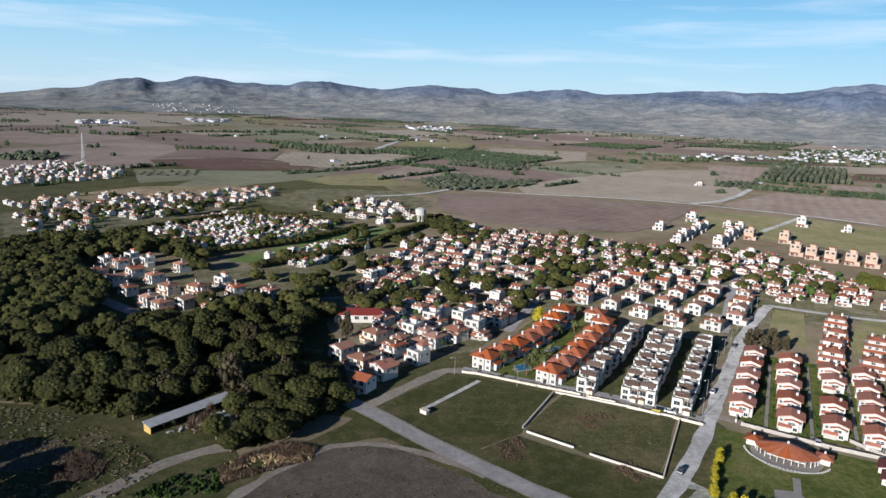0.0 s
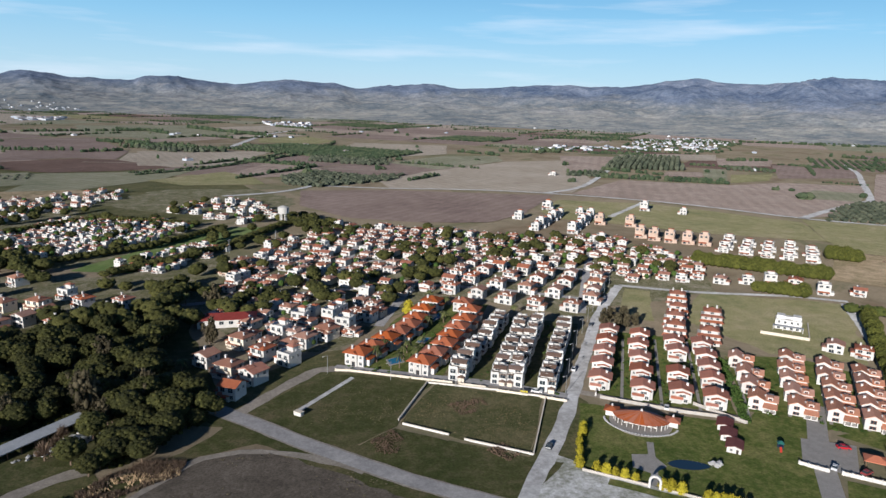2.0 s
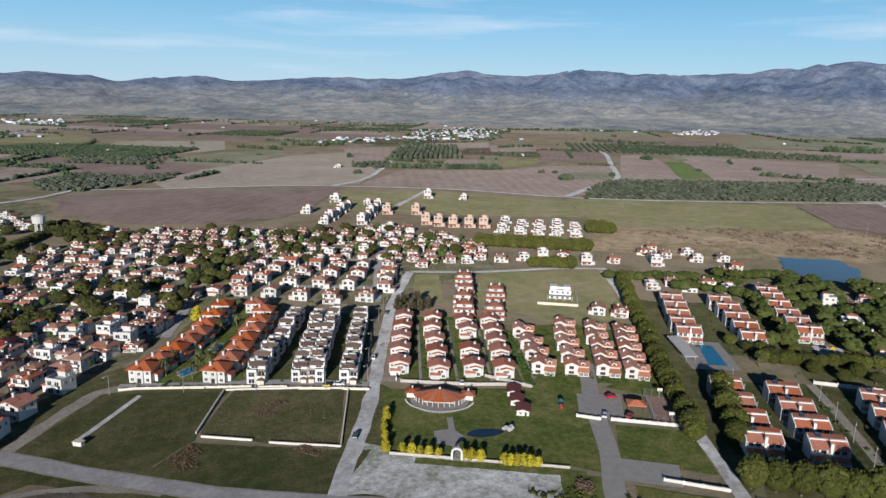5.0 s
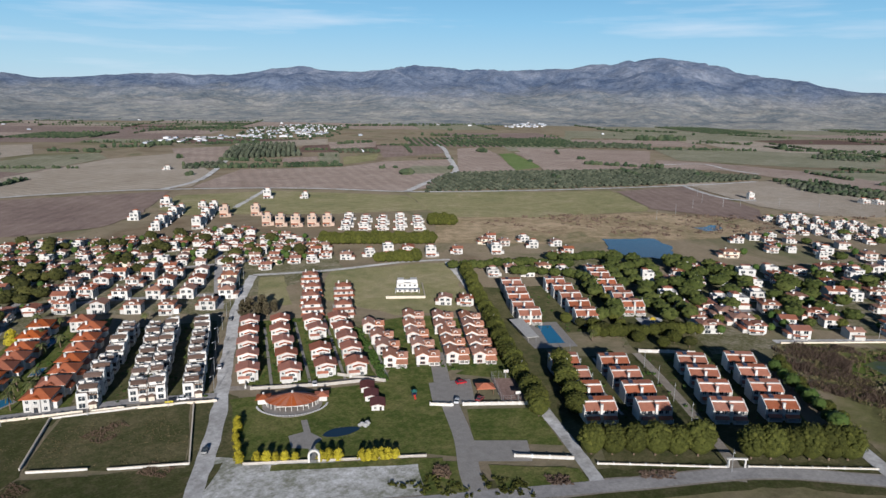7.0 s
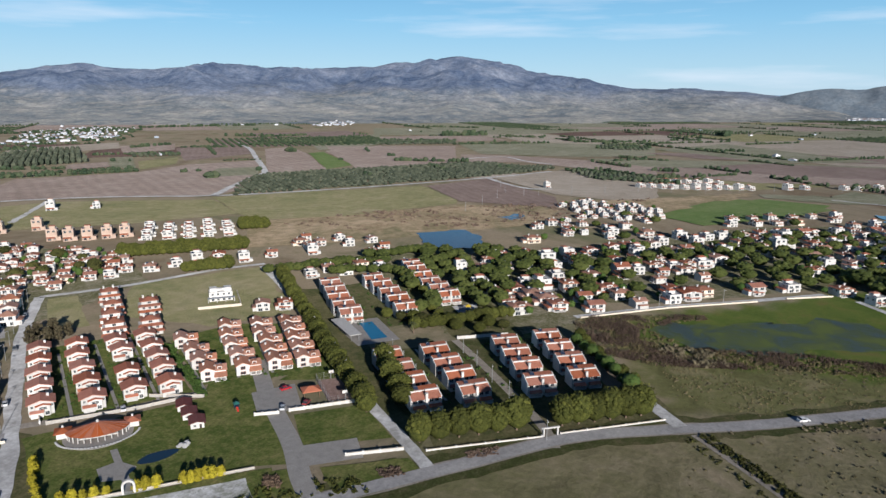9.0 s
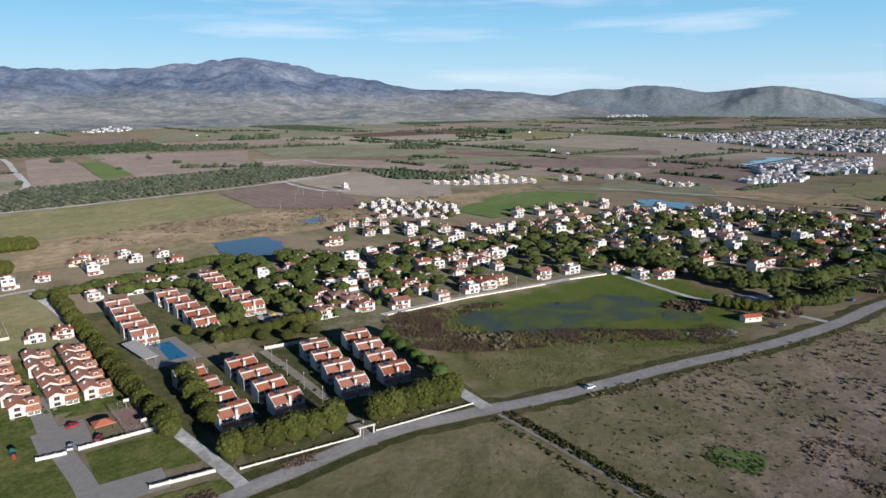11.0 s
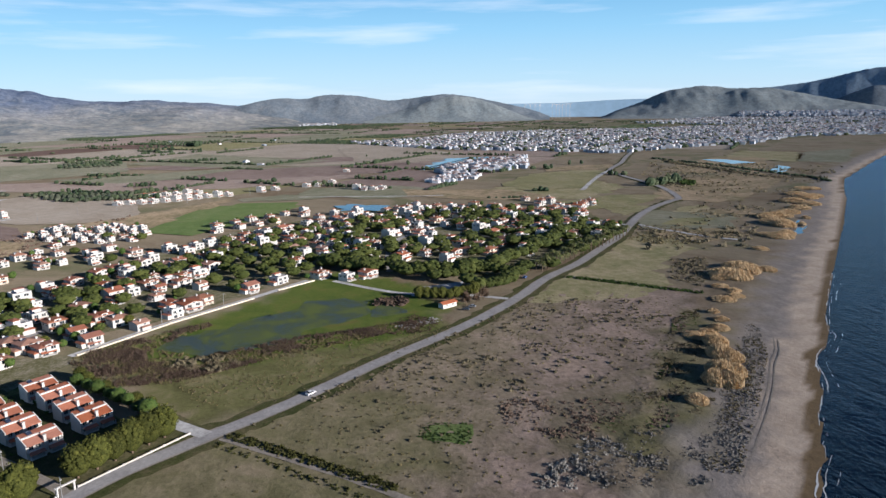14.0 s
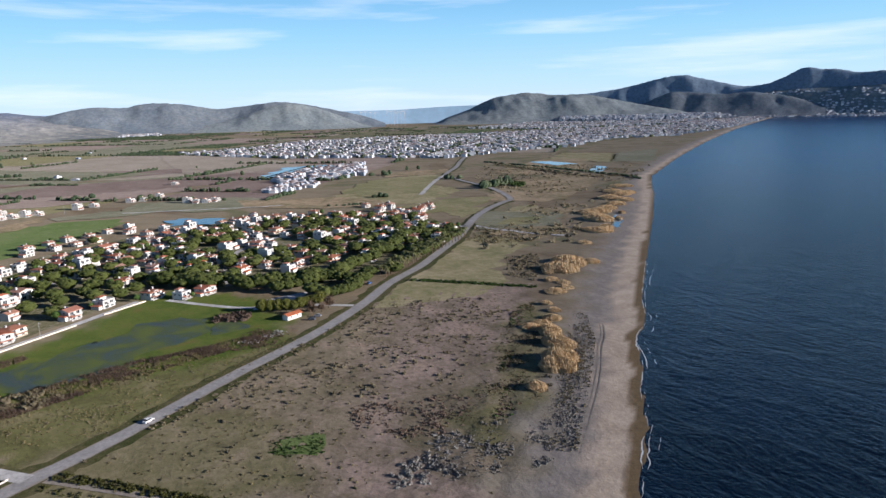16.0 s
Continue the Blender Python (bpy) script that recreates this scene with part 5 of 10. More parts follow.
sheet("lawn", [(166, 104), (196, 152), (266, 112), (212, 56)], M_LAWN, 0.06, GARDENS, "lawn", wobble=1)
sheet("lawn", [(222, 180), (262, 240), (320, 206), (262, 150)], M_DRYGRASS, 0.06, GARDENS, "lawn", wobble=2)
sheet("lawn", [(236, 140), (262, 170), (290, 150), (255, 116)], M_DRYGRASS, 0.064, GARDENS, "lawn", wobble=2)
PATH = "narrow grey path between house gardens"
for pts in ([(105, 202), (134, 262)], [(117, 196), (148, 260)], [(129, 192), (161, 256)], [(142, 184), (171, 238)], [(157, 184), (186, 222)], [(167, 177), (195, 214)], [(176, 171), (205, 206)], [(193, 118), (216, 146)], [(182, 110), (204, 142)], [(211, 84), (244, 112)]):
    ribbon("path", pts, 1.1, M_PAVING, 0.13, PATH, "path")
for pts, w in (([(-60, 330), (60, 356), (150, 318)], 4.5), ([(30, 290), (70, 400), (100, 505)], 4.5), ([(-20, 300), (20, 400), (40, 520)], 4.5), ([(130, 300), (185, 420), (215, 475)], 4.5), ([(-40, 420), (70, 410), (190, 380), (240, 400)], 4.5), ([(300, 150), (380, 110), (470, 95)], 4.5), ([(380, 176), (440, 90), (560, -20), (600, -120)], 4.5), ([(410, -40), (520, -60), (620, -160)], 4.5)):
    ribbon("street", pts, w, M_ASPHALT, 0.12, "narrow grey village street between houses", "street")
sheet("village_ground", [(-55, 315), (-45, 405), (-12, 490), (20, 535), (95, 520), (170, 475), (228, 480), (252, 400), (222, 330), (150, 308), (132, 290), (66, 340), (10, 262), (-20, 262)], M_YARD, 0.055, "mixed yards and gardens of the village", "yard", wobble=3)
sheet("village_ground", [(-215, 462), (-160, 560), (-80, 528), (-120, 410), (-168, 405)], M_YARD, 0.055, "mixed yards and gardens of the village", "yard", wobble=3)
sheet("village_ground", [(296, 150), (345, 202), (455, 155), (600, 60), (695, -90), (640, -195), (600, -245), (500, -240), (404, -145), (380, -98), (426, 2), (373, 45), (336, 80)], M_YARD, 0.055, "mixed yards and gardens of the village", "yard", wobble=3)

sheet("village_ground", [(1951, -82), (2300, -350), (3000, -900), (3500, -2000), (3400, -2900), (2750, -2950), (2300, -2250), (2061, -1995), (1617, -1255), (1403, -811), (1394, -519), (1550, -267)], M_YARD, 0.5, "dark gardens and streets of the seaside town", "ground", wobble=12, step=40)
sheet("village_ground", [(-345, 523), (-310, 650), (-203, 663), (-180, 580), (-225, 480), (-281, 424)], M_YARD, 0.055, "mixed yards and gardens of the village", "yard", wobble=6)
sheet("village_ground", [(-205, 365), (-172, 395), (-104, 384), (-56, 442), (-40, 410), (-56, 330), (-99, 296), (-134, 290), (-180, 320)], M_YARD, 0.056, "mixed yards and gardens of the village", "yard", wobble=5)
sheet("village_ground", [(-190, 640), (-142, 740), (-55, 745), (-12, 680), (-24, 555), (-110, 590)], M_YARD, 0.055, "mixed yards and gardens of the village", "yard", wobble=8)
sheet("village_ground", [(238, 146), (262, 170), (300, 245), (340, 262), (400, 225), (345, 202), (296, 150), (292, 100), (262, 112)], M_YARD, 0.05, "mixed yards and gardens of the village", "yard", wobble=4)
sheet("rough_ground", [(-700, 560), (-640, 1000), (-300, 1000), (-60, 770), (-40, 620), (-80, 545), (-170, 570), (-230, 480), (-300, 420), (-420, 480)], M_DRYGRASS, 0.04, "rough green fields round the far villages", "grass", wobble=20, step=30)
sheet("grass_strip", [(330, -110), (372, -140), (440, -196), (480, -240), (440, -262), (380, -205), (335, -185), (322, -150)], M_COASTGRASS, 0.05, "thin green grass on the coastal flats", "grass", smooth=True, wobble=12)
sheet("grass_strip", [(700, -300), (790, -330), (1000, -420), (960, -300), (800, -240)], M_COASTGRASS, 0.05, "thin green grass on the coastal flats", "grass", wobble=14)
sheet("grass_strip", [(1000, -760), (1180, -900), (1260, -830), (1120, -690)], M_COASTGRASS, 0.05, "thin green grass on the coastal flats", "grass", wobble=14)
sheet("pond", [(1092, -644), (1076, -682), (1005, -688), (999, -643)], M_POND, 0.6, "shallow pools on the coastal flats", "pond", wobble=8)
sheet("lawn", [(128, 115), (142, 102), (138, 92), (129, 94), (118, 106)], M_DRYGRASS, 0.095, "rough grass beside the estate gate", "lawn", wobble=1)
sheet("rough_ground", [(-230, 150), (-180, 205), (-100, 197), (-62, 182), (-46, 166), (-52, 150), (-66, 130), (-110, 110), (-200, 110)], M_DRYGRASS, 0.05, "rough green ground beside the pine wood", "grass", wobble=3)
sheet("lawn", [(150, 100), (178, 148), (215, 205), (250, 255), (262, 240), (232, 195), (205, 160), (166, 104)], M_DRYGRASS, 0.045, "rough grass beside the shaded lane", "lawn", wobble=1.5)
sheet("verge", [(46, 150), (40, 184), (62, 171), (80, 209), (90, 214), (93, 203), (75, 164), (66, 152)], M_DRYGRASS, 0.052, "green verge beside the estate street", "grass", wobble=1)
sheet("verge", [(146, 88), (178, 64), (208, 36), (224, 50), (188, 80), (160, 104)], M_DRYGRASS, 0.053, "green strip before the estate wall", "grass", wobble=1)
sheet("verge", [(-45, 205), (-20, 240), (10, 264), (50, 234), (40, 222), (-16, 198)], M_DRYGRASS, 0.043, "rough green verge beside the dirt street", "grass", wobble=2)

# ---- trees and shrubs ----
def blob(m, c, r, seed, squash=1.0, rough=0.28, n=1):
    """A lumpy clump of foliage."""
    bm = bmesh.new()
    bmesh.ops.create_icosphere(bm, subdivisions=n, radius=1.0)
    v = []
    for p in bm.verts:
        k = 1 + rough * noise.noise(p.co * 2.1 + Vector((seed * 3.7, seed, 0)))+ 0.5 * rough * noise.noise(p.co * 5.3 + Vector((seed, 0, seed)))
        v.append((c[0] + r * k * p.co.x, c[1] + r * k * p.co.y, c[2] + r * k * squash * p.co.z))
    m.add(v, [tuple(q.index for q in f.verts) for f in bm.faces])
    bm.free()


def tuft(m, c, out, size, rng):
    """A small spray: two crossed leaves on a clump's skin."""
    a = Vector((rng.gauss(0, 1), rng.gauss(0, 1), rng.gauss(0, 1))).cross(out)
    if a.length < 1e-3:
        return
    a.normalize()
    b = (out + 0.5 * Vector((rng.gauss(0, 1), rng.gauss(0, 1), rng.gauss(0, 1)))).normalized()
    c = Vector(c)
    m.add([c - a * size * 0.5, c + a * size * 0.5, c + b * size + a * size * 0.15], [(0, 1, 2)])


def crown_umbrella(rng, wide=3.6, low=4.2, high=7.6, clumps=44, sprays=160, core=2):
    """The broad, domed crown of a stone pine: a full core with shallow billows over it and a flat underside."""
    m = Mesh()
    mid, half = low + 0.35 * (high - low), 0.62 * (high - low)
    blob(m, (0, 0, mid), wide * 0.92, rng.random() * 50, half / wide, 0.16, core)
    for i in range(clumps):
        u = 1 - 1.12 * (i + 0.5) / clumps
        a, k = 2.4 * i + rng.uniform(-0.3, 0.3), math.sqrt(max(0.0, 1 - u * u))
        blob(m, (0.86 * wide * k * math.cos(a), 0.86 * wide * k * math.sin(a), mid + 0.84 * half * u), rng.uniform(0.14, 0.25) * wide * (1.25 if clumps < 20 else 1.0), rng.random() * 50, 0.7, 0.34)
    for i in range(sprays):
        a, u = rng.uniform(0, 6.283), rng.uniform(-0.25, 1)
        d = Vector((math.cos(a) * math.sqrt(1 - u * u), math.sin(a) * math.sqrt(1 - u * u), u))
        k = rng.uniform(0.94, 1.06)
        tuft(m, (d.x * wide * k, d.y * wide * k, mid + d.z * half * k), d, rng.uniform(0.2, 0.42), rng)
    return m


def crown_round(rng, wide=2.2, low=1.2, high=5.5, clumps=20, sprays=110, squash=0.9):
    m = Mesh()
    mid, half = (low + high) / 2, (high - low) / 2
    blob(m, (0, 0, mid), wide * 0.88, rng.random() * 50, half / wide, 0.2, 2)
    for i in range(clumps):
        u = 1 - 1.8 * (i + 0.5) / clumps
        a, k = 2.4 * i + rng.uniform(-0.3, 0.3), math.sqrt(max(0.0, 1 - u * u))
        blob(m, (0.76 * wide * k * math.cos(a), 0.76 * wide * k * math.sin(a), mid + 0.74 * half * u), rng.uniform(0.16, 0.28) * wide, rng.random() * 50, squash, 0.40)
    for i in range(sprays):
        d = Vector((rng.gauss(0, 1), rng.gauss(0, 1), rng.gauss(0, 1) + 0.2)).normalized()
        k = rng.uniform(0.9, 1.06)
        tuft(m, (d.x * wide * k, d.y * wide * k, mid + d.z * half * k), d, rng.uniform(0.18, 0.36), rng)
    return m


def ragged_crown(rng, wide, low, high):
    """A loose crown of small hanging clumps and sprays, with gaps and an uneven outline."""
    m = Mesh()
    lean = [(rng.uniform(-0.4, 0.4) * wide, rng.uniform(-0.4, 0.4) * wide, rng.uniform(0.5, 1.0)) for _ in range(5)]
    for i in range(64):
        cx, cy, top = lean[i % 5]
        u, a, d = rng.random(), rng.uniform(0, 6.283), rng.random() ** 0.6
        k = wide * 0.68 * d * math.sqrt(max(0.08, 1 - (1.6 * u - 0.7) ** 2))
        z = low + (high - low) * top * u
        blob(m, (cx + k * math.cos(a), cy + k * math.sin(a), z), rng.uniform(0.10, 0.22) * wide, rng.random() * 50, 1.3, 0.5)
        for j in range(9):
            v = Vector((rng.gauss(0, 1), rng.gauss(0, 1), rng.gauss(0, 0.8))).normalized()
            tuft(m, (cx + k * math.cos(a) + 0.2 * wide * v.x, cy + k * math.sin(a) + 0.2 * wide * v.y, z + 0.26 * wide * v.z), v, rng.uniform(0.3, 0.6), rng)
    return m


def trunk(rng, height, r0, r1, limbs=4, reach=1.6, lean=0.3):
    m = Mesh()
    x, y = rng.uniform(-lean, lean), rng.uniform(-lean, lean)
    m.cyl(0, 0, -0.2, height, r0, r1, 7, x1=x, y1=y)
    for i in range(limbs):
        a, h = 6.283 * i / limbs + rng.uniform(-0.4, 0.4), height * rng.uniform(0.62, 0.9)
        m.cyl(x * h / height, y * h / height, h, h + reach * rng.uniform(0.5, 0.9), r1 * 0.9, r1 * 0.35, 5, x1=x + reach * math.cos(a), y1=y + reach * math.sin(a))
    return m


def tree_kind(name, label, category, crown, stem, leaf, group):
    t = thing(name, label, category, group)
    part("trunk", stem, M_BARK, t)
    part("crown", crown.done("crown", leaf, smooth=True), leaf, t)
    return t


def bare_crown(rng, wide, low, high, n=240):
    m = Mesh()
    for i in range(n):
        d = Vector((rng.gauss(0, 1), rng.gauss(0, 1), abs(rng.gauss(0, 1)) + 0.15)).normalized()
        s, e = d * rng.uniform(0.1, 0.55), d * rng.uniform(0.7, 1.0)
        side = d.cross(Vector((rng.gauss(0, 1), rng.gauss(0, 1), 0.3))).normalized() * 0.12
        p = [Vector((v.x * wide, v.y * wide, low + v.z * (high - low))) for v in (s, e)]
        m.add([p[0] - side, p[0] + side, p[1]], [(0, 1, 2)])
    return m


def palm_crown(rng, high, wide=2.3, fronds=22):
    m = Mesh()
    for i in range(fronds):
        a, up = 6.283 * i / fronds + rng.uniform(-0.15, 0.15), rng.uniform(-0.5, 0.9)
        side = Vector((-math.sin(a), math.cos(a), 0)) * 0.34
        pts = []
        for k in range(5):
            t = k / 4
            d = wide * t
            pts.append(Vector((math.cos(a) * d, math.sin(a) * d, high + up * d * 0.7 - 0.9 * t * t * wide * (0.9 - 0.3 * up))))
        for k in range(4):
            w0, w1 = side * (1 - 0.8 * abs(k / 4 - 0.4)), side * (1 - 0.8 * abs((k + 1) / 4 - 0.4))
            m.add([pts[k] - w0, pts[k] + w0, pts[k + 1] + w1, pts[k + 1] - w1], [(0, 1, 2, 3)])
    return m


_r = random.Random(11)
PINES = [tree_kind("pine_tree", "dark green umbrella pine with a broad dense crown", "tree", crown_umbrella(_r, 3.4 + 0.3 * i, 2.3 + 0.3 * (i % 3), 7.0 + 0.5 * (i % 4)), trunk(_r, 5.4, 0.26, 0.16, 5, 2.0), M_PINE, "umbrella pines") for i in range(5)]
LOW_PINES = [tree_kind("pine_tree", "clipped green pine beside a low wall", "tree", crown_umbrella(_r, 2.95, 1.5, 6.3, 60, 220), trunk(_r, 3.0, 0.22, 0.16, 4, 1.2), M_CLIPPED, "pines along the lane") for i in range(4)]
GARDEN = [tree_kind("garden_tree", "small leafy green garden tree between houses", "tree", crown_round(_r, 1.7 + 0.2 * i, 1.0, 4.2 + 0.4 * i, 11, 70), trunk(_r, 2.2, 0.14, 0.09, 3, 0.8), M_GREEN, "garden trees") for i in range(3)]
OLIVES = [tree_kind("grey_tree", "tall brown-green tree with a loose ragged crown", "tree", ragged_crown(_r, 2.6, 1.0, 7.2), trunk(_r, 3.6, 0.24, 0.14, 5, 1.7), M_OLIVE, "grey-green trees") for i in range(3)]
BARES = [tree_kind("bare_tree", "leafless brown winter tree", "tree", bare_crown(_r, 2.6 + 0.7 * i, 1.2, 6.0 + i), trunk(_r, 2.6, 0.2, 0.12, 5, 1.5), M_BARE, "bare trees") for i in range(2)]
PALMS = [tree_kind("palm_tree", "palm tree with a tall trunk and drooping fronds", "tree", palm_crown(_r, 5.0 + i), trunk(_r, 5.2 + i, 0.24, 0.18, 0, 0, 0.2), M_PALM, "palm trees") for i in range(2)]


def golden_bush(rng, h):
    m = Mesh()
    for k in range(5):
        z = h * (0.16 + 0.17 * k)
        r = h * 0.36 * math.sqrt(max(0.05, 1 - (k / 5.2) ** 1.6))
        for j in range(4 if k < 3 else 2):
            a = rng.uniform(0, 6.28)
            blob(m, (0.4 * r * math.cos(a), 0.4 * r * math.sin(a), z), r * 0.72, rng.random() * 40, 0.95)
    for i in range(130):
        a, u = rng.uniform(0, 6.283), rng.uniform(0.02, 0.98)
        r = h * 0.40 * math.sqrt(max(0.03, 1 - u ** 1.6))
        tuft(m, (r * math.cos(a), r * math.sin(a), u * h), Vector((math.cos(a), math.sin(a), 0.7)).normalized(), 0.45, rng)
    return m


GOLDS = []
for i in range(2):
    t = thing("golden_cypress", "clipped golden-yellow conifer along the park wall", "shrub", "golden conifers")
    part("trunk", Mesh().cyl(0, 0, -0.1, 0.7, 0.12, 0.1), M_BARK, t)
    part("crown", golden_bush(_r, 3.6), M_GOLD, t)
    GOLDS.append(t)

FAR_SHAPES = [(crown_umbrella(_r, 3.9 + 0.2 * i, 2.4, 7.2, 12, 26), M_PINE) for i in range(4)]
GROVE_SHAPES = [(crown_umbrella(_r, 3.9 + 0.2 * i, 2.6, 7.4, 12, 30), M_STONEPINE) for i in range(4)]
USED, FAR_TREES, TREE_REACH = set(), Joined(), 300.0


def plant(kinds, x, y, size=1.0, rng=_r, tall=None):
    """Sets one tree; the first of each kind is the original, the rest copies."""
    src = kinds[rng.randrange(len(kinds))]
    s = size * rng.uniform(0.88, 1.14)
    m = at(x, y, rng.uniform(0, 360), -0.05) @ Matrix.Diagonal((s, s, s * (tall or rng.uniform(0.9, 1.12)), 1))
    if math.hypot(x, y) > TREE_REACH and src.name in USED:
        FAR_TREES.add_shape((GROVE_SHAPES if x > 250 else FAR_SHAPES)[rng.randrange(4)] if kinds is PINES else src, m)
    elif src.name in USED:
        o = copy_thing(src, at(x, y))
        o.matrix_basis = m
    else:
        USED.add(src.name)
        src.matrix_basis = m


# the pine wood beside the plain
WOOD = [(-140, 246), (-141, 269), (-128, 283), (-107, 280), (-82, 272), (-68, 270), (-52, 246), (-40, 226), (-32, 209), (-45, 206), (-62, 182), (-82, 186), (-104, 199), (-129, 202), (-154, 207), (-165, 230), (-152, 248)]
WOOD_FAR = [(-319, 379), (-273, 410), (-268, 437), (-244, 442), (-199, 450), (-162, 422), (-139, 395), (-149, 386), (-179, 411), (-201, 399), (-212, 376), (-172, 339), (-159, 316), (-153, 271), (-157, 250), (-171, 232), (-243, 279)]
CLEAR = [[(-93, 182), (-92, 194), (-71, 219), (-60, 208), (-66, 186), (-80, 178)], [(-52, 270), (-38, 262), (-30, 230), (-40, 228)]]
_r = random.Random(5)
spots = []
for i in range(5200):
    x, y = _r.uniform(-330, -25), _r.uniform(170, 510)
    if not (inside(WOOD, x, y) or inside(WOOD_FAR, x, y)) or any(inside(c, x, y) for c in CLEAR):
        continue
    gap = 4.9 if math.hypot(x, y) < 330 else 6.0
    if all((x - a) ** 2 + (y - b) ** 2 > gap * gap for a, b in spots):
        spots.append((x, y))
for x, y in spots:
    if noise.noise((x * 0.035, y * 0.035, 2.0)) > -0.55:
        plant(PINES, x, y, 1.14, _r)
for x, y, k in [(-68, 214, 1.75), (-52, 218, 1.75), (-61, 207, 1.2), (-75, 252, 1.3), (-88, 208, 1.2), (-45, 322, 1.5), (-40, 275, 1.5), (-56, 226, 1.4), (-73, 222, 1.3), (-47, 211, 1.1)]:
    plant(OLIVES, x, y, k, _r, 1.25)
for x, y, k in [(-72, 187, 1.2), (-71, 199, 0.9), (-71, 193, 1.0), (-88, 205, 1.1), (-60, 208, 0.9)]:
    plant(BARES, x, y, k, _r)


def along(pts, gap, start=0.0):
    """Points every gap metres along a broken line."""
    out, carry = [], start
    for (ax, ay), (bx, by) in zip(pts[:-1], pts[1:]):
        n = math.hypot(bx - ax, by - ay)
        while carry < n:
            out.append((ax + (bx - ax) * carry / n, ay + (by - ay) * carry / n))
            carry += gap
        carry -= n
    return out


for x, y in along([(160, 127), (168, 137), (188, 166), (221, 211), (268, 274)], 4.6):
    plant(LOW_PINES, x + _r.uniform(-0.5, 0.5), y + _r.uniform(-0.5, 0.5), 1.2, _r)
for x, y in [(196, 147), (190, 141), (183, 134), (177, 126), (171, 120)]:
    plant(LOW_PINES, x, y, 1.3, _r)
for x, y in along([(152, 100), (179, 75)], 6.2) + along([(185, 68), (208, 47)], 5.6):
    plant(LOW_PINES, x + 1.2, y + 1.6, 1.42, _r, 1.2)
for x, y in along([(210, 50), (236, 74), (252, 92)], 6.5):
    plant(GARDEN, x + 2, y, 1.5, _r)
for x, y in along([(246, 392), (308, 344)], 3.6) + along([(250, 397), (312, 349)], 4.0) + along([(254, 402), (316, 354)], 4.0) + along([(254, 326), (270, 318)], 4.0) + along([(352, 399), (366, 388)], 3.5) + along([(358, 406), (372, 394)], 3.5) + along([(364, 413), (378, 401)], 3.5) + along([(245, 327), (266, 312)], 3.4):
    plant(LOW_PINES, x, y, 1.12, _r)
for x, y in along([(270, 284), (284, 274), (300, 268), (316, 254), (326, 240)], 5.0) + along([(286, 252), (300, 240), (308, 224), (300, 208), (286, 194)], 6.0) + along([(330, 262), (352, 246), (368, 232)], 5.5):
    plant(PINES, x + _r.uniform(-2, 2), y + _r.uniform(-2, 2), 1.0, _r, 0.85)
for x, y in along([(244, 154), (278, 131)], 4.2) + along([(236, 160), (250, 149)], 4.0):
    plant(LOW_PINES, x, y, 0.9, _r)
for x, y in along([(262, 93), (247, 81), (237, 72), (232, 62), (224, 56)], 6.5):
    plant(LOW_PINES, x + _r.uniform(-1, 1), y + _r.uniform(-1, 1), 0.8, _r)
for x, y in [(256, 171), (264, 168), (270, 173), (285, 169), (287, 158), (292, 163), (280, 150), (296, 152), (288, 144), (302, 160), (331, 250), (353, 232), (354, 213), (346, 172)]:
    plant(PINES, x, y, 1.0, _r)
for x, y in [(-58, 177), (-53, 184), (-50, 189), (-45, 190), (-42, 197), (-41, 203), (-56, 180), (-46, 183), (-36, 215), (-30, 210), (-36, 203), (-52, 195), (-48, 199), (-46, 207), (-55, 189)]:
    plant(PINES, x, y, 1.0, _r, 0.85)
for x, y in [(134, 283), (139, 279), (143, 276), (137, 287), (145, 283), (149, 279), (141, 290)]:
    plant(OLIVES, x, y, 1.0, _r)
# pines among the houses of the villages
for x, y, n, spread in [(-64, 336, 8, 13), (-40, 316, 4, 6), (-24, 312, 3, 4), (-16, 329, 3, 5), (5, 370, 6, 9), (8, 331, 5, 7), (-10, 560, 9, 16), (8, 525, 8, 12), (-24, 462, 5, 8), (-58, 285, 6, 7), (-64, 265, 5, 6), (58, 372, 9, 14), (-26, 330, 5, 9), (20, 360, 4, 10), (76, 398, 5, 12)]:
    for i in range(n):
        plant(PINES, x + _r.gauss(0, spread * 0.6), y + _r.gauss(0, spread * 0.6), 0.95, _r)
for x, y, n, spread in [(10, 505, 6, 22), (150, 440, 5, 16), (190, 400, 4, 14), (-60, 345, 6, 14), (95, 470, 4, 20), (-40, 395, 5, 12), (-50, 480, 7, 22), (60, 440, 5, 16), (120, 420, 4, 10), (165, 470, 4, 14), (35, 340, 4, 8), (215, 372, 3, 10), (-280, 520, 10, 34), (-240, 590, 10, 34), (-120, 620, 8, 40)]:
    for i in range(n):
        plant(PINES, x + _r.gauss(0, spread * 0.6), y + _r.gauss(0, spread * 0.6), 0.95, _r)
for x, y in along([(-160, 402), (-100, 455), (-62, 520)], 5.0) + along([(-103, 390), (-55, 446), (-20, 530), (0, 545)], 4.6) + along([(-108, 384), (-70, 425)], 5.0) + along([(-225, 470), (-160, 560), (-80, 532)], 6.0):
    plant(PINES, x, y, 0.85, _r, 0.8)
for x, y in [(-140, 374), (-133, 372), (-78, 350), (-73, 351), (-92, 356), (-99, 359), (-63, 383), (-58, 386), (-63, 331), (-58, 284), (-70, 288), (-63, 269), (-67, 269), (-239, 532), (-218, 536), (-213, 545), (-204, 559), (-188, 580), (-177, 595)]:
    plant(PINES, x + _r.uniform(-2, 2), y + _r.uniform(-2, 2), 1.0, _r)
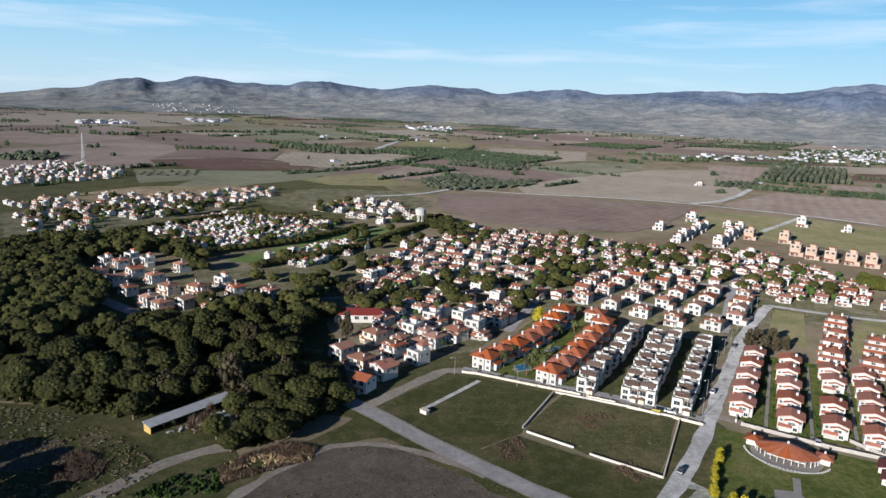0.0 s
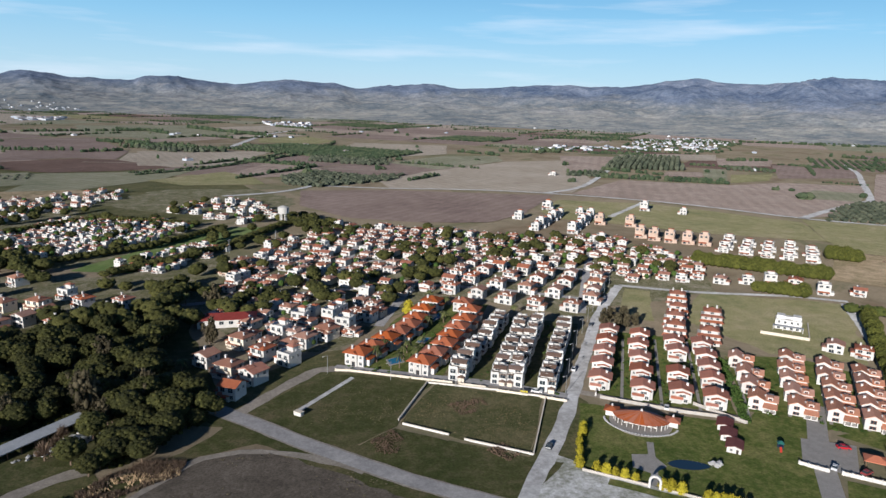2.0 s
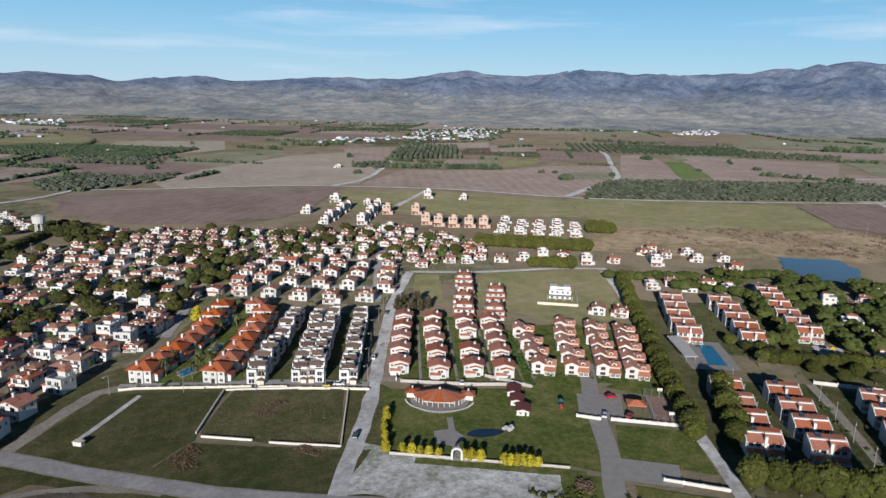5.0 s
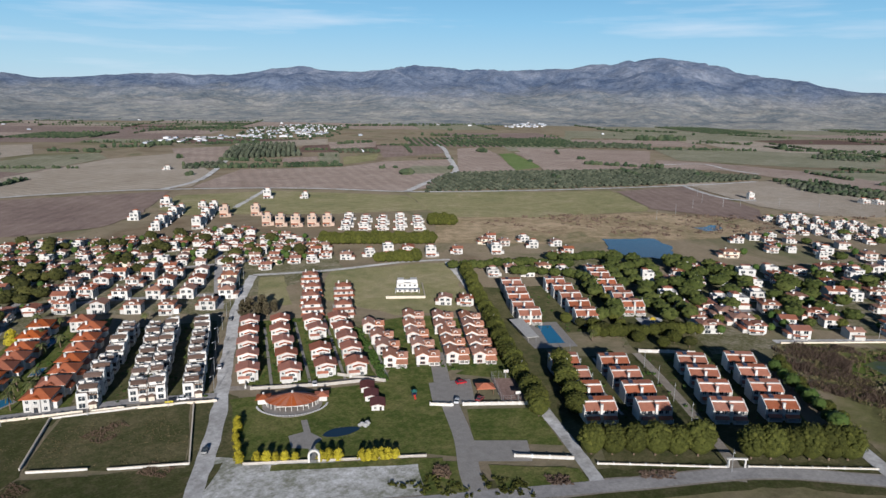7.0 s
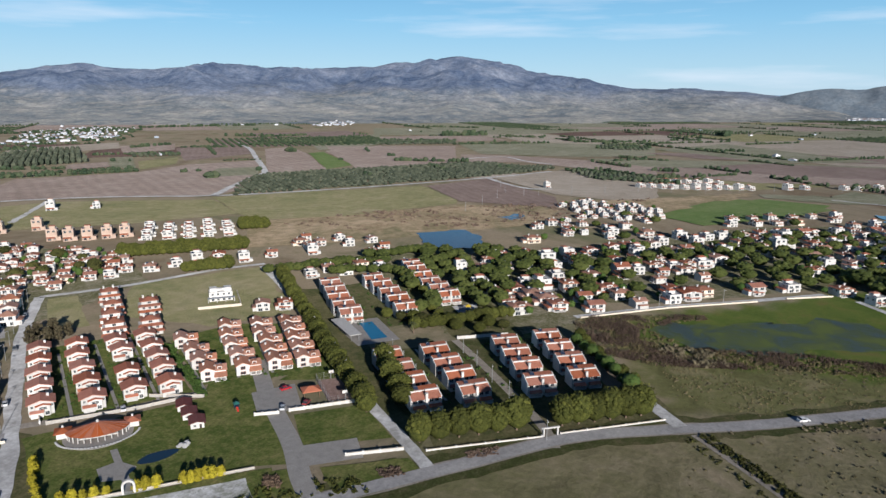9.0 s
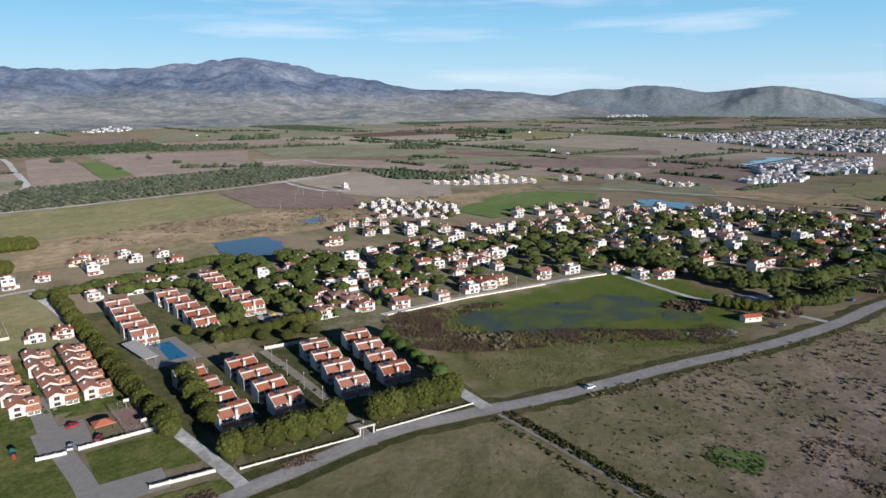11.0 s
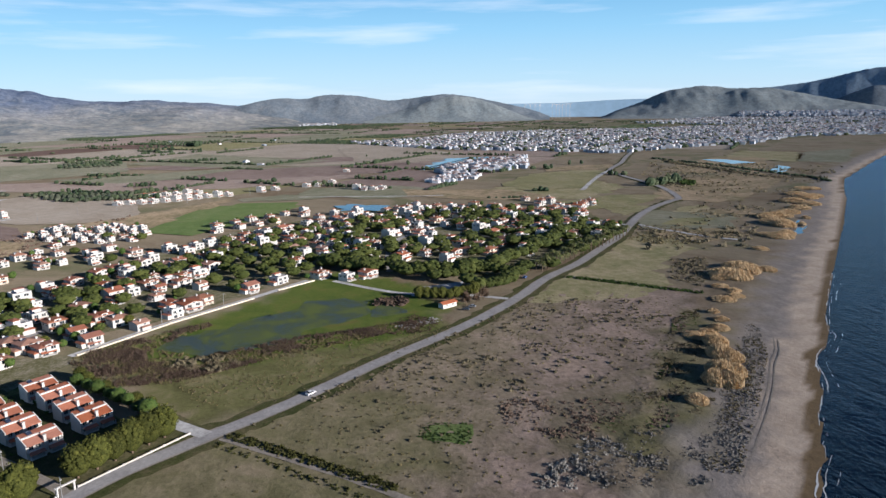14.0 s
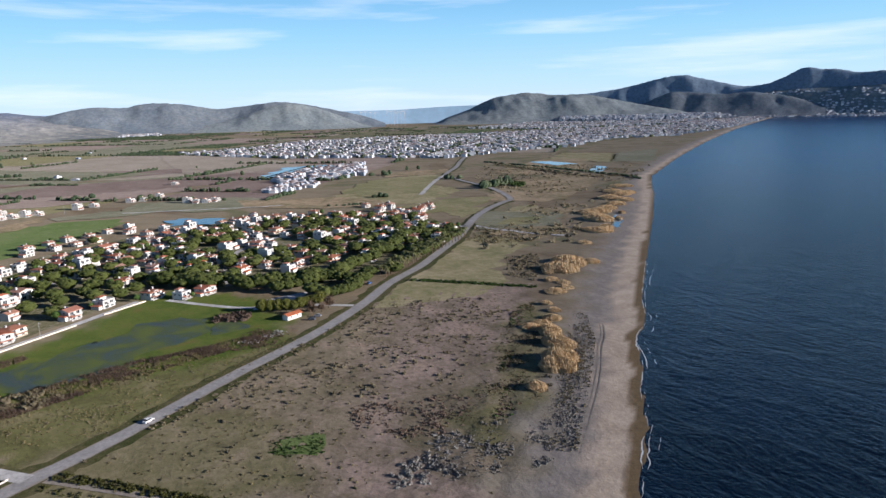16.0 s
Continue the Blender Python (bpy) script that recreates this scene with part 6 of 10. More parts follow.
for x, y in [(-100, 293), (-94, 298), (-90, 310), (-78, 295), (-74, 311), (-65, 298), (-71, 283), (-58, 284), (-59, 305), (-83, 286), (-93, 281), (-109, 306), (-50, 296), (-66, 321), (-84, 303), (-68, 305), (-62, 276), (-78, 276)]:
    plant(PINES, x, y, 1.25, _r)
# trees off to the side of the rough ground
for x, y in [(-121, 152), (-116, 144), (-110, 137), (-128, 160)]:
    plant(PINES, x, y, 1.1, _r)
# the park pines between the estates
PARK = [(361, 253), (374, 234), (350, 191), (318, 170), (290, 160), (288, 166), (300, 182), (328, 216)]
spots = []
for i in range(900):
    x, y = _r.uniform(280, 376), _r.uniform(160, 255)
    if inside(PARK, x, y) and all((x - a) ** 2 + (y - b) ** 2 > 80 for a, b in spots):
        spots.append((x, y))
        plant(PINES, x, y, 1.05, _r, 0.85)
# seaside villas, and the pines round them
NE_TILED = [(290, 142), (283, 132), (310, 137), (305, 128), (299, 119), (333, 127), (319, 113), (307, 103), (339, 108), (334, 99), (325, 87), (353, 69), (363, 65), (361, 124), (386, 116), (405, 102), (419, 85), (303, 157), (378, 192), (389, 179), (436, 196), (485, 214), (505, 211), (486, 188), (525, 157), (503, 134), (382, 42), (405, 3), (503, 28), (443, 18), (502, 6), (555, -2), (442, -50), (448, -113), (441, 72), (406, 83), (501, -96), (693, -211), (648, -263), (532, -235), (471, -125), (550, -204), (669, -150), (581, -121)]
NE_FLAT = [(342, 75), (328, 150), (332, 142), (350, 141), (390, 107), (410, 91), (311, 169), (384, 162), (412, 160), (423, 148), (438, 138), (443, 123), (496, 158), (480, 117), (508, 111), (496, 97), (398, 27), (396, -13), (401, -26), (522, -19), (516, -49), (541, -64), (480, -73), (489, -95), (510, -110), (528, -123), (426, 78), (656, -125), (576, -164), (585, -187), (627, -226), (560, -221), (487, -148), (494, -166), (638, -161)]
NE_HOUSES = NE_TILED + NE_FLAT
GROVE = [(352, 190), (400, 225), (385, 150), (440, 120), (560, 30), (620, -60), (640, -160), (600, -225), (500, -238), (400, -150), (352, -100), (378, -60), (420, 0), (392, 40), (372, 62), (330, 110), (300, 160)]
DENSE = [(420, -10), (560, -20), (610, -160), (500, -230), (410, -150), (372, -100)]
spots = []
for i in range(4200):
    x, y = _r.uniform(290, 660), _r.uniform(-240, 225)
    gap = 11.0 if inside(DENSE, x, y) else (8.5 if x < 400 and y > 165 else 12.5)
    if inside(GROVE, x, y) and all((x - a) ** 2 + (y - b) ** 2 > 64 for a, b in NE_HOUSES) and all((x - a) ** 2 + (y - b) ** 2 > gap * gap for a, b in spots):
        spots.append((x, y))
for x, y in spots:
    near_q = inside(DENSE, x, y)
    if noise.noise((x * 0.018, y * 0.018, 9.0)) > (-0.12 if near_q else -0.35):
        plant(PINES, x, y, 1.45 if near_q else 1.2, _r, 0.66 if near_q else 0.8)
for x, y in along([(436, 0), (398, -54), (394, -92), (414, -118), (506, -196)], 8.5):
    plant(PINES, x + _r.uniform(-4, 4), y + _r.uniform(-4, 4), 1.6, _r, 0.75)
for x, y in along([(352, -84), (360, -104), (378, -112), (392, -96), (382, -70)], 6.0):
    plant(PINES, x, y, 1.0, _r)
for x, y in along([(346, -50), (342, -66), (348, -82)], 4.0):
    plant(LOW_PINES, x, y, 1.0, _r)
for x, y in along([(388, -132), (485, -232)], 6.5) + along([(394, -130), (490, -228)], 7.5):
    plant(PALMS, x, y, 1.3, _r)
for x, y in [(25.3, 254.1), (35.8, 249.9), (74.8, 229.4), (35.4, 273.4), (54.9, 301.4), (25, 248), (33, 241), (29, 257), (43, 251), (49, 249), (38, 256), (45, 262), (52, 286), (60, 292), (66, 316), (40, 246), (73, 228), (232, 158), (218, 140), (-46, 246), (-58, 330), (96, 300), (60, 330)]:
    plant(PALMS, x, y, 0.95, _r)
for x, y in [(332, -78), (329, -72), (337, -83)]:
    plant(BARES, x, y, 1.25, _r)
for x, y in [(245, 167), (242, 160), (256, 160), (245, 144), (248, 134), (257, 134), (257, 127), (242, 172), (242, 180), (275, 179), (292, 195), (300, 211), (262, 168), (268, 174), (283, 187), (251, 152), (320, 160), (302, 150), (296, 134), (318, 142), (326, 120), (322, 104), (338, 118), (344, 132), (312, 124), (333, 94), (352, 126)]:
    plant(LOW_PINES if int(x + y) % 3 else PINES, x, y, _r.uniform(0.75, 1.0), _r, 0.9)
plant(GOLDS, 46, 308, 1.7, _r)
for x, y in [(74, 164), (77, 171), (79, 176), (82, 181), (84, 185), (78, 161), (80, 159), (82, 157.5), (84, 156), (86.3, 154.2), (92, 149.8), (93.8, 148.6), (96, 147), (101, 142.3), (102.5, 141.3), (104, 140.4), (105.6, 139.4), (107.2, 138.4), (109, 137.2)]:
    plant(GOLDS, x, y, 0.9, _r, 0.95)

# ---- houses ----
def window(t, x, y, z, w, h, face, frame_mat=None, name="window"):
    """A framed window set in a wall; face: f front, b back, l left, r right."""
    m, d = Mesh(), 0.06
    turn = {"f": 0, "r": 90, "b": 180, "l": 270}[face]
    mm = pose(x, y, z, 0, 0, turn)
    b = 0.09
    m.box(-w / 2, -d, -h / 2, -w / 2 + b, 0.05, h / 2, 0, mm).box(w / 2 - b, -d, -h / 2, w / 2, 0.05, h / 2, 0, mm)
    m.box(-w / 2 + b, -d, h / 2 - b, w / 2 - b, 0.05, h / 2, 0, mm).box(-w / 2 + b, -d, -h / 2, w / 2 - b, 0.05, -h / 2 + b, 0, mm)
    m.box(-0.04, -d, -h / 2 + b, 0.04, 0.05, h / 2 - b, 0, mm)
    m.add([mm @ Vector(p) for p in ((-w / 2 + b, -0.015, -h / 2 + b), (w / 2 - b, -0.015, -h / 2 + b), (w / 2 - b, -0.015, h / 2 - b), (-w / 2 + b, -0.015, h / 2 - b))], [(0, 1, 2, 3)], 1)
    return part(name, m, (frame_mat or M_WHITE, M_GLASS), t)


def pane(t, x, y, z, w, h, face):
    """A plain window or glazed door: a proud frame, dark glass and one bar."""
    m = Mesh()
    mm = pose(x, y, z, 0, 0, {"f": 0, "r": 90, "b": 180, "l": 270}[face])
    m.box(-w / 2 - 0.08, -0.05, -h / 2 - 0.08, w / 2 + 0.08, 0.04, h / 2 + 0.08, 0, mm)
    m.add([mm @ Vector(p) for p in ((-w / 2, -0.056, -h / 2), (w / 2, -0.056, -h / 2), (w / 2, -0.056, h / 2), (-w / 2, -0.056, h / 2))], [(0, 1, 2, 3)], 1)
    m.box(-0.05, -0.08, -h / 2, 0.05, -0.057, h / 2, 0, mm)
    return part("window", m, (M_WHITE, M_GLASS), t)


def lean_to(x0, x1, y0, y1, z0, z1, thick=0.16):
    """A tiled slope that falls from the wall at y1 to the eaves at y0."""
    return Mesh().add([(x0, y0, z0), (x1, y0, z0), (x1, y1, z1), (x0, y1, z1), (x0, y0, z0 - thick), (x1, y0, z0 - thick), (x1, y1, z1 - thick), (x0, y1, z1 - thick)],
                      [(0, 1, 2, 3), (4, 5, 1, 0), (5, 6, 2, 1), (7, 4, 0, 3), (6, 7, 3, 2), (4, 7, 6, 5)])


def rail(t, x0, x1, y, z, mat=None):
    m = Mesh().box(x0, y - 0.04, z + 0.9, x1, y + 0.04, z + 0.98)
    n = max(2, int((x1 - x0) / 0.7))
    for i in range(n + 1):
        x = x0 + (x1 - x0) * i / n
        m.box(x - 0.03, y - 0.03, z, x + 0.03, y + 0.03, z + 0.9)
    return part("railing", m, mat or M_WHITE, t)


def chimney(t, x, y, z0, z1, r=0.42):
    m = Mesh().box(x - r, y - r, z0, x + r, y + r, z1).box(x - r - 0.1, y - r - 0.1, z1, x + r + 0.1, y + r + 0.1, z1 + 0.14)
    return part("chimney", m, M_WHITE, t)


def house_gabled():
    """White house, red-brown gable to the street and a porch with a tiled lean-to."""
    t = thing("house", "white rendered house with a red-brown gabled tile roof", "house", "gabled estate houses")
    part("wall", Mesh().box(-4.2, -3.6, 0, 4.2, 4.4, 5.3).gable_wall(-4.2, -3.6, 5.3, 4.2, 4.4, 1.35), M_WHITE, t)
    part("roof", Mesh().gable(-5.0, -4.5, 5.35, 5.0, 5.0, 1.6), M_TILE_RED, t)
    bay = part("bay", Mesh().box(-1.6, -4.9, 0, 2.9, -3.6, 4.5).gable_wall(-1.6, -4.9, 4.5, 2.9, -3.6, 0.62), M_WHITE, t)
    part("bay_roof", Mesh().gable(-2.0, -5.4, 4.5, 3.3, -3.62, 0.78, 0.16), M_TILE_RED, bay)
    porch = part("porch", Mesh().box(-3.6, -6.0, 0, 0.6, -4.9, 2.3), M_WHITE, t)
    part("porch_roof", Mesh().add([(-3.9, -6.4, 2.35), (0.9, -6.4, 2.35), (0.9, -4.9, 3.0), (-3.9, -4.9, 3.0), (-3.9, -6.4, 2.2), (0.9, -6.4, 2.2), (0.9, -4.9, 2.2), (-3.9, -4.9, 2.2)], [(0, 1, 2, 3), (4, 5, 1, 0), (5, 6, 2, 1), (7, 4, 0, 3), (6, 7, 3, 2), (4, 7, 6, 5)]), M_TILE_RED, porch)
    window(t, 0.6, -4.9, 3.5, 2.6, 1.3, "f")
    window(t, -3.0, -3.6, 4.0, 1.0, 1.2, "f")
    window(t, 1.9, -4.9, 1.3, 1.5, 1.6, "f")
    window(t, 3.55, -3.6, 4.0, 0.8, 1.2, "f")
    window(t, -4.2, 1.0, 4.0, 1.2, 1.2, "l")
    window(t, 4.2, 1.0, 4.0, 1.2, 1.2, "r")
    window(t, 4.2, -1.6, 1.5, 1.2, 1.3, "r")
    rail(t, -1.6, 2.9, -4.98, 2.6)
    chimney(t, 2.4, 1.8, 5.6, 7.3)
    return t


def house_salmon():
    """Two crossed gables in salmon tile with a terrace at the front."""
    t = thing("house", "white house with crossed salmon tile gables and a terrace", "house", "salmon-roofed estate houses")
    part("wall", Mesh().box(-4.4, -3.8, 0, 0.4, 4.4, 5.2).gable_wall(-4.4, -3.8, 5.2, 0.4, 4.4, 1.5), M_WHITE, t)
    part("roof", Mesh().gable(-4.9, -4.4, 5.2, 0.9, 4.9, 1.75), M_TILE_SALMON, t)
    wing = part("wing", Mesh().box(0.4, -2.2, 0, 4.6, 4.4, 4.5).gable_wall(0.4, -2.2, 4.5, 4.6, 4.4, 1.2, along="x"), M_WHITE, t)
    part("wing_roof", Mesh().gable(0.95, -2.8, 4.5, 5.1, 5.0, 1.4, along="x"), M_TILE_SALMON, wing)
    dormer = part("dormer", Mesh().box(1.6, -2.0, 4.5, 3.2, 0.2, 6.0), M_WHITE, t)
    part("dormer_roof", Mesh().gable(1.3, -2.4, 6.0, 3.5, 0.5, 0.5, 0.12), M_TILE_SALMON, dormer)
    porch = part("porch", Mesh().box(0.4, -5.2, 0, 4.6, -2.2, 0.5).box(0.5, -5.1, 0.5, 0.8, -4.8, 2.5).box(4.2, -5.1, 0.5, 4.5, -4.8, 2.5).box(2.4, -5.1, 0.5, 2.7, -4.8, 2.5), M_WHITE, t)
    part("porch_roof", Mesh().add([(0.2, -5.5, 2.5), (4.9, -5.5, 2.5), (4.9, -2.2, 3.5), (0.2, -2.2, 3.5), (0.2, -5.5, 2.35), (4.9, -5.5, 2.35), (4.9, -2.2, 3.3), (0.2, -2.2, 3.3)], [(0, 1, 2, 3), (4, 5, 1, 0), (5, 6, 2, 1), (7, 4, 0, 3), (4, 7, 6, 5)]), M_TILE_SALMON, porch)
    window(t, -2.0, -3.8, 3.9, 1.8, 1.7, "f", M_TILE)
    window(t, -2.0, -3.8, 1.3, 2.0, 1.5, "f", M_TILE)
    window(t, 2.4, -2.0, 5.2, 1.1, 0.9, "f", M_TILE)
    window(t, 2.6, -2.2, 1.4, 2.2, 1.7, "f")
    window(t, -4.4, 1.0, 3.9, 1.1, 1.2, "l")
    window(t, 4.6, 1.0, 3.2, 1.1, 1.2, "r")
    part("solar_panel", Mesh().add([(1.5, 1.6, 5.85), (3.4, 1.6, 5.85), (3.4, 3.2, 5.55), (1.5, 3.2, 5.55), (1.5, 1.6, 5.0), (3.4, 1.6, 5.0), (3.4, 3.2, 4.9), (1.5, 3.2, 4.9)], [(0, 1, 2, 3), (4, 5, 1, 0), (5, 6, 2, 1), (6, 7, 3, 2), (7, 4, 0, 3)]), M_TANK, t)
    chimney(t, -3.2, 1.4, 5.4, 7.2, 0.35)
    return t


def house_orange():
    """Broad villa under an orange hipped roof."""
    t = thing("house", "white two-storey villa with a bright orange hipped roof", "house", "orange-roofed villas")
    part("wall", Mesh().box(-4.6, -4.2, 0, 4.6, 4.2, 5.8), M_WHITE, t)
    part("roof", Mesh().hip(-5.6, -5.2, 5.85, 5.6, 5.2, 2.3), M_TILE_ORANGE, t)
    annex = part("annex", Mesh().box(4.6, -1.5, 0, 6.2, 3.6, 3.0), M_WHITE, t)
    part("annex_roof", Mesh().add([(4.6, -2.0, 3.9), (4.6, 4.0, 3.9), (6.8, 4.0, 3.0), (6.8, -2.0, 3.0), (4.6, -2.0, 3.0), (4.6, 4.0, 3.0)], [(0, 3, 2, 1), (0, 4, 3), (1, 2, 5), (4, 5, 2, 3)]), M_TILE_ORANGE, annex)
    gab = part("gable", Mesh().box(-1.6, -4.9, 0, 1.6, -4.2, 5.7), M_WHITE, t)
    part("gable_roof", Mesh().gable(-2.1, -5.5, 5.9, 2.1, -2.4, 0.9, 0.16), M_TILE_ORANGE, gab)
    for x in (-3.2, 3.2):
        window(t, x, -4.2, 4.3, 1.2, 1.3, "f")
        window(t, x, -4.2, 1.5, 1.4, 1.5, "f")
    window(t, 0.0, -4.9, 4.2, 1.3, 1.4, "f")
    window(t, 0.0, -4.9, 1.2, 1.6, 2.2, "f", M_WOOD, "door")
    window(t, -4.6, 0.0, 4.3, 1.2, 1.3, "l")
    window(t, 4.6, -2.4, 4.3, 1.2, 1.3, "r")
    rail(t, -1.6, 1.6, -4.98, 3.0)
    chimney(t, -1.8, -2.2, 6.6, 8.7)
    return t


def house_modern(kind):
    """Tall narrow white block, stepped back, with dark timber eaves over its roof terraces."""
    t = thing("house", "white stepped three-storey house with dark timber roof eaves", "house", "stepped white houses")
    k = -1 if kind == 1 else 1
    top = 7.9 if kind < 2 else 7.2

    def bx(m, x0, y0, z0, x1, y1, z1):
        return m.box(min(k * x0, k * x1), y0, z0, max(k * x0, k * x1), y1, z1)

    m = Mesh().box(-4.0, -2.6, 0, 4.0, 4.0, 5.6)
    bx(m, -4.0, -4.0, 0, 0.4, -2.6, 5.6)
    bx(m, -4.0, -0.8, 5.6, 2.2 if kind == 2 else 3.6, 4.0, top)
    part("wall", m, M_WHITE, t)
    for q in ((-4.0, -4.0, 5.6, -3.75, -0.8, 6.6), (3.75, -2.6, 5.6, 4.0, 3.9, 6.5), (-3.75, -4.0, 5.6, 0.2, -3.75, 6.3), (0.4, -4.0, 2.7, 4.0, -3.8, 3.6), (3.8, -3.8, 2.7, 4.0, -2.6, 3.6), (-4.0, -0.8, top, -3.75, 4.0, top + 0.9), (-3.75, 3.75, top, 2.0, 4.0, top + 0.6), (-3.75, 1.8, top, -1.6, 3.75, top + 1.2)):
        part("parapet", bx(Mesh(), *q), M_WHITE, t)
    part("balcony", bx(Mesh(), 0.4, -4.0, 2.45, 4.0, -2.6, 2.7), M_WHITE, t)
    x0, x1 = (-3.3, 2.6) if kind == 2 else (-3.2, 3.9)
    x0, x1 = min(k * x0, k * x1), max(k * x0, k * x1)
    part("roof", Mesh().add([(x0, -2.7, top - 0.3), (x1, -2.7, top - 0.3), (x1, 0.2, top + 0.6), (x0, 0.2, top + 0.6), (x0, -2.7, top - 0.5), (x1, -2.7, top - 0.5), (x1, 1.6, top + 0.02), (x0, 1.6, top + 0.02)], [(0, 1, 2, 3), (3, 2, 6, 7), (4, 5, 1, 0), (5, 6, 2, 1), (7, 4, 0, 3), (4, 7, 6, 5)]), M_TILE_BROWN, t)
    for i in range(4):
        part("beam", bx(Mesh(), 0.5 + 1.0 * i, -4.3, 5.55, 0.75 + 1.0 * i, -2.4, 5.72), M_WOOD, t)
    part("pergola", bx(bx(bx(Mesh(), 0.4, -4.2, 5.35, 4.1, -4.0, 5.55), 0.5, -4.15, 3.6, 0.65, -4.02, 5.35), 3.8, -4.15, 3.6, 3.95, -4.02, 5.35), M_WOOD, t)
    porch = part("porch", bx(Mesh(), 0.9, -5.2, 0, 3.6, -2.6, 2.2), M_CREAM, t)
    part("porch_roof", Mesh().hip(min(k * 0.5, k * 4.0), -5.8, 2.3, max(k * 0.5, k * 4.0), -2.65, 0.8, 0.16), M_TILE_BROWN, porch)
    part("terrace_floor", bx(Mesh(), -3.74, -3.74, 5.61, 0.2, -0.81, 5.66), M_TILE_BROWN, t)
    part("roof_deck", bx(Mesh(), -3.74, 0.25, top + 0.03, 2.0, 3.74, top + 0.08), M_CONCRETE, t)
    pane(t, k * -1.9, -4.0, 4.2, 2.4, 1.7, "f")
    pane(t, k * 2.2, -2.6, 4.1, 2.6, 2.2, "f")
    pane(t, k * -1.9, -4.0, 1.4, 2.4, 1.8, "f")
    pane(t, k * -1.0, -0.8, 6.7, 2.8, 1.5, "f")
    for y, z in ((0.5, 4.2), (0.5, 1.5), (2.6, 4.2), (-1.6, 4.2)):
        pane(t, 4.0, y, z, 1.2, 1.3, "r")
    pane(t, -4.0, 0.5, 4.2, 1.2, 1.3, "l")
    part("water_tank", Mesh().cyl(k * 1.6, 2.9, top, top + 1.2, 0.45, n=8), M_METAL, t)
    return t


def house_terrace():
    """Long house with raised white party walls, tile roof to the front and two tiled canopies."""
    t = thing("house", "long white house with terracotta roof between raised end walls", "house", "long terracotta-roofed houses")
    part("wall", Mesh().box(-6.3, -3.2, 0, 6.3, 4.4, 5.0), M_WHITE, t)
    for x in (-6.5, 6.2):
        part("end_wall", Mesh().add([(x, -3.6, 0), (x + 0.35, -3.6, 0), (x + 0.35, 4.6, 0), (x, 4.6, 0), (x, -3.6, 5.3), (x + 0.35, -3.6, 5.3), (x + 0.35, 2.6, 7.5), (x, 2.6, 7.5), (x + 0.35, 4.6, 6.6), (x, 4.6, 6.6)],
             [(0, 3, 2, 1), (0, 1, 5, 4), (1, 2, 8, 6, 5), (3, 0, 4, 7, 9), (4, 5, 6, 7), (7, 6, 8, 9), (2, 3, 9, 8)]), M_WHITE, t)
    part("roof", lean_to(-6.15, 6.2, -4.2, 0.3, 4.95, 6.5, 0.22), M_TILE, t)
    part("upper_storey", Mesh().box(-6.1, 0.3, 5.0, -0.6, 4.4, 7.0).box(0.6, 0.3, 5.0, 6.1, 4.4, 7.0).box(-0.6, 1.6, 5.0, 0.6, 4.4, 6.4), M_WHITE, t)
    part("back_roof", lean_to(-6.15, 6.2, 1.2, 4.7, 7.02, 7.3, 0.14), M_TILE, t)
    part("balcony", Mesh().box(-6.2, -4.6, 2.5, 6.2, -3.2, 2.72), M_WHITE, t)
    for x0, x1 in ((-6.0, -0.7), (0.7, 6.0)):
        part("canopy", Mesh().add([(x0, -6.4, 2.0), (x1, -6.4, 2.0), (x1, -4.6, 2.75), (x0, -4.6, 2.75), (x0, -6.4, 1.85), (x1, -6.4, 1.85), (x1, -4.6, 2.5), (x0, -4.6, 2.5)], [(0, 1, 2, 3), (4, 5, 1, 0), (5, 6, 2, 1), (7, 4, 0, 3), (6, 7, 3, 2), (4, 7, 6, 5)]), M_TILE, t)
        rail(t, x0, x1, -4.55, 2.72)
    part("porch", Mesh().box(-6.2, -6.2, 0, -0.8, -3.2, 0.4).box(0.8, -6.2, 0, 6.2, -3.2, 0.4).box(-6.2, -6.3, 0, -5.9, -6.0, 1.9).box(5.9, -6.3, 0, 6.2, -6.0, 1.9).box(-1.1, -6.3, 0, -0.8, -6.0, 1.9).box(0.8, -6.3, 0, 1.1, -6.0, 1.9), M_WHITE, t)
    chimney(t, 0.0, -4.0, 0.0, 7.2, 0.5)
    for x in (-4.6, -2.2, 2.2, 4.6):
        window(t, x, -3.2, 3.8, 1.7, 1.9, "f")
        window(t, x, -3.2, 1.3, 1.7, 1.7, "f")
    part("solar_panel", Mesh().add([(-3.6, 1.5, 7.2), (-1.8, 1.5, 7.2), (-1.8, 2.9, 7.9), (-3.6, 2.9, 7.9), (-3.6, 1.5, 7.05), (-1.8, 1.5, 7.05), (-1.8, 2.9, 7.1), (-3.6, 2.9, 7.1)], [(0, 1, 2, 3), (4, 5, 1, 0), (5, 6, 2, 1), (6, 7, 3, 2), (7, 4, 0, 3)]), M_TANK, t)
    part("water_tank", Mesh().box(-3.4, 3.0, 7.1, -2.0, 3.6, 7.9), M_METAL, t)
    return t


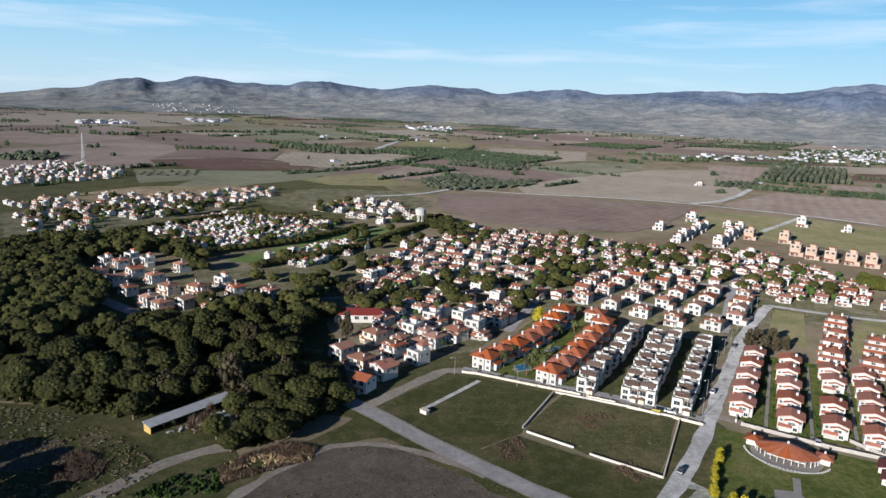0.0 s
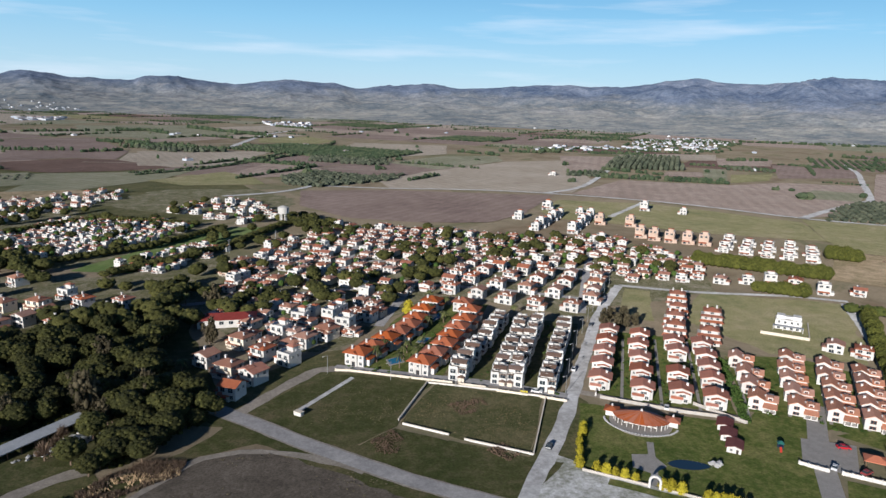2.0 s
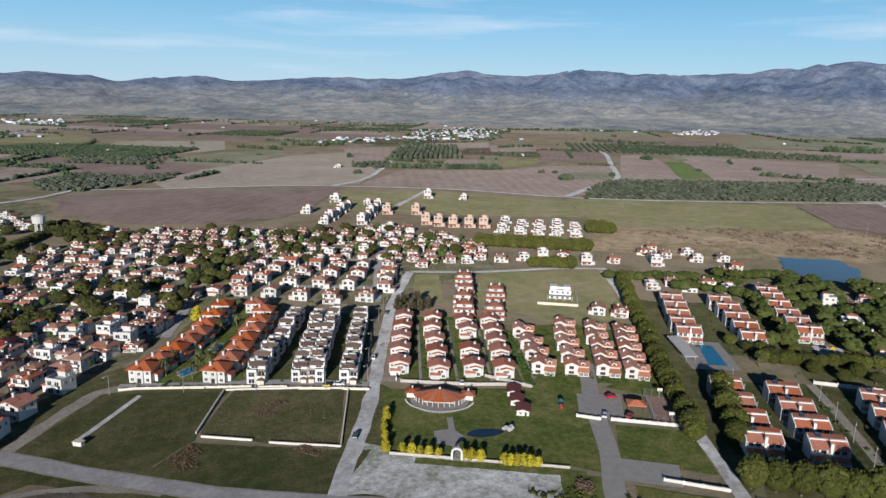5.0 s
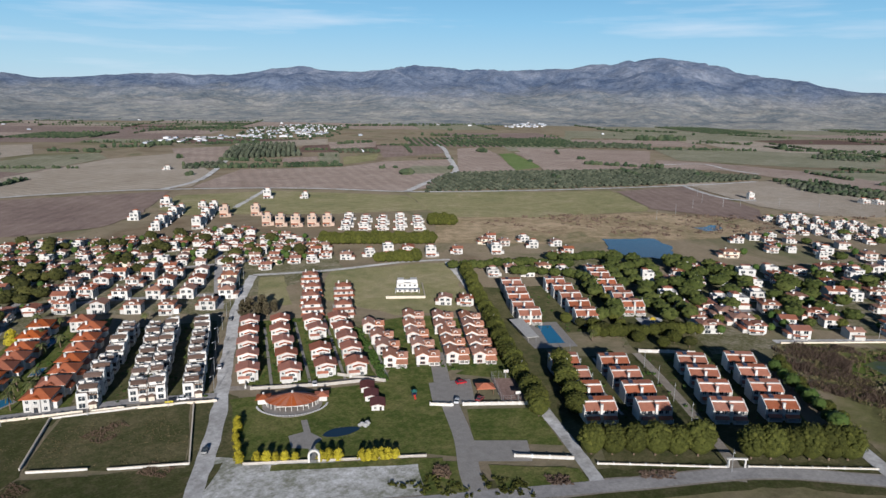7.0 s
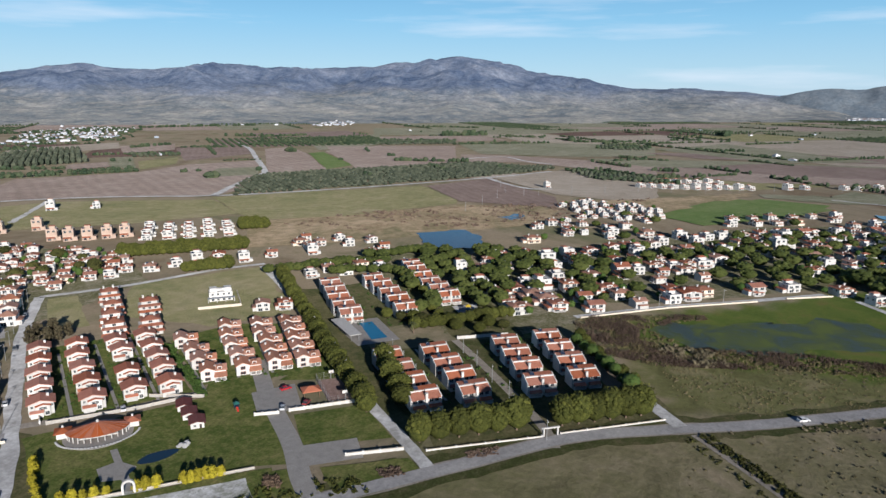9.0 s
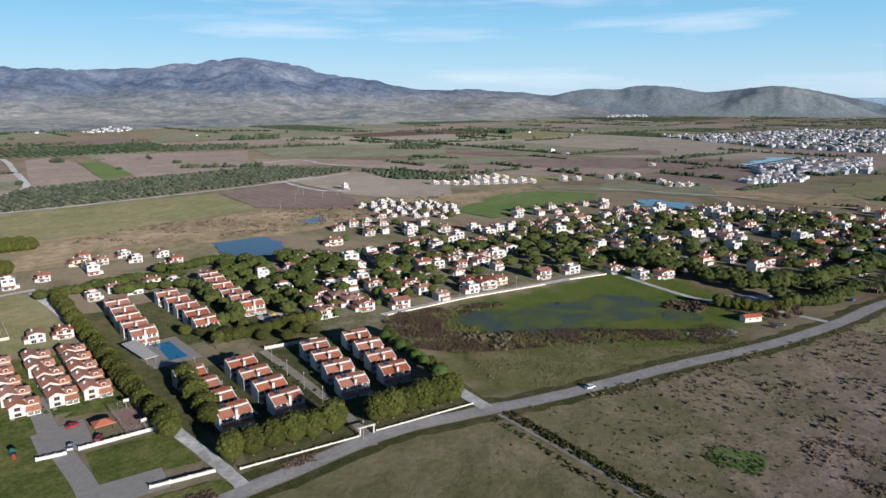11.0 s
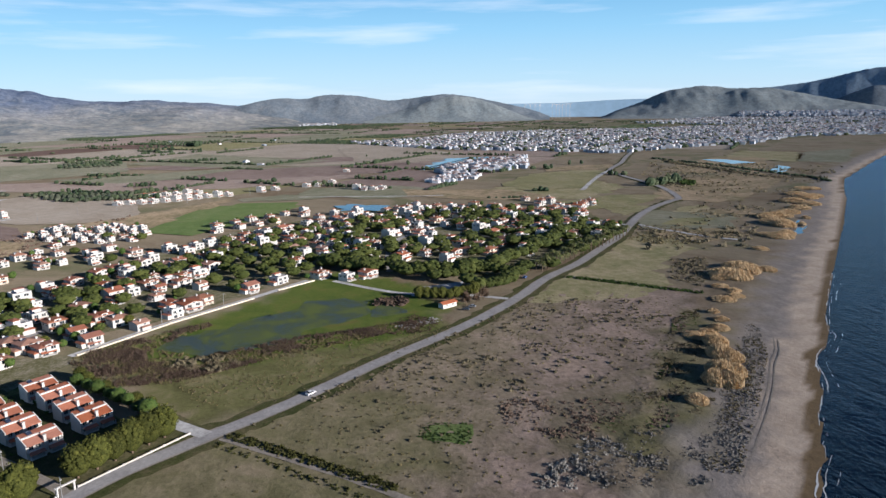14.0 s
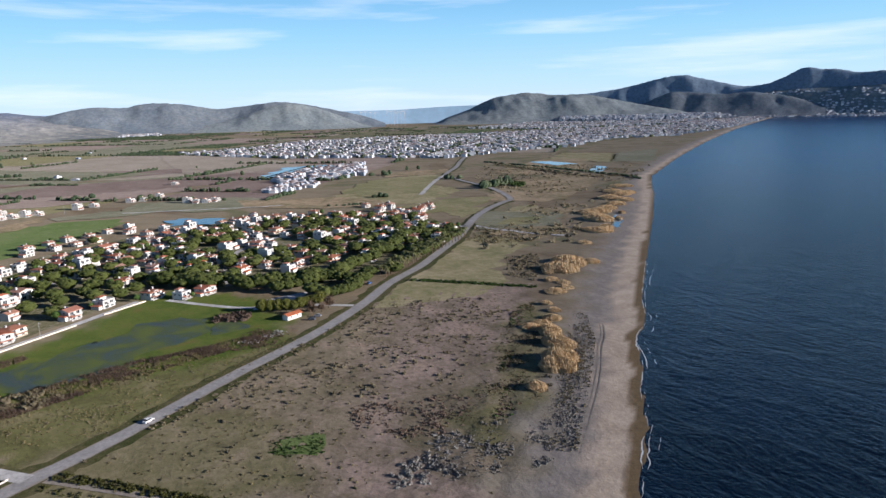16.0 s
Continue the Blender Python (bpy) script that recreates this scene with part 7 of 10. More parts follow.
def house_tall(tile):
    """Three storeys with a tile skirt over each."""
    t = thing("house", "tall white house with stacked terracotta roof skirts", "house", "tall stacked houses")
    part("wall", Mesh().box(-4.6, -4.0, 0, 4.6, 4.0, 5.4).box(-3.4, -2.6, 5.4, 3.6, 4.0, 8.0), M_WHITE, t)
    part("roof", Mesh().hip(-4.0, -3.3, 8.0, 4.2, 4.6, 1.5), tile, t)
    part("skirt_roof", Mesh().add([(-5.2, -4.8, 5.3), (5.2, -4.8, 5.3), (4.6, -2.6, 6.0), (-4.6, -2.6, 6.0), (-5.2, -4.8, 5.1), (5.2, -4.8, 5.1)], [(0, 1, 2, 3), (4, 5, 1, 0), (4, 0, 3), (5, 2, 1), (4, 3, 2, 5)]), tile, t)
    part("lower_roof", Mesh().add([(-5.4, -6.0, 2.5), (5.4, -6.0, 2.5), (5.0, -4.0, 3.2), (-5.0, -4.0, 3.2), (-5.4, -6.0, 2.3), (5.4, -6.0, 2.3)], [(0, 1, 2, 3), (4, 5, 1, 0), (4, 0, 3), (5, 2, 1), (4, 3, 2, 5)]), tile, t)
    for x in (-2.6, 0.0, 2.6):
        window(t, x, -4.0, 4.2, 1.3, 1.4, "f")
    window(t, 0, -2.6, 6.9, 1.6, 1.3, "f")
    window(t, -2.2, -4.0, 1.3, 1.8, 1.6, "f")
    window(t, 2.2, -4.0, 1.3, 1.8, 1.6, "f")
    chimney(t, 2.0, 1.5, 8.4, 10.4, 0.35)
    chimney(t, -2.2, 1.5, 8.4, 10.2, 0.35)
    return t


def villa(rng, tile, wall, flat=False, storeys=2, colour="white", rooft="terracotta tile"):
    """A village house: main block, side block, stacked roofs, porch, balcony, windows, chimneys, roof tank."""
    w, d, h = rng.uniform(3.3, 4.2), rng.uniform(3.2, 4.0), 2.7 * storeys + rng.uniform(-0.1, 0.3)
    kind = "flat-roofed" if flat else rooft + " roofed"
    t = thing("house", f"{colour} rendered village house, {kind}, {'three' if storeys == 3 else 'two'} storeys", "house", "village houses")
    side = rng.choice((-1, 1))
    m = Mesh().box(-w, -d, 0, w, d, h)
    along = rng.choice("xy")
    step = rng.uniform(0.3, 0.55)
    if flat:
        for x0, y0, x1, y1 in ((-w, -d, -w + 0.25, d), (w - 0.25, -d, w, d), (-w + 0.25, -d, w - 0.25, -d + 0.25), (-w + 0.25, d - 0.25, w - 0.25, d)):
            m.box(x0, y0, h, x1, y1, h + 0.6)
        m.box(-w * 0.5, d * 0.1, h, w * 0.55, d - 0.3, h + 2.2)
        part("wall", m, wall, t)
        part("roof", Mesh().box(-w * 0.5 - 0.3, d * 0.1 - 0.4, h + 2.2, w * 0.55 + 0.3, d - 0.1, h + 2.4) if rng.random() < 0.5 else Mesh().hip(-w * 0.5 - 0.4, d * 0.1 - 0.4, h + 2.22, w * 0.55 + 0.4, d + 0.1, 0.8, 0.14), tile, t)
        part("water_tank", Mesh().cyl(w * 0.75, d * 0.4, h, h + 1.3, 0.45), M_METAL, t)
        part("solar_panel", lean_to(-w * 0.9, -w * 0.9 + 1.8, -d * 0.5, -d * 0.5 + 1.3, h + 0.3, h + 1.1, 0.1), M_TANK, t)
    else:
        hip = rng.random() < 0.5
        if not hip:
            m.gable_wall(-w, -d, h, w, d, 1.2, along=along)
        part("wall", m, wall, t)
        r = Mesh()
        if hip:
            r.hip(-w - 0.55, -d - 0.55, h, w + 0.55, d + 0.55, 1.7)
        else:
            r.gable(-w - 0.5, -d - 0.5, h, w + 0.5, d + 0.5, 1.45, along=along)
        part("roof", r, tile, t)
        chimney(t, side * w * 0.5, d * 0.2, h + 0.4, h + 2.3, 0.34)
        if rng.random() < 0.6:
            chimney(t, -side * w * 0.62, -d * 0.4, h + 0.2, h + 1.9, 0.3)
        if rng.random() < 0.55:
            dorm = part("dormer", Mesh().box(-1.3, -d - 0.1, h - 0.3, 1.3, -d * 0.2, h + 1.1), wall, t)
            part("dormer_roof", Mesh().gable(-1.7, -d - 0.6, h + 1.1, 1.7, -d * 0.1, 0.6, 0.14), tile, dorm)
            pane(dorm, 0, -d - 0.1, h + 0.35, 1.0, 0.9, "f")
        elif rng.random() < 0.6:
            part("solar_panel", Mesh().box(-w * 0.6, 0.2, h + 1.0, -w * 0.6 + 1.8, 1.5, h + 1.75), M_TANK, t)
    low = rng.uniform(2.5, 3.1)
    wide = rng.uniform(1.6, 2.4)
    x0, x1 = (w, w + wide) if side > 0 else (-w - wide, -w)
    ann = part("annex", Mesh().box(x0, -d + 0.6, 0, x1, d - 1.4, low), wall, t)
    if not flat or rng.random() < 0.5:
        part("annex_roof", Mesh().hip(x0 - (0.0 if side > 0 else 0.4), -d + 0.2, low + 0.02, x1 + (0.4 if side > 0 else 0.0), d - 1.0, 0.7, 0.16), tile, ann)
    y1 = -d - 1.5
    if rng.random() < 0.65:
        part("porch_roof", lean_to(-w * 0.95, w * step * 1.6, y1 - 0.3, -d, 2.35, 2.95), tile, t)
        part("porch", Mesh().box(-w * 0.95, y1, 0, w * step * 1.6, -d, 0.35).box(-w * 0.93, y1, 0.35, -w * 0.93 + 0.3, y1 + 0.3, 2.25).box(w * step * 1.6 - 0.3, y1, 0.35, w * step * 1.6, y1 + 0.3, 2.25), wall, t)
    part("balcony", Mesh().box(-w * step, -d - 1.25, h - 2.75, w * 0.85, -d, h - 2.57).box(-w * step, -d - 1.25, h - 2.57, w * 0.85, -d - 1.12, h - 1.75), wall, t)
    for x in (-w * 0.5, w * 0.42):
        pane(t, x, -d, h - 1.4, 1.7, 1.7, "f")
    pane(t, -w * 0.4, -d, 1.25, 2.0, 1.8, "f")
    pane(t, w * 0.5, -d, 1.3, 1.3, 1.5, "f")
    for y in (-d * 0.45, d * 0.45):
        pane(t, -side * w, y, h - 1.4, 1.1, 1.2, "l" if side > 0 else "r")
    pane(t, side * w, -d * 0.2, h - 1.2, 1.1, 1.1, "r" if side > 0 else "l")
    return t


HOUSE_USED, FAR_HOUSES, HOUSE_REACH = set(), Joined(), 385.0


def settle(src, x, y, turn, scale=(1, 1, 1), label=""):
    """Puts a house at its place; the first use takes the original."""
    m = at(x, y, turn) @ Matrix.Diagonal((*scale, 1))
    o = src
    if src.name in HOUSE_USED and math.hypot(x, y) > HOUSE_REACH:
        FAR_HOUSES.add(src, m)
        return None
    if src.name in HOUSE_USED:
        o = copy_thing(src, at(x, y))
    HOUSE_USED.add(src.name)
    o.matrix_basis = m
    if label:
        tagged(o, label)
    return o


_r = random.Random(21)
GABLED, SALMON, ORANGE, TERRACE = house_gabled(), house_salmon(), house_orange(), house_terrace()
MODERN = [house_modern(i) for i in range(3)]
TALL = house_tall(M_TILE)

# estate of gabled houses beside the street
for row, turn in (([(129, 266), (122, 253), (115.5, 241), (109.5, 229), (103, 216)], -28), ([(139.5, 258), (133, 246.5), (127, 233), (121, 220), (114.5, 206)], -28),
                  ([(151, 250), (146, 238), (134, 216.5), (127, 202)], -28), ([(161, 245), (155, 232), (149.5, 221), (144, 210), (136, 195)], -28)):
    for x, y in row:
        settle(GABLED, x, y, turn, (0.86, 0.76, _r.uniform(0.78, 0.84)))
for x, y in [(186, 309), (175, 289), (166, 276), (159, 263), (187, 279), (170, 254)]:
    settle(TALL, x, y, -30, (1.0, 0.95, 0.82))
# estate of salmon roofs
for row in ([(168, 228), (163, 215), (157.5, 204), (152, 192)], [(190, 227), (182, 217), (175.5, 207), (169, 196), (163, 186)],
            [(199, 217), (191.5, 207.5), (186, 198), (179.5, 189), (173, 180)], [(208.5, 209), (201.5, 200), (194.5, 191), (188, 182.5), (181, 173)]):
    for x, y in row:
        settle(SALMON, x, y, -36 + _r.uniform(-2, 2), (0.98, 0.90, _r.uniform(0.72, 0.80)))
# orange villas
for row in ([(18, 248), (24, 255.5), (30.5, 263.5), (36.5, 271), (42, 279), (46.5, 289), (52, 301), (58.5, 314)], [(41, 237), (47, 245.5), (53, 255), (57.5, 264.5), (62.5, 274), (68, 284.5), (73.5, 297), (73, 310)]):
    for x, y in row:
        settle(ORANGE, x, y, -31 + _r.uniform(-3, 3), (0.86, 0.84, _r.uniform(0.82, 0.88)))


def from_to(a, b, n):
    return [(a[0] + (b[0] - a[0]) * i / (n - 1), a[1] + (b[1] - a[1]) * i / (n - 1)) for i in range(n)]


# stepped white houses, a broad row of pairs between two narrow ones
for row, offs in ((from_to((53, 229), (86, 288), 8), (0,)), (from_to((70, 223), (97, 280), 7), (-3.1, 3.1)), (from_to((83, 215), (112, 276), 8), (0,))):
    for x, y in row:
        for o in offs:
            settle(MODERN[_r.randrange(3)], x + 0.89 * o + _r.uniform(-0.4, 0.4), y - 0.45 * o + _r.uniform(-0.6, 0.6), -27, (0.70 if len(offs) > 1 else 0.80, 0.74, _r.uniform(0.72, 0.90)))
# long houses by the pines
for row, turn in (([(197, 146), (189, 135), (181.5, 124.5), (174, 114)], -37), ([(211, 133.5), (203, 123), (195.5, 113), (187.5, 102.5)], -37),
                  ([(234.5, 114.5), (226, 105.5), (216.5, 96.5), (206, 86.5)], -44), ([(250, 103), (241, 94), (230.5, 85), (220.5, 76)], -44)):
    for x, y in row:
        settle(TERRACE, x, y, turn, (0.84, 0.74, 0.84))
for row, turn in (([(262, 232), (254, 222), (245, 212), (237, 202), (230, 192)], -36), ([(282, 219), (275, 208), (267, 197), (259, 186), (250, 175)], -36), ([(320, 220), (313, 212), (303, 201), (294, 190), (287, 180), (279, 169)], -38)):
    for x, y in row:
        settle(TERRACE, x, y, turn, (0.82, 0.78, 0.9))

# village houses of many kinds
KINDS = []
for i in range(9):
    KINDS.append(villa(_r, (M_TILE, M_TILE_OLD, M_TILE_DULL)[i % 3], (M_WHITE, M_WHITE, M_WHITE, M_WHITE, M_CREAM, M_WHITE)[i % 6], colour=("white", "white", "white", "white", "cream", "white")[i % 6], rooft=("terracotta tile", "weathered brown tile", "faded tile")[i % 3]))
FLATS = [villa(_r, M_TILE, M_WHITE, True, 2 + (i % 2)) for i in range(3)]
PINKS = [villa(_r, M_TILE, M_PINK, True, 3, "bare pink brick") for i in range(1)]


def quarter(outline, turn, across, deep, mix, rng, jitter=1.6, skip=0.12, scale=0.95, keep_off=(), thin=None):
    """Fills an outline with houses on a loose grid."""
    rot = Matrix.Rotation(radians(turn), 2)
    inv = rot.inverted()
    loc = [inv @ Vector(p) for p in outline]
    x0, x1, y0, y1 = min(p.x for p in loc), max(p.x for p in loc), min(p.y for p in loc), max(p.y for p in loc)
    n, y, odd = 0, y0 + deep / 2, 0
    while y < y1:
        x = x0 + across / 2 + (odd % 2) * across * 0.3
        while x < x1:
            p = rot @ Vector((x + rng.uniform(-jitter, jitter), y + rng.uniform(-jitter, jitter)))
            if inside(outline, p.x, p.y) and rng.random() > (0.25 if thin and inside(thin, p.x, p.y) else skip) and all((p.x - a) ** 2 + (p.y - b) ** 2 > c * c for a, b, c in keep_off):
                k = scale * rng.uniform(0.9, 1.06)
                settle(mix[rng.randrange(len(mix))], p.x, p.y, turn + rng.choice((0, 0, 0, 90, -90)) + rng.uniform(-4, 4), (k, k, k * rng.uniform(0.64, 0.80)))
                n += 1
                if 300 < math.hypot(p.x, p.y) < 620 and rng.random() < 0.20:
                    g = rot @ Vector((x + across * 0.5, y - deep * 0.45))
                    plant(PINES, g.x, g.y, rng.uniform(0.8, 1.2), rng, 0.85)
                if rng.random() < 0.45:
                    g = rot @ Vector((x + across * 0.5, y + deep * 0.4))
                    plant(GARDEN, g.x, g.y, rng.uniform(0.7, 1.1), rng)
            x += across
        y += deep
        odd += 1
    return n


def quarters():
    rng = random.Random(3)
    parks = [(-8, 345, 12), (58, 372, 15), (30, 360, 8)]
    mixed = KINDS + KINDS + FLATS
    for row in ([(74, 341), (86, 330), (98, 320), (110, 310), (127, 304)], [(89, 359), (101, 347), (114, 337.5), (127, 328), (148, 327), (142, 316)], [(101, 376), (113, 364.5), (126, 353), (139, 345), (156, 342)], [(113, 386), (125, 376), (137, 368), (149, 362), (164, 359), (84, 372), (76, 356)]):
        for x, y in row:
            settle(KINDS[rng.randrange(9)], x, y, -36 + rng.uniform(-3, 3), (0.95, 0.9, 0.92))
    quarter([(-52, 318), (-45, 400), (-15, 480), (20, 530), (95, 515), (170, 470), (225, 478), (250, 400), (222, 338), (188, 352), (172, 372), (120, 396), (92, 388), (62, 345), (40, 318), (8, 262), (-20, 268)], -34, 11.0, 13.0, mixed, rng, scale=0.86, keep_off=parks)
    for spots, kinds in (([(-38, 252), (-29, 242), (-20, 235), (-18, 257), (-27, 271), (-2, 269), (7, 278), (26, 299), (-26, 223)], KINDS), ([(-8, 250), (-12, 282), (-4, 300), (15, 283), (13, 308)], FLATS), ([(-183, 353), (-181, 374), (-166, 358), (-151, 348), (-168, 340), (-154, 324), (-137, 309), (-136, 329), (-128, 301), (-120, 307), (-122, 330), (-114, 315), (-103, 331), (-104, 298), (-95, 306), (-88, 315), (-85, 328), (-146, 373)], KINDS), ([(-192, 379), (-183, 392), (-170, 383), (-115, 347)], FLATS)):
        for x, y in spots:
            settle(kinds[rng.randrange(len(kinds))], x, y, -36 + rng.uniform(-8, 8), (0.95, 0.92, 0.9))
    quarter([(-213, 476), (-182, 562), (-89, 544), (-81, 521), (-134, 434), (-158, 429), (-185, 451)], -31, 8.4, 10.0, FLATS + FLATS + FLATS + KINDS[:4], rng, 1.0, 0.05, 0.66)
    quarter([(-108, 406), (-83, 388), (-51, 448), (-73, 466), (-96, 432)], -31, 8.6, 10.2, FLATS + FLATS + FLATS + KINDS[:2], rng, 1.0, 0.05, 0.70)
    quarter([(-375, 570), (-272, 444), (-233, 518), (-169, 659), (-178, 745), (-275, 650), (-346, 631)], -25, 13, 16, KINDS + FLATS + FLATS, rng, 3.0, 0.25, 0.8)
    quarter([(-437, 667), (-523, 801), (-520, 915), (-410, 843), (-353, 769), (-401, 701)], -30, 13, 17, FLATS + FLATS + KINDS[:4], rng, 3, 0.2, 0.85)
    quarter([(-119, 601), (-47, 533), (-19, 565), (-47, 653), (-92, 660)], -20, 13, 16, FLATS + FLATS + KINDS[:3], rng, 3, 0.25, 0.9)
    # white blocks and unfinished houses at the edge of the fields
    for i in range(5):
        for j in range(5):
            settle(FLATS[(i + j) % 3], 290 + 11.0 * i + 6.6 * j, 428 - 8.6 * i + 8.4 * j, -39, (1.02, 1.0, rng.uniform(0.50, 0.58)), "white flat-roofed block in a regular row of terraces")
    for x, y in [(258, 470), (267, 462), (278, 456), (288, 450), (243, 536), (266, 526), (252, 480)]:
        settle(PINKS[0], x, y, -38, (0.95, 0.95, 0.95), "unfinished pink brick house with open floors")
    for i in range(7):
        settle(FLATS[i % 3], 178 + 7.5 * i, 512 + 11 * i, -33, (0.9, 0.9, 0.9))
        settle(FLATS[(i + 1) % 3], 204 + 7.2 * i, 500 + 11 * i, -33, (0.9, 0.9, 0.9))
    for x, y, s in [(224, 614, 1.2), (319, 605, 1.0), (348, 583, 0.9), (180, 563, 1.0), (712, 306, 0.8), (245, 585, 0.9)]:
        settle(FLATS[int(x) % 3], x, y, -35, (s, s, s), "white house standing alone among the fields")
    # houses between the lane and the pond
    for x, y in [(236, 348), (252, 345), (266, 344), (279, 339), (283, 321), (302, 316), (322, 300), (345, 314), (351, 333), (363, 312), (355, 296), (360, 270), (341, 266), (278, 261), (293, 261), (294, 248), (311, 251), (312, 237), (328, 229), (220, 238), (228, 231), (228, 392), (240, 380), (332, 312), (338, 326), (372, 290)]:
        settle((KINDS + FLATS)[int(x * 7 + y) % 12], x, y, -36 + rng.uniform(-8, 8), (0.92, 0.92, 0.70))
    for spots, kinds in ((NE_TILED, KINDS), (NE_FLAT, FLATS + FLATS + KINDS[:1])):
        for x, y in spots:
            k = rng.uniform(0.92, 1.12)
            settle(kinds[rng.randrange(len(kinds))], x, y, -45 + rng.choice((0, 0, 0, 90)) + rng.uniform(-5, 5), (k * rng.uniform(0.95, 1.25), k, k * rng.uniform(0.68, 0.84)))
            if rng.random() < 0.7:
                plant(GARDEN, x + rng.uniform(-8, 8), y + rng.uniform(6, 8) * rng.choice((-1, 1)), rng.uniform(0.8, 1.3), rng)
    quarter([(410, 170), (452, 150), (560, 60), (690, -90), (640, -190), (600, -240), (500, -235), (430, -150), (410, -60), (450, 0), (470, 60)], -45, 16, 18, KINDS[:5] + FLATS, rng, 4.0, 0.15, 1.08, [(a, b, 13) for a, b in NE_HOUSES], DENSE)
    quarter([(300, 168), (345, 205), (405, 178), (450, 100), (400, 62), (372, 66), (322, 108)], -45, 14, 16, KINDS + FLATS, rng, 3.0, 0.3, 0.9, [(a, b, 11) for a, b in NE_HOUSES])
    quarter([(594, 240), (637, 237), (645, 186), (603, 147), (558, 143), (547, 191)], -42, 10.5, 15, FLATS + FLATS + KINDS[:2], rng, 0.8, 0.08, 0.8)
    quarter([(470, 200), (530, 220), (560, 200), (520, 165), (470, 150)], -42, 15, 17, KINDS + FLATS, rng, 2, 0.3, 0.85)
    quarter([(560, 90), (600, 120), (660, 60), (690, 0), (660, -40)], -45, 20, 22, KINDS + FLATS, rng, 3, 0.3, 1.0)
    for x, y in along([(779, 220), (789, 187), (802, 159), (820, 131), (830, 106)], 12) + along([(836, 205), (850, 183), (856, 148)], 12) + [(856, 76), (869, 60), (893, 22), (896, 8), (926, -11), (844, -40), (834, -50), (830, -60), (837, -71), (1076, -35), (336, 907)]:
        settle(FLATS[int(x) % 3], x, y, -30, (1.15, 1.15, 0.75))
    for x, y in [(596, -196), (610, -214), (628, -250), (640, -262), (612, -240), (655, -215), (665, -228)]:
        settle(KINDS[int(x) % 9], x, y, -45, (1.2, 1.2, 1.1))


quarters()
FAR_HOUSES.place("village_houses", "white village houses with tiled and flat roofs, far off", "houses")
FAR_TREES.place("pine_wood", "dark green umbrella pines, far off", "trees", True)

# ---- far towns and far trees ----
def far_town(name, label, outline, count, seed, size=(9, 14), low=4, high=8, lift=None):
    """Many small blocks with roofs, far out on the plain."""
    rng = random.Random(seed)
    walls, roofs = Mesh(), Mesh()
    xs, ys = [p[0] for p in outline], [p[1] for p in outline]
    n, tries = 0, 0
    while n < count and tries < count * 30:
        tries += 1
        x, y = rng.uniform(min(xs), max(xs)), rng.uniform(min(ys), max(ys))
        if not inside(outline, x, y):
            continue
        w, d, h = rng.uniform(*size) / 2, rng.uniform(*size) / 2, rng.uniform(low, high)
        z = max(0.0, lift(x, y)) if lift else 0.0
        m = pose(x, y, z, 0, 0, rng.uniform(-50, -20))
        walls.box(-w, -d, -1.5, w, d, h, 0, m)
        r = Mesh()
        if rng.random() < 0.55:
            r.add([(-w - 0.4, -d - 0.4, h), (w + 0.4, -d - 0.4, h), (w + 0.4, d + 0.4, h), (-w - 0.4, d + 0.4, h), (0, 0, h + 1.5)], [(0, 1, 4), (1, 2, 4), (2, 3, 4), (3, 0, 4)])
        else:
            r.box(-w * 0.5, -d * 0.5, h, w * 0.4, d * 0.5, h + 1.5)
        roofs.add([m @ Vector(p) for p in r.v], r.f)
        n += 1
    t = thing(name, label, "town", kind="stuff")
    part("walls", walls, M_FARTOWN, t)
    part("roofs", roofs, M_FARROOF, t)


TOWN = [(1368, -482), (1282, -576), (1356, -714), (1411, -849), (1424, -955), (1567, -1130), (1649, -1216), (1662, -1499), (1993, -2040), (2381, -2141), (2429, -1503), (2361, -1129), (2392, -840), (2350, -700), (2331, -487), (1998, -251), (1917, -79), (1708, -159), (1486, -312)]
TOWN_BACK = [(3000, -1400), (3650, -2250), (3550, -2800), (2812, -2869), (2501, -2248), (2587, -1549)]
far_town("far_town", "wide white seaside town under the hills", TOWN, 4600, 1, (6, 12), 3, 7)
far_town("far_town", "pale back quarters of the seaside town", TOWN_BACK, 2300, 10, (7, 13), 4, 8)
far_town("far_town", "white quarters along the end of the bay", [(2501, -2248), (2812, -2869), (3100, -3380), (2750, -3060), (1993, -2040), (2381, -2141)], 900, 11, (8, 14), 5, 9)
far_town("far_town", "cluster of white houses beside the lagoon", [(1002, -164), (1128, -201), (1194, -286), (1266, -380), (1025, -312), (1022, -255), (987, -177)], 190, 2, (7, 11), 4, 7)
far_town("far_town", "low houses with pointed roofs before the lagoon", [(888, -129), (1003, -180), (1005, -231), (918, -209), (877, -152)], 60, 12, (6, 9), 3, 4)
far_town("far_town", "white hill village at the mountain foot", [(778, 1620), (960, 1860), (1180, 2000), (1250, 1860), (1150, 1700), (1000, 1600)], 150, 3, (4, 7), 2.5, 4, MOUNTAIN_Z)
far_town("far_town", "line of white sheds and houses along the plain road", [(812, 1575), (1022, 1592), (922, 1423), (475, 1387), (524, 1532)], 70, 4, (6, 16), 2.5, 4)
far_town("far_town", "white village on a pale slope", [(1640, 1560), (1800, 1640), (1960, 1700), (1980, 1620), (1800, 1500)], 60, 5, (5, 8), 2.5, 4, MOUNTAIN_Z)
far_town("far_town", "white village on the far plain", [(-1060, 1995), (-928, 2046), (-871, 1919), (-981, 1846)], 50, 6, (8, 24), 3, 6)
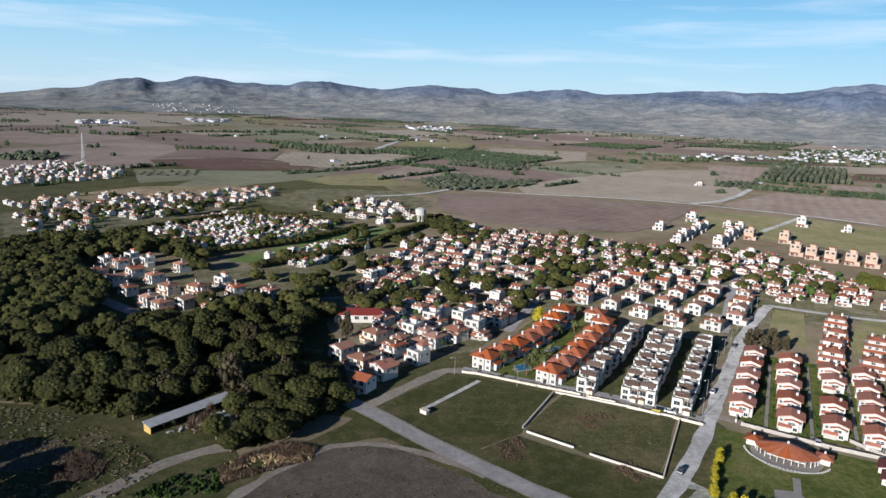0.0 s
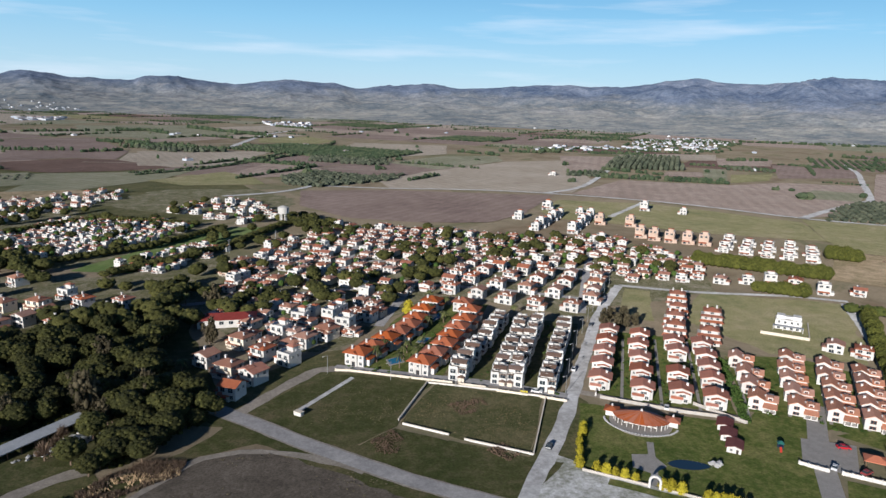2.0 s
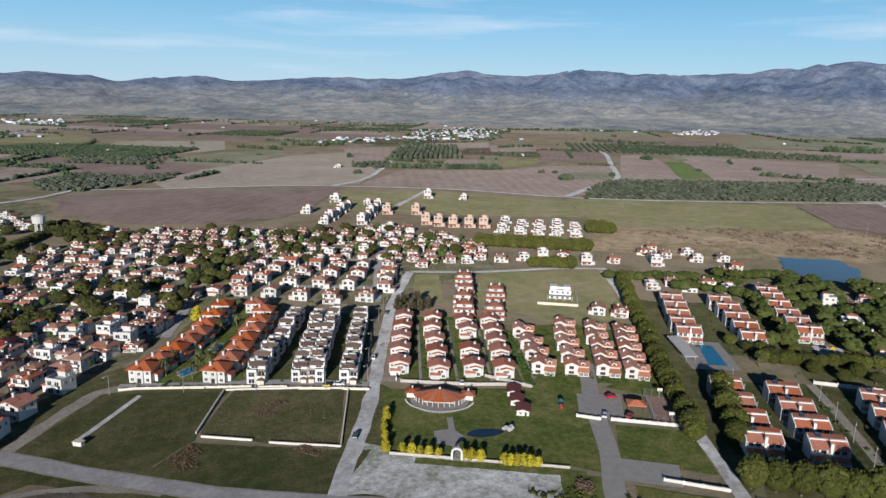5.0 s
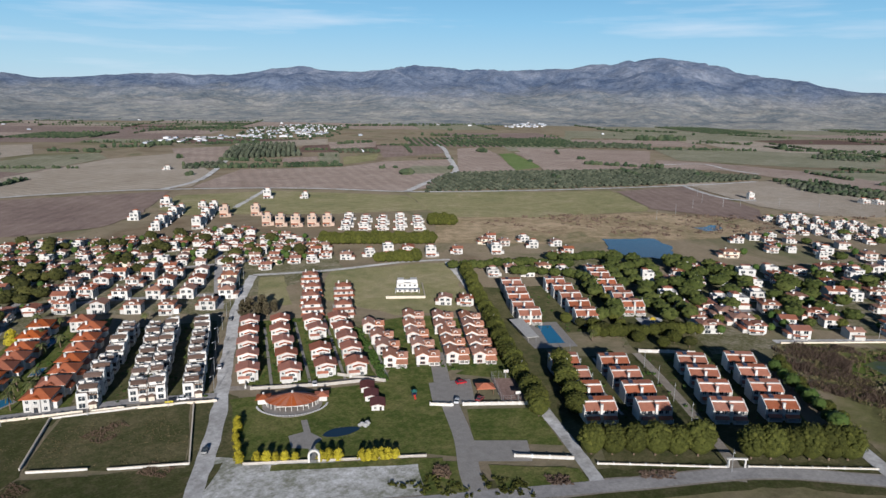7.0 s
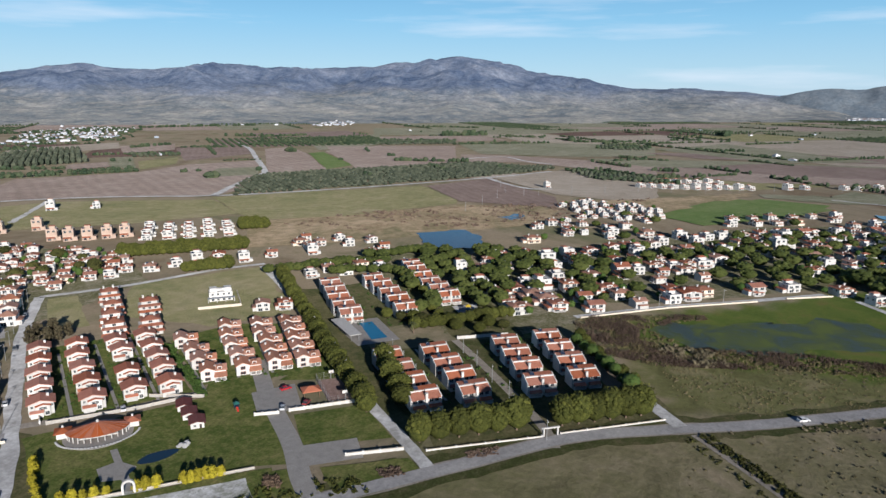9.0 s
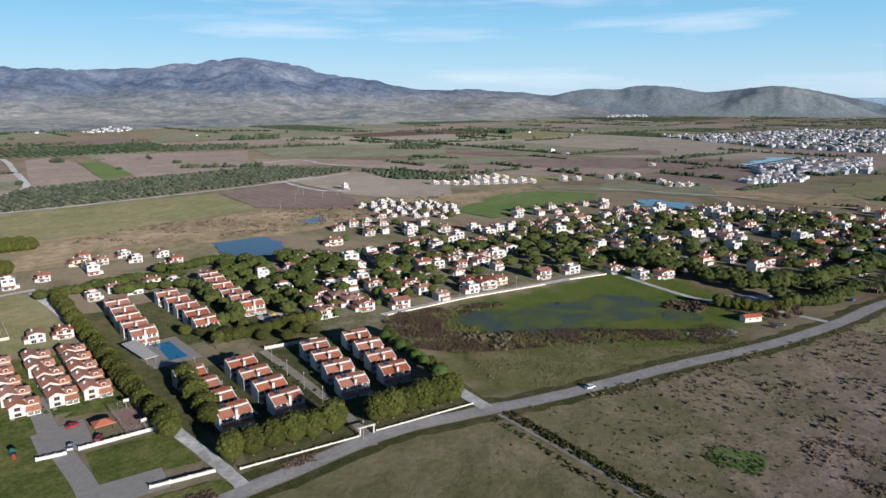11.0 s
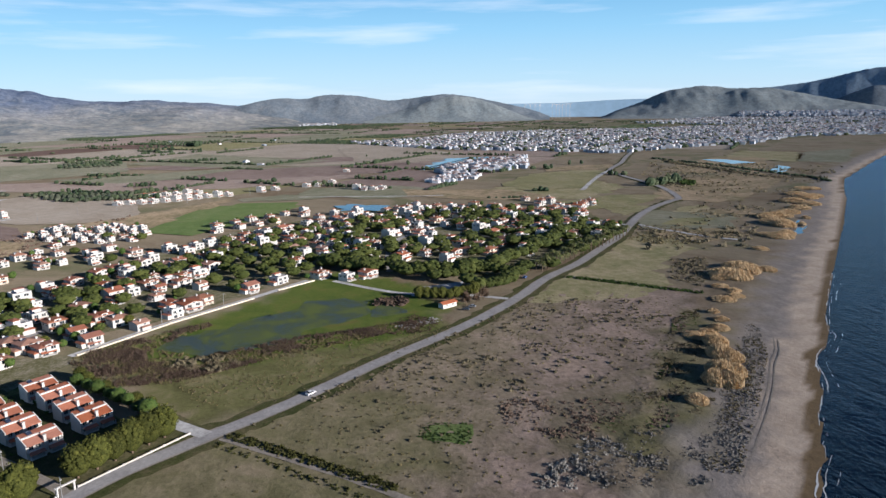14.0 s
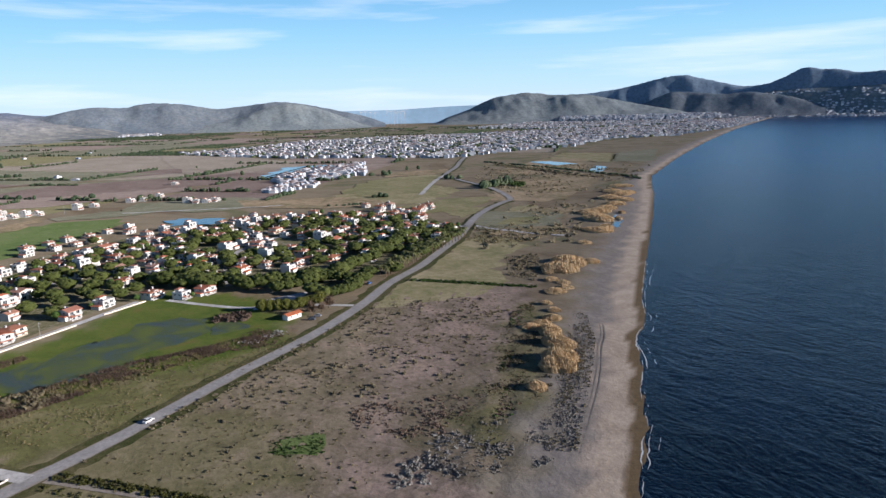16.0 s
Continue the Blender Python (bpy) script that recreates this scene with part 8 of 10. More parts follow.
far_town("far_town", "long white sheds on the far plain", [(-896, 2382), (-762, 2419), (-707, 2245), (-805, 2188)], 40, 7, (10, 30), 3, 6)
far_town("far_town", "white village under the western mountains", [(-1420, 3300), (-1080, 3330), (-900, 3100), (-1218, 3000)], 45, 13, (5, 9), 3, 4, MOUNTAIN_Z)
far_town("far_town", "small white village on the far plain", [(-154, 2546), (15, 2424), (12, 2115), (-120, 2219)], 60, 14, (8, 16), 3, 6)
far_town("far_town", "small white village under the hills", [(3515, 111), (3900, 200), (3989, -57), (3700, -80)], 150, 8, (9, 18), 4, 8)
far_town("far_town", "white houses climbing the slope at the end of the bay", [(3270, -2944), (3448, -3104), (2983, -3554), (2459, -3935), (2332, -3731), (2828, -3371)], 1100, 15, (8, 15), 4, 9, SLOPE_Z)
far_town("far_town", "white quarters on the low slopes behind the town", [(3420, -2200), (3760, -2420), (3480, -2820), (3250, -3150), (2950, -3060), (3080, -2700)], 1300, 16, (8, 14), 5, 10, lambda x, y: min(26.0, max(TOWNHILL_Z(x, y), LOWHILL_Z(x, y)) + 6 + 0.04 * (math.hypot(x, y) - 4000)))
far_town("far_town", "scattered white farm buildings on the plain", [(-900, 900), (200, 2700), (1500, 2300), (2600, 800), (2300, 0), (1100, 50), (1000, 700), (500, 1100), (-300, 1000)], 30, 9, (6, 12), 3, 4)


def tree_rows():
    """Windbreaks, orchards and single trees on the plain, as one piece of stuff."""
    rng = random.Random(17)
    m = Mesh()

    def clump(x, y, r, h):
        p = pose(x, y, 0, 0, 0, rng.uniform(0, 360))
        n, rings = 6, []
        for k, (z, q) in enumerate(((0.05, 0.75), (0.45, 1.05), (0.85, 0.7))):
            rings += [(r * q * rng.uniform(0.8, 1.2) * math.cos(6.283 * i / n + 0.5 * k), r * q * rng.uniform(0.8, 1.2) * math.sin(6.283 * i / n + 0.5 * k), h * z * rng.uniform(0.85, 1.15)) for i in range(n)]
        top = len(rings)
        rings.append((0, 0, h * rng.uniform(0.95, 1.1)))
        m.add([p @ Vector(v) for v in rings], [(n * k + i, n * k + (i + 1) % n, n * k + n + (i + 1) % n, n * k + n + i) for k in (0, 1) for i in range(n)] + [(2 * n + i, 2 * n + (i + 1) % n, top) for i in range(n)])

    def tree_line(x0, y0, x1, y1, h, r):
        for x, y in along([(x0, y0), (x1, y1)], r * 1.5):
            if rng.random() < 0.9:
                clump(x + rng.uniform(-r, r) * 0.4, y + rng.uniform(-r, r) * 0.4, r * rng.uniform(0.6, 1.15), h * rng.uniform(0.6, 1.15))

    tree_line(-465, 1180, -363, 1193, 7, 4)
    tree_line(-344, 1163, -294, 1201, 7, 4)
    tree_line(-296, 1285, -135, 1214, 9, 6)
    tree_line(-385, 1402, -238, 1316, 7, 5)
    tree_line(-114, 1351, -45, 1207, 7, 5)
    tree_line(-822, 1443, -701, 1462, 9, 6)
    tree_line(-1188, 1839, -1111, 1836, 8, 5)
    tree_line(-210, 881, -119, 968, 3, 3)
    tree_line(-119, 968, 10, 1354, 3, 3)
    tree_line(-697, 1442, -643, 1481, 9, 6)
    tree_line(-622, 1652, -342, 1812, 7, 5)
    tree_line(-720, 1109, -705, 1117, 9, 6)
    tree_line(-597, 953, -553, 973, 9, 6)
    tree_line(-409, 675, -398, 717, 5, 3)
    tree_line(-295, 1308, -135, 1217, 9, 6)
    tree_line(-306, 1357, -197, 1310, 8, 5)
    tree_line(-412, 1845, -314, 1682, 8, 6)
    tree_line(-317, 1972, -80, 1653, 9, 7)
    tree_line(-87, 2157, 12, 2050, 8, 6)
    tree_line(9, 1240, 59, 1498, 5, 4)
    tree_line(-198, 862, -136, 929, 3, 3)
    tree_line(-136, 929, -68, 1054, 3, 3)
    tree_line(-68, 1054, 9, 1240, 4, 3)
    tree_line(-68, 1046, -5, 1002, 7, 5)
    tree_line(381, 1323, 455, 1295, 8, 6)
    tree_line(283, 1293, 350, 1215, 7, 5)
    tree_line(803, 1843, 1186, 1728, 8, 7)
    tree_line(638, 1819, 910, 1916, 8, 7)
    tree_line(1268, 1849, 1591, 1716, 8, 7)
    tree_line(407, 908, 568, 848, 6, 4)
    tree_line(395, 887, 550, 821, 6, 4)
    tree_line(446, 988, 515, 923, 6, 4)
    tree_line(697, 1054, 742, 989, 6, 4)
    tree_line(849, 1119, 904, 1056, 5, 4)
    tree_line(719, 849, 764, 814, 3, 3)
    tree_line(566, 1312, 685, 1314, 7, 5)
    tree_line(789, 1184, 879, 1197, 7, 5)
    tree_line(466, 1325, 503, 1326, 10, 7)
    tree_line(1170, 1240, 1287, 1209, 7, 5)
    tree_line(1086, 1073, 1118, 956, 6, 4)
    tree_line(1144, 1340, 1219, 1240, 8, 6)
    tree_line(655, 1089, 704, 1065, 5, 4)
    tree_line(871, 639, 923, 524, 7, 5)
    tree_line(1050, 1126, 1123, 1023, 7, 5)
    tree_line(1528, 953, 1646, 888, 12, 7)
    tree_line(1484, 929, 1576, 854, 12, 7)
    tree_line(1244, 748, 1403, 602, 6, 5)
    tree_line(1571, 811, 1566, 686, 6, 5)
    tree_line(1463, 565, 1577, 430, 7, 6)
    tree_line(1319, 464, 1364, 396, 7, 5)
    tree_line(956, 1080, 1042, 1030, 6, 5)
    tree_line(1863, 1310, 1920, 1066, 6, 6)
    tree_line(1949, 922, 1948, 750, 6, 6)
    tree_line(1238, 957, 1349, 812, 6, 5)
    tree_line(1179, 912, 1287, 775, 6, 5)
    tree_line(909, 345, 875, 303, 6, 4)
    tree_line(893, 355, 867, 272, 6, 4)
    tree_line(826, 288, 835, 192, 6, 4)
    tree_line(870, 243, 916, 197, 6, 4)
    tree_line(1460, 502, 1384, 381, 6, 5)
    tree_line(1344, 438, 1354, 373, 6, 5)
    tree_line(1401, 307, 1405, 203, 6, 5)
    tree_line(1972, 361, 1928, 332, 14, 8)
    tree_line(1550, 647, 1473, 546, 6, 5)
    tree_line(1671, 408, 1713, 351, 6, 5)
    tree_line(1628, 237, 1761, 147, 5, 5)
    tree_line(1208, 164, 1161, 100, 4, 4)
    tree_line(1147, 363, 1128, 281, 5, 4)
    tree_line(2451, 1397, 2862, 1337, 8, 7)
    tree_line(930, 325, 864, 238, 6, 4)
    tree_line(967, 259, 970, 219, 6, 4)
    tree_line(1431, 494, 1447, 422, 6, 5)
    tree_line(1305, 180, 1316, 153, 5, 4)
    tree_line(1963, 359, 1969, 325, 14, 8)
    tree_line(1785, 446, 1703, 367, 6, 5)
    tree_line(772, -388, 795, -444, 10, 5)
    tree_line(793, -401, 812, -454, 10, 5)
    tree_line(1149, -579, 1003, -607, 3, 3)
    tree_line(1003, -607, 790, -625, 3, 3)
    tree_line(790, -625, 748, -617, 3, 3)
    tree_line(1096, -574, 856, -592, 2, 3)
    tree_line(719, -177, 711, -220, 3, 3)
    tree_line(765, -244, 760, -256, 6, 4)
    for x, y, r, h in ((562, 686, 9, 9), (411, 1057, 6, 7), (905, 892, 9, 9), (899, 881, 7, 8), (1502, 592, 9, 9), (333, 830, 5, 6)):
        for k in range(5):
            clump(x + rng.uniform(-r, r) * 0.6, y + rng.uniform(-r, r) * 0.6, r * rng.uniform(0.5, 0.8), h * rng.uniform(0.7, 1.1))
    for pts in FAR_FIELDS:
        far = (sum(pts, Vector((0, 0))) / 4).length
        for i in range(4):
            if rng.random() < 0.5:
                a, b = pts[i], pts[(i + 1) % 4]
                k, gap = rng.uniform(0.3, 1.0), 6 if far < 1800 else 9
                for p in along([tuple(a), tuple(a.lerp(b, k))], gap):
                    if rng.random() < 0.85:
                        clump(p[0] + rng.uniform(-1, 1), p[1] + rng.uniform(-1, 1), rng.uniform(2.0, 4.2), rng.uniform(2.5, 6.5))
        if rng.random() < 0.17 and far > 1250:
            a, b, c, d = pts
            nu, nv = int((b - a).length / (9 if far < 1500 else 13)), int((d - a).length / (9 if far < 1500 else 13))
            for u in range(nu):
                for v in range(nv):
                    p = a.lerp(b, (u + 0.5) / nu).lerp(d.lerp(c, (u + 0.5) / nu), (v + 0.5) / nv)
                    clump(p.x, p.y, 3.4, 4.0)
    for i in range(6500):
        x, y = rng.uniform(1280, 3700), rng.uniform(-3400, -80)
        if inside(TOWN, x, y) or inside(TOWN_BACK, x, y):
            clump(x, y, rng.uniform(3, 7), rng.uniform(4, 8))
    for i in range(500):
        x, y = rng.uniform(700, 1360), rng.uniform(1340, 2150)
        if inside([(718, 1520), (960, 1860), (1180, 2000), (1250, 1860), (1086, 1600), (900, 1350)], x, y):
            clump(x, y, rng.uniform(3, 7), rng.uniform(3, 7))
    for i in range(130):
        a, d = radians(rng.uniform(-118, 30)), rng.uniform(900, 2900)
        x, y = -math.sin(a) * d, math.cos(a) * d
        for k in range(rng.choice((1, 1, 2, 4))):
            clump(x + rng.gauss(0, 9), y + rng.gauss(0, 9), rng.uniform(2, 5), rng.uniform(3, 8))
    tagged(new("tree_rows", m.done("tree_rows", M_FARTREE)), "dark windbreaks and orchards in rows across the plain", "trees", kind="stuff")

    m.v, m.f, m.s = [], [], []

    def orchard(outline, du, dv, wide, high):
        rot = Matrix.Rotation(radians(-30), 2)
        loc = [rot.inverted() @ Vector(p) for p in outline]
        x = min(p.x for p in loc)
        while x < max(p.x for p in loc):
            y = min(p.y for p in loc)
            while y < max(p.y for p in loc):
                p = rot @ Vector((x, y))
                if inside(outline, p.x, p.y) and rng.random() < 0.93:
                    clump(p.x + rng.uniform(-0.5, 0.5), p.y + rng.uniform(-0.5, 0.5), wide * rng.uniform(0.85, 1.15), high * rng.uniform(0.8, 1.15))
                y += dv
            x += du

    orchard([(-293, 1272), (-157, 1270), (-133, 1202), (-224, 1184)], 11, 13, 4.5, 6)
    orchard([(-311, 859), (-296, 806), (-357, 785), (-376, 828)], 14, 14, 3, 2.5)
    orchard([(8, 1162), (134, 1108), (115, 1018), (75, 1012), (3, 1058)], 9, 11, 3.6, 4.5)
    orchard([(-32, 854), (6, 929), (77, 871), (130, 898), (99, 827), (15, 762), (-25, 776)], 8, 9, 3.2, 4)
    orchard([(542, 1163), (577, 1200), (694, 1199), (582, 989), (456, 997)], 8, 9, 3.6, 9)
    orchard([(372, 943), (437, 971), (433, 946), (393, 894), (354, 898)], 7, 8, 3, 4)
    orchard([(706, 1076), (777, 1040), (726, 970), (668, 1014)], 9, 11, 3.2, 4)
    orchard([(1253, 969), (1349, 812), (1258, 757), (1126, 870)], 10, 14, 3.6, 4)
    orchard([(860, 471), (942, 398), (903, 378), (773, 414), (728, 433), (803, 479)], 7.5, 9, 3, 3.6)
    orchard([(1418, 500), (1416, 390), (1325, 365), (1302, 447)], 10, 12, 3.4, 4)
    orchard([(887, 351), (867, 272), (831, 218), (815, 284)], 8, 9, 3, 4.2)
    orchard([(-114, 1383), (-49, 1324), (-45, 1207), (-107, 1295)], 10, 12, 3.6, 4.5)
    orchard([(-615, 945), (-549, 966), (-524, 922), (-584, 896)], 9, 10, 4, 6)
    orchard([(912, 343), (880, 229), (819, 211), (827, 262), (852, 320)], 8, 9, 3.0, 4.2)
    orchard([(474, 545), (531, 609), (617, 662), (934, 512), (896, 386), (703, 440)], 7.5, 8.5, 2.9, 3.6)
    tagged(new("olive_grove", m.done("olive_grove", M_GROVE)), "olive grove of round dark trees in straight rows", "trees", kind="stuff")


tree_rows()

# ---- walls, park, court, shore ----
def low_wall(pts, h, thick, label, mat=None, posts=0.0, name="garden_wall"):
    """A low wall along a line, with a coping and, where wanted, piers."""
    for (ax, ay), (bx, by) in zip(pts[:-1], pts[1:]):
        n, turn = math.hypot(bx - ax, by - ay), math.degrees(math.atan2(by - ay, bx - ax))
        t = thing(name, label, "wall", at=at(ax, ay, turn))
        part("wall", Mesh().box(0, -thick / 2, -0.1, n, thick / 2, h), mat or M_WHITE, t)
        part("coping", Mesh().box(-0.05, -thick / 2 - 0.06, h, n + 0.05, thick / 2 + 0.06, h + 0.1), M_CREAM, t)
        if posts:
            for i in range(int(n / posts) + 1):
                part("pier", Mesh().box(i * posts - 0.22, -0.24, -0.1, i * posts + 0.22, 0.24, h + 0.3), mat or M_WHITE, t)


WALLED = "low white plot wall with a plain coping"
low_wall([(41, 226), (66, 216)], 0.6, 0.28, WALLED)
low_wall([(68, 214.5), (80, 209), (63, 171.5), (45, 183)], 0.6, 0.28, WALLED)
low_wall([(41, 186.5), (28, 195.5)], 0.6, 0.28, WALLED)
low_wall([(27, 198), (41, 226)], 0.7, 0.35, "low grey plot wall, weathered", M_CONCRETE)
low_wall([(9, 241), (14, 240), (50, 224.5)], 0.8, 0.25, "cream street wall before the villas", M_CREAM, 4.0)
low_wall([(52, 223), (61, 219)], 0.8, 0.25, "cream street wall before the villas", M_CREAM, 4.0)
low_wall([(64.5, 216), (74, 211)], 0.8, 0.25, "cream street wall before the villas", M_CREAM, 4.0)
low_wall([(78, 209), (86, 204.5)], 0.8, 0.25, "cream street wall before the villas", M_CREAM, 4.0)
low_wall([(99, 206), (121, 192), (138, 184)], 1.0, 0.3, "pale grey garden wall behind the park", M_CONCRETE, 5.0)
low_wall([(98, 208), (112, 237), (128, 272)], 1.1, 0.3, "white garden wall along the street", None, 6.0)
low_wall([(74, 161.5), (88.6, 151.2)], 0.7, 0.3, "low grey wall in front of the park", M_CONCRETE)
low_wall([(91.4, 149.2), (113, 134), (116, 131.8)], 0.6, 0.3, "low grey wall in front of the park", M_CONCRETE)
low_wall([(147, 149), (166, 134)], 1.0, 0.35, "white railing wall beside the court", None, 2.4)
low_wall([(138.5, 156), (144, 150.5)], 1.0, 0.35, "white railing wall beside the court", None, 2.4)
low_wall([(135, 115), (147, 103)], 0.9, 0.35, "low white wall by the car park", None, 5.0)
low_wall([(150, 97), (176, 72)], 0.45, 0.25, "long white boundary wall under the pines", None, 4.5)
low_wall([(181, 68), (208, 43)], 0.45, 0.25, "long white boundary wall under the pines", None, 4.5)
low_wall([(292, 104), (330, 73.5), (366, 38)], 0.6, 0.25, "long cream wall beside the wet meadow", M_CREAM, 6.0)
low_wall([(380, 26), (398, 6)], 0.6, 0.25, "long cream wall beside the wet meadow", M_CREAM, 6.0)
low_wall([(236, 138), (252, 122)], 1.2, 0.35, "white wall behind the long houses", None, 4.0)
low_wall([(202, 263), (218, 251), (233, 271)], 1.3, 0.3, "cream wall round the white villa", M_CREAM)
low_wall([(139, 181), (129, 197)], 1.0, 0.3, "pale grey garden wall behind the park", M_CONCRETE)

# pavilion in the park: half-round orange roof between two small kiosks
pav = thing("pavilion", "half-round white pavilion under a ribbed orange roof", "pavilion", at=at(104.5, 187, -33) @ Matrix.Diagonal((0.86, 0.86, 0.66, 1)))
seg, r_out, r_in = 14, 10.5, 0.8
roof = Mesh()
for i in range(seg):
    a0, a1 = radians(180 + 180 * i / seg), radians(180 + 180 * (i + 1) / seg)
    roof.add([(r_out * math.cos(a0), 0.72 * r_out * math.sin(a0), 3.2), (r_out * math.cos(a1), 0.72 * r_out * math.sin(a1), 3.2), (r_in * math.cos(a1), r_in * math.sin(a1), 6.2), (r_in * math.cos(a0), r_in * math.sin(a0), 6.2)], [(0, 1, 2, 3)])
roof.add([(-r_out, 0, 3.2), (-r_in, 0, 6.2), (r_in, 0, 6.2), (r_out, 0, 3.2), (r_out * 0.8, 3.0, 3.2), (-r_out * 0.8, 3.0, 3.2)], [(0, 1, 5), (1, 2, 4, 5), (2, 3, 4)])
part("roof", roof, M_TILE_ORANGE, pav)
for i in range(seg + 1):
    a = radians(180 + 180 * i / seg)
    p0, p1 = Vector((r_out * math.cos(a), 0.72 * r_out * math.sin(a), 3.26)), Vector((r_in * math.cos(a), r_in * math.sin(a), 6.26))
    s = Vector((-math.sin(a), math.cos(a), 0)) * 0.13
    part("rib", Mesh().add([p0 - s, p0 + s, p1 + s, p1 - s, p0 - s - Vector((0, 0, 0.12)), p0 + s - Vector((0, 0, 0.12))], [(0, 1, 2, 3), (4, 5, 1, 0), (4, 0, 3), (5, 2, 1)]), M_TILE, pav)
    part("column", Mesh().cyl(0.95 * r_out * math.cos(a), 0.68 * r_out * math.sin(a), 0, 3.2, 0.16), M_WHITE, pav)
part("wall", Mesh().box(-8.5, -0.4, 0, 8.5, 2.8, 3.1).box(-6.5, -3.5, 0, 6.5, -0.4, 1.0), M_WHITE, pav)
part("terrace", Mesh().cyl(0, -0.5, 0.0, 0.35, 11.5, n=28), M_PAVING, pav)
part("finial", Mesh().cyl(0, 0, 6.0, 7.2, 0.5, 0.35, 8), M_WHITE, pav)
for x in (-11.2, 11.2):
    kiosk = part("kiosk", Mesh().box(x - 2.0, 0.4, 0, x + 2.0, 4.4, 3.2), M_WHITE, pav)
    part("kiosk_roof", Mesh().hip(x - 2.8, -0.4, 3.2, x + 2.8, 5.2, 1.3), M_TILE_ORANGE, kiosk)
    part("kiosk_chimney", Mesh().box(x - 0.3, 2.6, 4.2, x + 0.3, 3.2, 5.4), M_WHITE, kiosk)
for i in range(34):
    a = radians(190 + 160 * i / 33)
    x, y = 13.5 * math.cos(a), 11.0 * math.sin(a)
    w = pav.matrix_basis @ Vector((x, y, 0))
    st = Mesh()
    blob(st, (0, 0, 0.2), 0.42, i * 1.7, 0.7)
    tagged(part("edging_stone", st, M_GRAVEL), "pale rounded stone edging the lawn", "stone", "edging stones").matrix_basis = at(w.x, w.y, i * 40, 0.1)

# three stepped huts with dark red roofs
for i, (x, y) in enumerate([(130, 180), (127, 173.5), (124.5, 166.5)]):
    t = thing("park_hut", "white hut with a dark red roof in the park", "hut", "park huts", at=at(x, y, -36) @ Matrix.Diagonal((0.78, 0.92, 0.7, 1)))
    part("wall", Mesh().box(-2.6, -3.0, 0, 2.6, 3.2, 2.7).gable_wall(-2.6, -3.0, 2.7, 2.6, 3.2, 0.8), M_WHITE, t)
    part("roof", Mesh().gable(-3.3, -3.4, 2.7, 3.3, 3.6, 1.0), M_MAROON, t)
    window(t, -1.0, -3.0, 1.5, 1.0, 1.0, "f")
    window(t, 1.2, -3.0, 1.05, 0.9, 2.0, "f", M_WOOD, "door")

# arched gateway
arch = thing("gateway", "white arched gateway in the park wall", "gate", at=at(90, 150.2, -35))
part("post", Mesh().box(-1.7, -0.4, 0, -1.1, 0.4, 2.2), M_WHITE, arch)
part("post", Mesh().box(1.1, -0.4, 0, 1.7, 0.4, 2.2), M_WHITE, arch)
bow = Mesh()
for i in range(10):
    a0, a1 = radians(18 * i), radians(18 * (i + 1))
    v = [(r * math.cos(a), y, 2.2 + r * math.sin(a)) for y in (-0.4, 0.4) for a in (a0, a1) for r in (1.1, 1.7)]
    bow.add(v, [(0, 1, 3, 2), (4, 6, 7, 5), (1, 5, 7, 3), (0, 2, 6, 4)])
part("arch", bow, M_WHITE, arch)
ribbon("path", [(90.5, 151), (94, 158), (97, 165), (101, 174)], 2.0, M_PAVING, 0.155, "grey paved path through the lawn", "path")

# ornamental pond with a rockery
sheet("ornamental_pond", [(100, 161.5), (104.5, 163), (110, 160.5), (111.5, 158), (107, 157), (102, 158.5)], M_POND, 0.17, "dark oval pond in the park lawn", "pond", smooth=True, step=1.0)
rim = thing("pond_rim", "pale stone rim round the oval pond", "rim")
line = curve_through([(99.6, 161.6), (104.5, 163.5), (110.3, 160.8), (112, 158), (107, 156.5), (101.6, 158.2)], 1.2, True)
for i, p in enumerate(line):
    st = Mesh()
    blob(st, (0, 0, 0.04), 0.16, i * 2.3, 0.6)
    part("stone", st, M_GRAVEL, rim).matrix_basis = at(p.x, p.y, i * 50)
rock = thing("rockery", "heap of pale rocks at the pond's end", "rocks", at=at(113.6, 158.2))
for i in range(12):
    st = Mesh()
    blob(st, (0, 0, 0), 0.8, i * 5.1, 0.8, 0.4)
    part("rock", st, M_GRAVEL, rock).matrix_basis = at(_r.gauss(0, 0.8), _r.gauss(0, 0.8), i * 40, 0.2 + 0.5 * (i % 3))

# sports court fence and hoops, playground, pool
for x, y, turn in [(174.3, 155, -33), (163, 138.5, 147)]:
    t = thing("basketball_hoop", "white basketball hoop on a steel post", "hoop", "basketball hoops", at=at(x, y, turn))
    part("post", Mesh().cyl(0, 0, 0, 3.0, 0.09), M_METAL, t)
    part("backboard", Mesh().box(-0.9, -0.7, 2.7, 0.9, -0.62, 3.8), M_WHITE, t)
    part("ring", Mesh().cyl(0, -0.95, 2.95, 3.0, 0.24), M_TILE, t)
fence = thing("court_fence", "thin wire fence on posts round the court", "fence")
for (ax, ay), (bx, by) in zip([(170, 158), (179, 152), (167, 135), (158, 141)], [(179, 152), (167, 135), (158, 141), (170, 158)]):
    n = math.hypot(bx - ax, by - ay)
    k = int(n / 2.6)
    for i in range(k):
        x, y = ax + (bx - ax) * i / k, ay + (by - ay) * i / k
        part("post", Mesh().cyl(x, y, 0, 3.0, 0.05, n=5), M_METAL, fence)
    tn = pose(ax, ay, 0, 0, 0, math.degrees(math.atan2(by - ay, bx - ax)))
    for z in (0.6, 1.4, 2.2, 2.95):
        part("rail", Mesh().box(0, -0.02, z, n, 0.02, z + 0.03, 0, tn), M_METAL, fence)

